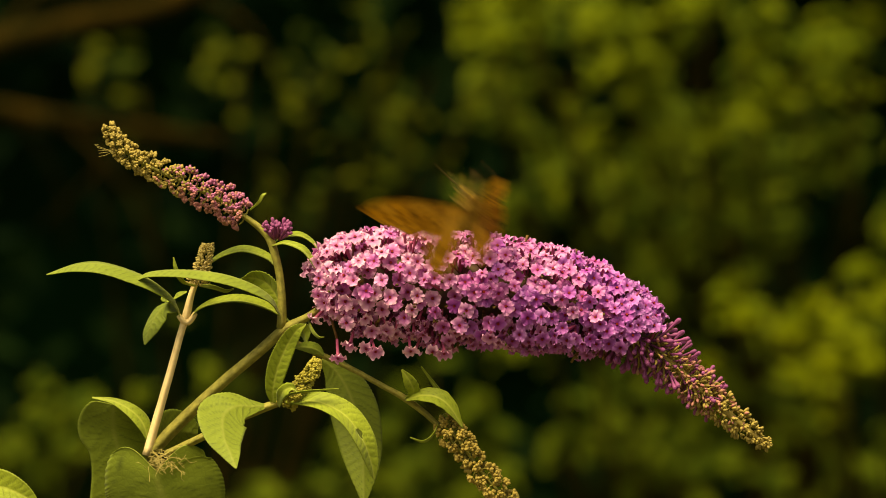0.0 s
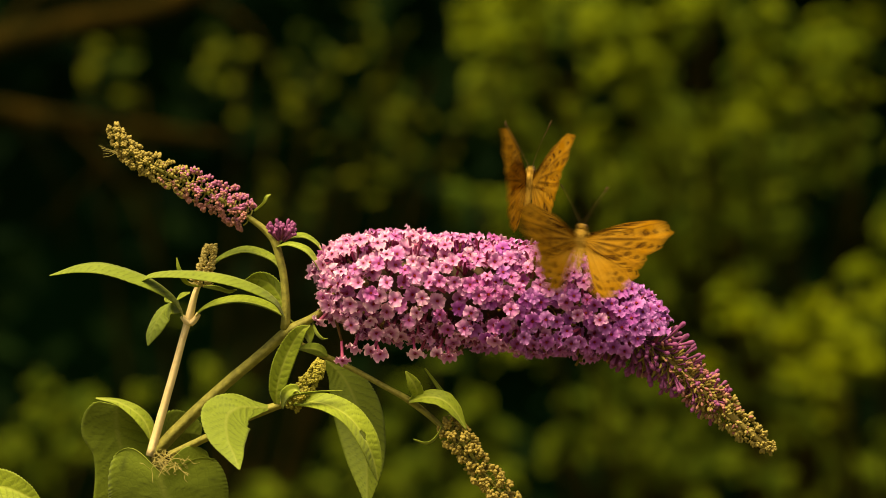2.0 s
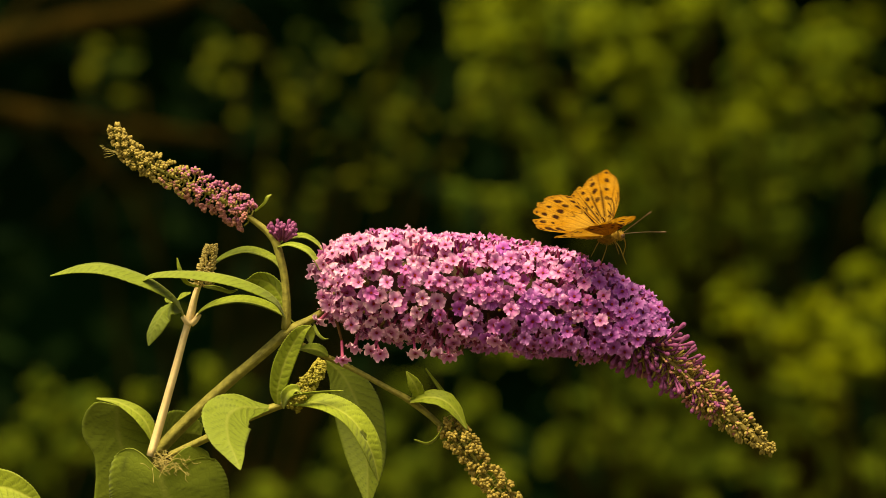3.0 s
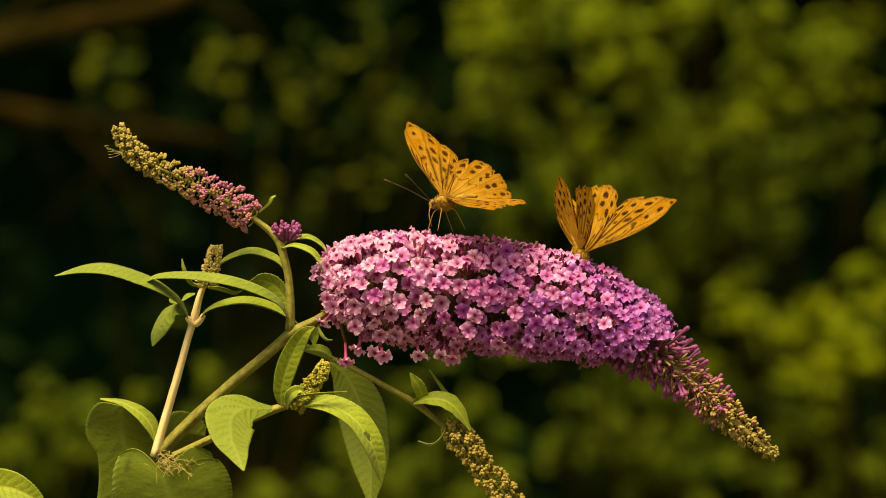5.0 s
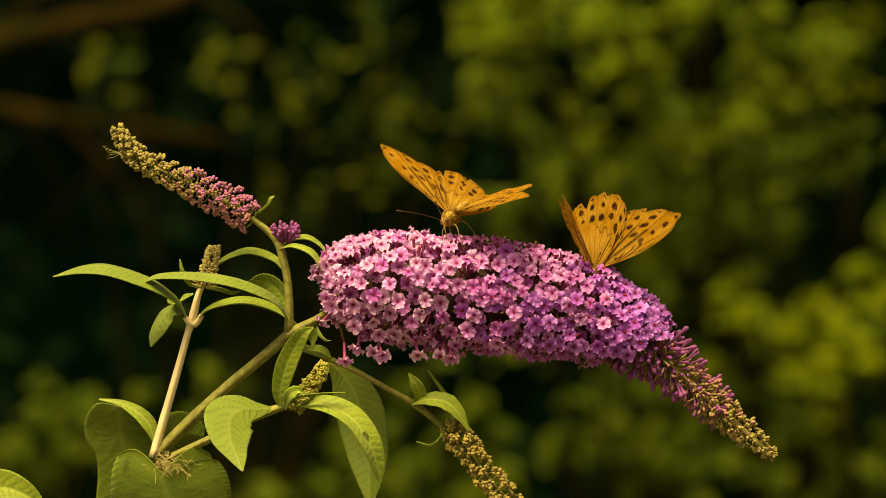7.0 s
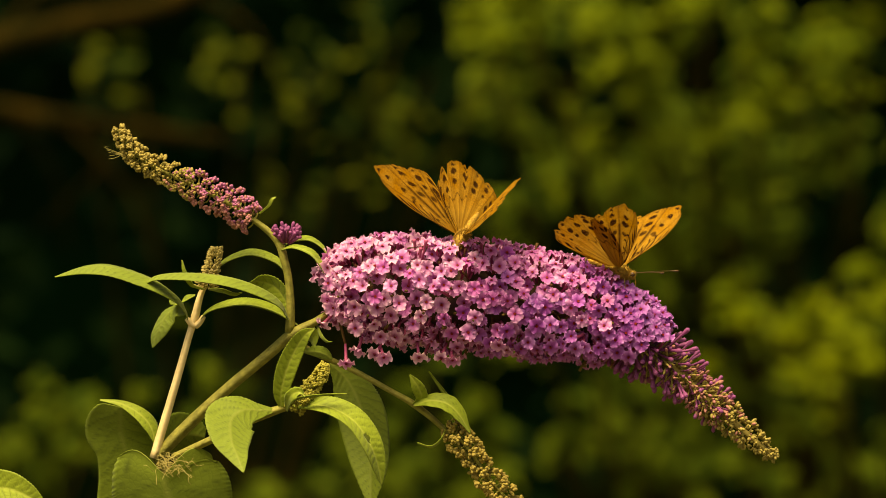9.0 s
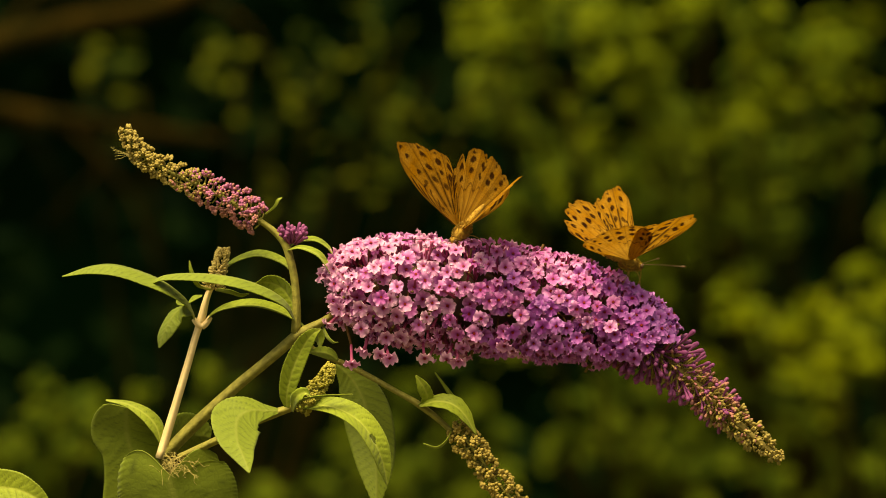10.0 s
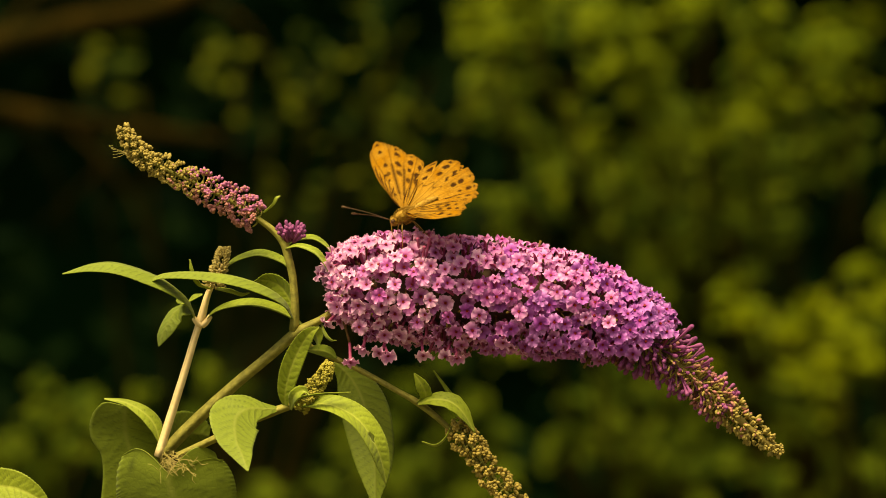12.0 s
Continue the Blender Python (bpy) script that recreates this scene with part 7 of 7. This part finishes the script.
    walk(left_wings["left", "hindwing"], [
        (0, pose(-0.0012, 0, 0.0011, 0, 12.0, 0)),
        (0.9, pose(-0.0012, 0, 0.0011, 0, 12.0, 0)),
        (0.98, pose(-0.0012, 0, 0.0011, 0, 12.0, 0)),
        (1, pose(-0.0012, 0, 0.0011, 0, 12.0, 0)),
        (1.02, pose(-0.0012, 0, 0.0011, 0, 12.0, 0)),
        (1.1, pose(-0.0012, 0, 0.0011, 0, 12.0, 0)),
        (1.4, pose(-0.0012, 0, 0.0011, 0, 65.0, 0)),
        (1.6, pose(-0.0012, 0, 0.0011, 0, 42.7, 0)),
        (1.7, pose(-0.0012, 0, 0.0011, 0, 11.0, 0)),
        (1.8, pose(-0.0012, 0, 0.0011, 0, 79.6, 0)),
        (1.9, pose(-0.0012, 0, 0.0011, 0, 60.3, 0)),
        (2, pose(-0.0012, 0, 0.0011, 0, 89.5, 0)),
        (2.1, pose(-0.0012, 0, 0.0011, 180.0, 87.2, 180.0)),
        (2.2, pose(-0.0012, 0, 0.0011, 0, 87.7, 0)),
        (2.3, pose(-0.0012, 0, 0.0011, 0, 65.0, 0)),
        (2.45, pose(-0.0012, 0, 0.0011, 0, 30.0, 0)),
        (3.1, pose(-0.0012, 0, 0.0011, 0, 30.0, 0)),
        (3.75, pose(-0.0012, 0, 0.0011, 0, 30.0, 0)),
        (4.4, pose(-0.0012, 0, 0.0011, 0, 30.0, 0)),
        (4.6, pose(-0.0012, 0, 0.0011, 0, 65.0, 0)),
        (4.8, pose(-0.0012, 0, 0.0011, 0, 47.0, 0)),
        (4.9, pose(-0.0012, 0, 0.0011, 0, 68.8, 0)),
        (4.97, pose(-0.0012, 0, 0.0011, -0.6, -12.2, 2.9)),
        (5, pose(-0.0012, 0, 0.0011, -0.6, -12.2, 2.9)),
        (5.03, pose(-0.0012, 0, 0.0011, -0.6, -12.2, 2.7)),
        (5.1, pose(-0.0012, 0, 0.0011, -1.3, -7.2, 10.1)),
        (5.2, pose(-0.0012, 0, 0.0011, 0.1, 0.8, 10.0)),
        (5.3, pose(-0.0012, 0, 0.0011, -1.0, -5.6, 10.0)),
        (5.4, pose(-0.0012, 0, 0.0011, -1.2, -6.6, 10.1)),
        (5.5, pose(-0.0012, 0, 0.0011, -0.4, -2.3, 10.0)),
        (5.6, pose(-0.0012, 0, 0.0011, 0.6, 3.3, 10.0)),
        (5.7, pose(-0.0012, 0, 0.0011, -0.0, -0.1, 10.0)),
        (5.8, pose(-0.0012, 0, 0.0011, -1.0, -5.7, 10.1)),
        (5.9, pose(-0.0012, 0, 0.0011, -1.3, -7.5, 10.1)),
        (6, pose(-0.0012, 0, 0.0011, -0.3, -1.6, 10.0)),
        (6.1, pose(-0.0012, 0, 0.0011, 0.2, 1.3, 10.0)),
        (6.2, pose(-0.0012, 0, 0.0011, 0.3, 1.7, 10.0)),
        (6.3, pose(-0.0012, 0, 0.0011, -0.6, -3.4, 10.0)),
        (6.4, pose(-0.0012, 0, 0.0011, -0.5, -3.0, 10.0)),
        (6.5, pose(-0.0012, 0, 0.0011, 0.0, 0.0, 10.0)),
        (6.6, pose(-0.0012, 0, 0.0011, 0.7, 4.1, 10.0)),
        (6.7, pose(-0.0012, 0, 0.0011, 0.9, 4.8, 10.0)),
        (6.8, pose(-0.0012, 0, 0.0011, 0.2, 1.2, 10.0)),
        (6.9, pose(-0.0012, 0, 0.0011, -0.1, -0.7, 10.0)),
        (7, pose(-0.0012, 0, 0.0011, 0.1, 0.8, 10.0)),
        (7.1, pose(-0.0012, 0, 0.0011, -0.3, -1.7, 10.0)),
        (7.2, pose(-0.0012, 0, 0.0011, 0.7, 4.2, 10.0)),
        (8.8, pose(-0.0012, 0, 0.0011, -0.9, 10.5, -5.1)),
        (8.9, pose(-0.0012, 0, 0.0011, -2.5, 25.0, -5.9)),
        (9, pose(-0.0012, 0, 0.0011, -3.2, 31.2, -6.2)),
        (9.1, pose(-0.0012, 0, 0.0011, -3.1, 36.9, -5.1)),
        (9.2, pose(-0.0012, 0, 0.0011, -2.8, 39.5, -4.4)),
        (9.3, pose(-0.0012, 0, 0.0011, -2.6, 40.7, -3.9)),
        (9.4, pose(-0.0012, 0, 0.0011, -2.2, 41.8, -3.3)),
        (9.5, pose(-0.0012, 0, 0.0011, -0.9, 41.0, -1.4)),
        (9.7, pose(-0.0012, 0, 0.0011, -0.4, 38.3, -0.6)),
        (9.9, pose(-0.0012, 0, 0.0011, 0.3, 37.7, 0.5)),
        (9.97, pose(-0.0012, 0, 0.0011, 0.6, 34.2, 1.0)),
        (10, pose(-0.0012, 0, 0.0011, 0.7, 34.4, 1.2)),
        (10.03, pose(-0.0012, 0, 0.0011, 0.7, 34.7, 1.3)),
        (10.1, pose(-0.0012, 0, 0.0011, -0.1, -1.5, 3.1)),
        (10.2, pose(-0.0012, 0, 0.0011, -0.3, -7.6, 2.2)),
        (10.3, pose(-0.0012, 0, 0.0011, -0.1, -6.3, 1.2)),
        (10.4, pose(-0.0012, 0, 0.0011, 0.1, 2.2, 2.0)),
        (10.5, pose(-0.0012, 0, 0.0011, 0.3, 6.7, 2.4)),
        (10.6, pose(-0.0012, 0, 0.0011, -0.0, -0.3, 3.4)),
        (10.7, pose(-0.0012, 0, 0.0011, -0.1, -2.0, 2.4)),
        (10.8, pose(-0.0012, 0, 0.0011, -0.1, -2.1, 2.2)),
        (10.9, pose(-0.0012, 0, 0.0011, -0.0, -0.6, 4.3)),
        (11, pose(-0.0012, 0, 0.0011, 0.0, 0.6, 3.4)),
        (11.1, pose(-0.0012, 0, 0.0011, -0.0, -0.6, 1.6)),
        (11.2, pose(-0.0012, 0, 0.0011, -1.4, 14.9, -5.4)),
        (11.3, pose(-0.0012, 0, 0.0011, 0.2, 3.1, 4.6)),
        (11.4, pose(-0.0012, 0, 0.0011, 0.2, 2.6, 5.0)),
        (11.5, pose(-0.0012, 0, 0.0011, 0.1, 1.4, 5.5)),
        (11.6, pose(-0.0012, 0, 0.0011, -0.0, -0.2, 5.3)),
        (11.7, pose(-0.0012, 0, 0.0011, -0.2, -2.7, 4.8)),
        (11.8, pose(-0.0012, 0, 0.0011, -0.3, -3.2, 5.1)),
        (11.9, pose(-0.0012, 0, 0.0011, -0.1, -1.0, 5.4)),
        (12, pose(-0.0012, 0, 0.0011, -0.0, -0.4, 5.5)),
    ])
    walk(left_wings["right", "forewing"], [
        (0, pose(0.0012, 0, 0.0015, 5.2, -10.8, -26.0)),
        (0.9, pose(0.0012, 0, 0.0015, 5.2, -10.8, -26.0)),
        (0.98, pose(0.0012, 0, 0.0015, 5.2, -10.8, -26.0)),
        (1, pose(0.0012, 0, 0.0015, 5.2, -10.8, -26.0)),
        (1.02, pose(0.0012, 0, 0.0015, 5.2, -10.8, -26.0)),
        (1.1, pose(0.0012, 0, 0.0015, 5.2, -10.8, -26.0)),
        (1.4, pose(0.0012, 0, 0.0015, 42.8, -54.9, -48.5)),
        (1.6, pose(0.0012, 0, 0.0015, -15.8, 29.6, -29.7)),
        (1.7, pose(0.0012, 0, 0.0015, 2.8, -9.2, -17.1)),
        (1.8, pose(0.0012, 0, 0.0015, 43.0, -56.1, -48.3)),
        (1.9, pose(0.0012, 0, 0.0015, 14.1, -39.2, -21.6)),
        (2, pose(0.0012, 0, 0.0015, 32.4, -47.6, -40.7)),
        (2.1, pose(0.0012, 0, 0.0015, 60.9, -48.6, -67.3)),
        (2.2, pose(0.0012, 0, 0.0015, 48.5, -52.4, -54.9)),
        (2.3, pose(0.0012, 0, 0.0015, 42.8, -54.9, -48.5)),
        (2.45, pose(0.0012, 0, 0.0015, 14.0, -26.8, -28.9)),
        (3.1, pose(0.0012, 0, 0.0015, 14.9, -26.4, -30.9)),
        (3.75, pose(0.0012, 0, 0.0015, 15.7, -25.9, -32.8)),
        (4.4, pose(0.0012, 0, 0.0015, 16.6, -25.4, -34.7)),
        (4.6, pose(0.0012, 0, 0.0015, 47.8, -51.0, -54.9)),
        (4.8, pose(0.0012, 0, 0.0015, 30.1, -39.9, -42.1)),
        (4.9, pose(0.0012, 0, 0.0015, 47.3, -61.2, -51.0)),
        (4.97, pose(0.0012, 0, 0.0015, 31.1, -40.4, -43.0)),
        (5, pose(0.0012, 0, 0.0015, 31.1, -40.4, -43.0)),
        (5.03, pose(0.0012, 0, 0.0015, 31.1, -40.3, -43.0)),
        (5.1, pose(0.0012, 0, 0.0015, 45.9, -17.4, -73.8)),
        (5.2, pose(0.0012, 0, 0.0015, 48.8, -16.2, -76.3)),
        (5.3, pose(0.0012, 0, 0.0015, 39.0, -18.7, -68.4)),
        (5.4, pose(0.0012, 0, 0.0015, 32.1, -18.8, -62.8)),
        (5.5, pose(0.0012, 0, 0.0015, 38.8, -19.6, -67.3)),
        (5.6, pose(0.0012, 0, 0.0015, 42.6, -21.1, -68.6)),
        (5.7, pose(0.0012, 0, 0.0015, 38.7, -23.6, -63.5)),
        (5.8, pose(0.0012, 0, 0.0015, 27.9, -24.7, -51.7)),
        (5.9, pose(0.0012, 0, 0.0015, 26.4, -25.0, -49.6)),
        (6, pose(0.0012, 0, 0.0015, 30.8, -28.9, -50.9)),
        (6.1, pose(0.0012, 0, 0.0015, 38.5, -32.9, -55.7)),
        (6.2, pose(0.0012, 0, 0.0015, 37.4, -31.3, -55.8)),
        (6.3, pose(0.0012, 0, 0.0015, 32.2, -29.1, -52.4)),
        (6.4, pose(0.0012, 0, 0.0015, 31.7, -31.5, -49.7)),
        (6.5, pose(0.0012, 0, 0.0015, 39.0, -32.5, -56.4)),
        (6.6, pose(0.0012, 0, 0.0015, 42.7, -31.6, -60.4)),
        (6.7, pose(0.0012, 0, 0.0015, 42.6, -32.1, -60.0)),
        (6.8, pose(0.0012, 0, 0.0015, 29.6, -32.2, -46.8)),
        (6.9, pose(0.0012, 0, 0.0015, 30.6, -31.7, -48.4)),
        (7, pose(0.0012, 0, 0.0015, 37.6, -31.4, -55.9)),
        (7.1, pose(0.0012, 0, 0.0015, 37.0, -36.8, -51.5)),
        (7.2, pose(0.0012, 0, 0.0015, 28.0, -38.0, -40.9)),
        (8.8, pose(0.0012, 0, 0.0015, 43.7, -39.3, -56.5)),
        (8.9, pose(0.0012, 0, 0.0015, 52.2, -62.0, -55.6)),
        (9, pose(0.0012, 0, 0.0015, 32.9, -57.1, -37.6)),
        (9.1, pose(0.0012, 0, 0.0015, 37.2, -58.2, -41.8)),
        (9.2, pose(0.0012, 0, 0.0015, 39.2, -58.7, -43.7)),
        (9.3, pose(0.0012, 0, 0.0015, 37.5, -58.9, -41.8)),
        (9.4, pose(0.0012, 0, 0.0015, 38.5, -58.6, -43.0)),
        (9.5, pose(0.0012, 0, 0.0015, 49.9, -60.3, -53.9)),
        (9.7, pose(0.0012, 0, 0.0015, 83.3, -64.3, -84.0)),
        (9.9, pose(0.0012, 0, 0.0015, 80.7, -64.7, -81.5)),
        (9.97, pose(0.0012, 0, 0.0015, 58.5, -59.8, -62.1)),
        (10, pose(0.0012, 0, 0.0015, 58.3, -59.5, -61.9)),
        (10.03, pose(0.0012, 0, 0.0015, 58.0, -59.2, -61.8)),
        (10.1, pose(0.0012, 0, 0.0015, 34.6, -37.7, -48.5)),
        (10.2, pose(0.0012, 0, 0.0015, 27.5, -31.2, -45.1)),
        (10.3, pose(0.0012, 0, 0.0015, 18.6, -26.0, -37.6)),
        (10.4, pose(0.0012, 0, 0.0015, 19.3, -27.8, -36.9)),
        (10.5, pose(0.0012, 0, 0.0015, 26.0, -31.8, -42.7)),
        (10.6, pose(0.0012, 0, 0.0015, 29.6, -33.4, -45.9)),
        (10.7, pose(0.0012, 0, 0.0015, 24.7, -32.6, -40.5)),
        (10.8, pose(0.0012, 0, 0.0015, 20.1, -29.6, -36.6)),
        (10.9, pose(0.0012, 0, 0.0015, 12.7, -20.9, -32.3)),
        (11, pose(0.0012, 0, 0.0015, 12.1, -21.4, -30.4)),
        (11.1, pose(0.0012, 0, 0.0015, 17.6, -27.6, -34.3)),
        (11.2, pose(0.0012, 0, 0.0015, 28.1, -34.3, -43.5)),
        (11.3, pose(0.0012, 0, 0.0015, 21.1, -29.2, -38.3)),
        (11.4, pose(0.0012, 0, 0.0015, 18.2, -26.0, -36.8)),
        (11.5, pose(0.0012, 0, 0.0015, 22.0, -27.8, -40.9)),
        (11.6, pose(0.0012, 0, 0.0015, 21.3, -27.3, -40.4)),
        (11.7, pose(0.0012, 0, 0.0015, 16.7, -23.6, -36.9)),
        (11.8, pose(0.0012, 0, 0.0015, 17.0, -23.1, -38.0)),
        (11.9, pose(0.0012, 0, 0.0015, 20.6, -27.2, -39.4)),
        (12, pose(0.0012, 0, 0.0015, 18.3, -24.1, -39.1)),
    ])
    walk(left_wings["right", "hindwing"], [
        (0, pose(0.0012, 0, 0.0011, 0, -12.0, 0)),
        (0.9, pose(0.0012, 0, 0.0011, 0, -12.0, 0)),
        (0.98, pose(0.0012, 0, 0.0011, 0, -12.0, 0)),
        (1, pose(0.0012, 0, 0.0011, 0, -12.0, 0)),
        (1.02, pose(0.0012, 0, 0.0011, 0, -12.0, 0)),
        (1.1, pose(0.0012, 0, 0.0011, 0, -12.0, 0)),
        (1.4, pose(0.0012, 0, 0.0011, 0, -65.0, 0)),
        (1.6, pose(0.0012, 0, 0.0011, 0, 33.2, 0)),
        (1.7, pose(0.0012, 0, 0.0011, 0, -9.7, 0)),
        (1.8, pose(0.0012, 0, 0.0011, 0, -65.9, 0)),
        (1.9, pose(0.0012, 0, 0.0011, 0, -41.3, 0)),
        (2, pose(0.0012, 0, 0.0011, 0, -55.3, 0)),
        (2.1, pose(0.0012, 0, 0.0011, 0, -71.2, 0)),
        (2.2, pose(0.0012, 0, 0.0011, 0, -66.1, 0)),
        (2.3, pose(0.0012, 0, 0.0011, 0, -65.0, 0)),
        (2.45, pose(0.0012, 0, 0.0011, 0, -30.0, 0)),
        (3.1, pose(0.0012, 0, 0.0011, 0, -30.0, 0)),
        (3.75, pose(0.0012, 0, 0.0011, 0, -30.0, 0)),
        (4.4, pose(0.0012, 0, 0.0011, 0, -30.0, 0)),
        (4.6, pose(0.0012, 0, 0.0011, 0, -65.0, 0)),
        (4.8, pose(0.0012, 0, 0.0011, 0, -48.4, 0)),
        (4.9, pose(0.0012, 0, 0.0011, 0, -70.9, 0)),
        (4.97, pose(0.0012, 0, 0.0011, 30.2, -41.0, -41.6)),
        (5, pose(0.0012, 0, 0.0011, 30.2, -41.0, -41.6)),
        (5.03, pose(0.0012, 0, 0.0011, 30.2, -40.9, -41.6)),
        (5.1, pose(0.0012, 0, 0.0011, 43.5, -23.7, -67.0)),
        (5.2, pose(0.0012, 0, 0.0011, 46.6, -22.9, -69.8)),
        (5.3, pose(0.0012, 0, 0.0011, 35.5, -25.2, -59.1)),
        (5.4, pose(0.0012, 0, 0.0011, 27.3, -25.5, -50.2)),
        (5.5, pose(0.0012, 0, 0.0011, 34.3, -27.2, -56.2)),
        (5.6, pose(0.0012, 0, 0.0011, 38.4, -28.8, -58.7)),
        (5.7, pose(0.0012, 0, 0.0011, 34.0, -30.4, -53.2)),
        (5.8, pose(0.0012, 0, 0.0011, 23.1, -29.1, -41.2)),
        (5.9, pose(0.0012, 0, 0.0011, 21.5, -29.3, -38.8)),
        (6, pose(0.0012, 0, 0.0011, 24.3, -34.4, -38.6)),
        (6.1, pose(0.0012, 0, 0.0011, 34.3, -37.2, -48.4)),
        (6.2, pose(0.0012, 0, 0.0011, 32.9, -36.0, -47.8)),
        (6.3, pose(0.0012, 0, 0.0011, 25.5, -35.0, -39.7)),
        (6.4, pose(0.0012, 0, 0.0011, 28.4, -34.4, -43.8)),
        (6.5, pose(0.0012, 0, 0.0011, 36.1, -35.8, -51.2)),
        (6.6, pose(0.0012, 0, 0.0011, 39.0, -36.3, -53.8)),
        (6.7, pose(0.0012, 0, 0.0011, 40.4, -35.1, -55.9)),
        (6.8, pose(0.0012, 0, 0.0011, 26.0, -35.0, -40.4)),
        (6.9, pose(0.0012, 0, 0.0011, 27.6, -34.3, -42.9)),
        (7, pose(0.0012, 0, 0.0011, 33.6, -35.7, -48.7)),
        (7.1, pose(0.0012, 0, 0.0011, 35.1, -38.6, -48.5)),
        (7.2, pose(0.0012, 0, 0.0011, 28.7, -37.6, -41.9)),
        (8.8, pose(0.0012, 0, 0.0011, 40.2, -42.9, -51.2)),
        (8.9, pose(0.0012, 0, 0.0011, 58.6, -56.5, -63.0)),
        (9, pose(0.0012, 0, 0.0011, 41.3, -52.7, -47.8)),
        (9.1, pose(0.0012, 0, 0.0011, 46.2, -52.6, -52.7)),
        (9.2, pose(0.0012, 0, 0.0011, 48.2, -52.9, -54.5)),
        (9.3, pose(0.0012, 0, 0.0011, 47.9, -52.3, -54.4)),
        (9.4, pose(0.0012, 0, 0.0011, 48.1, -52.4, -54.6)),
        (9.5, pose(0.0012, 0, 0.0011, 57.9, -53.1, -63.3)),
        (9.7, pose(0.0012, 0, 0.0011, 84.7, -56.8, -85.6)),
        (9.9, pose(0.0012, 0, 0.0011, 82.5, -57.9, -83.7)),
        (9.97, pose(0.0012, 0, 0.0011, 62.0, -56.0, -66.2)),
        (10, pose(0.0012, 0, 0.0011, 61.5, -56.0, -65.8)),
        (10.03, pose(0.0012, 0, 0.0011, 61.0, -56.0, -65.3)),
        (10.1, pose(0.0012, 0, 0.0011, 32.8, -39.2, -45.6)),
        (10.2, pose(0.0012, 0, 0.0011, 24.3, -33.6, -39.2)),
        (10.3, pose(0.0012, 0, 0.0011, 17.0, -27.0, -33.9)),
        (10.4, pose(0.0012, 0, 0.0011, 18.7, -28.2, -35.7)),
        (10.5, pose(0.0012, 0, 0.0011, 23.4, -33.6, -38.1)),
        (10.6, pose(0.0012, 0, 0.0011, 26.7, -35.7, -40.8)),
        (10.7, pose(0.0012, 0, 0.0011, 22.5, -34.1, -36.4)),
        (10.8, pose(0.0012, 0, 0.0011, 18.7, -30.5, -33.7)),
        (10.9, pose(0.0012, 0, 0.0011, 13.1, -20.7, -33.4)),
        (11, pose(0.0012, 0, 0.0011, 13.2, -20.8, -33.5)),
        (11.1, pose(0.0012, 0, 0.0011, 16.4, -28.3, -31.9)),
        (11.2, pose(0.0012, 0, 0.0011, 32.3, -30.4, -51.3)),
        (11.3, pose(0.0012, 0, 0.0011, 21.8, -28.7, -39.8)),
        (11.4, pose(0.0012, 0, 0.0011, 18.9, -25.5, -38.5)),
        (11.5, pose(0.0012, 0, 0.0011, 22.3, -27.6, -41.5)),
        (11.6, pose(0.0012, 0, 0.0011, 21.4, -27.2, -40.7)),
        (11.7, pose(0.0012, 0, 0.0011, 17.1, -23.3, -37.9)),
        (11.8, pose(0.0012, 0, 0.0011, 17.1, -23.1, -38.1)),
        (11.9, pose(0.0012, 0, 0.0011, 21.0, -26.9, -40.4)),
        (12, pose(0.0012, 0, 0.0011, 18.6, -23.9, -39.7)),
    ])


motions()
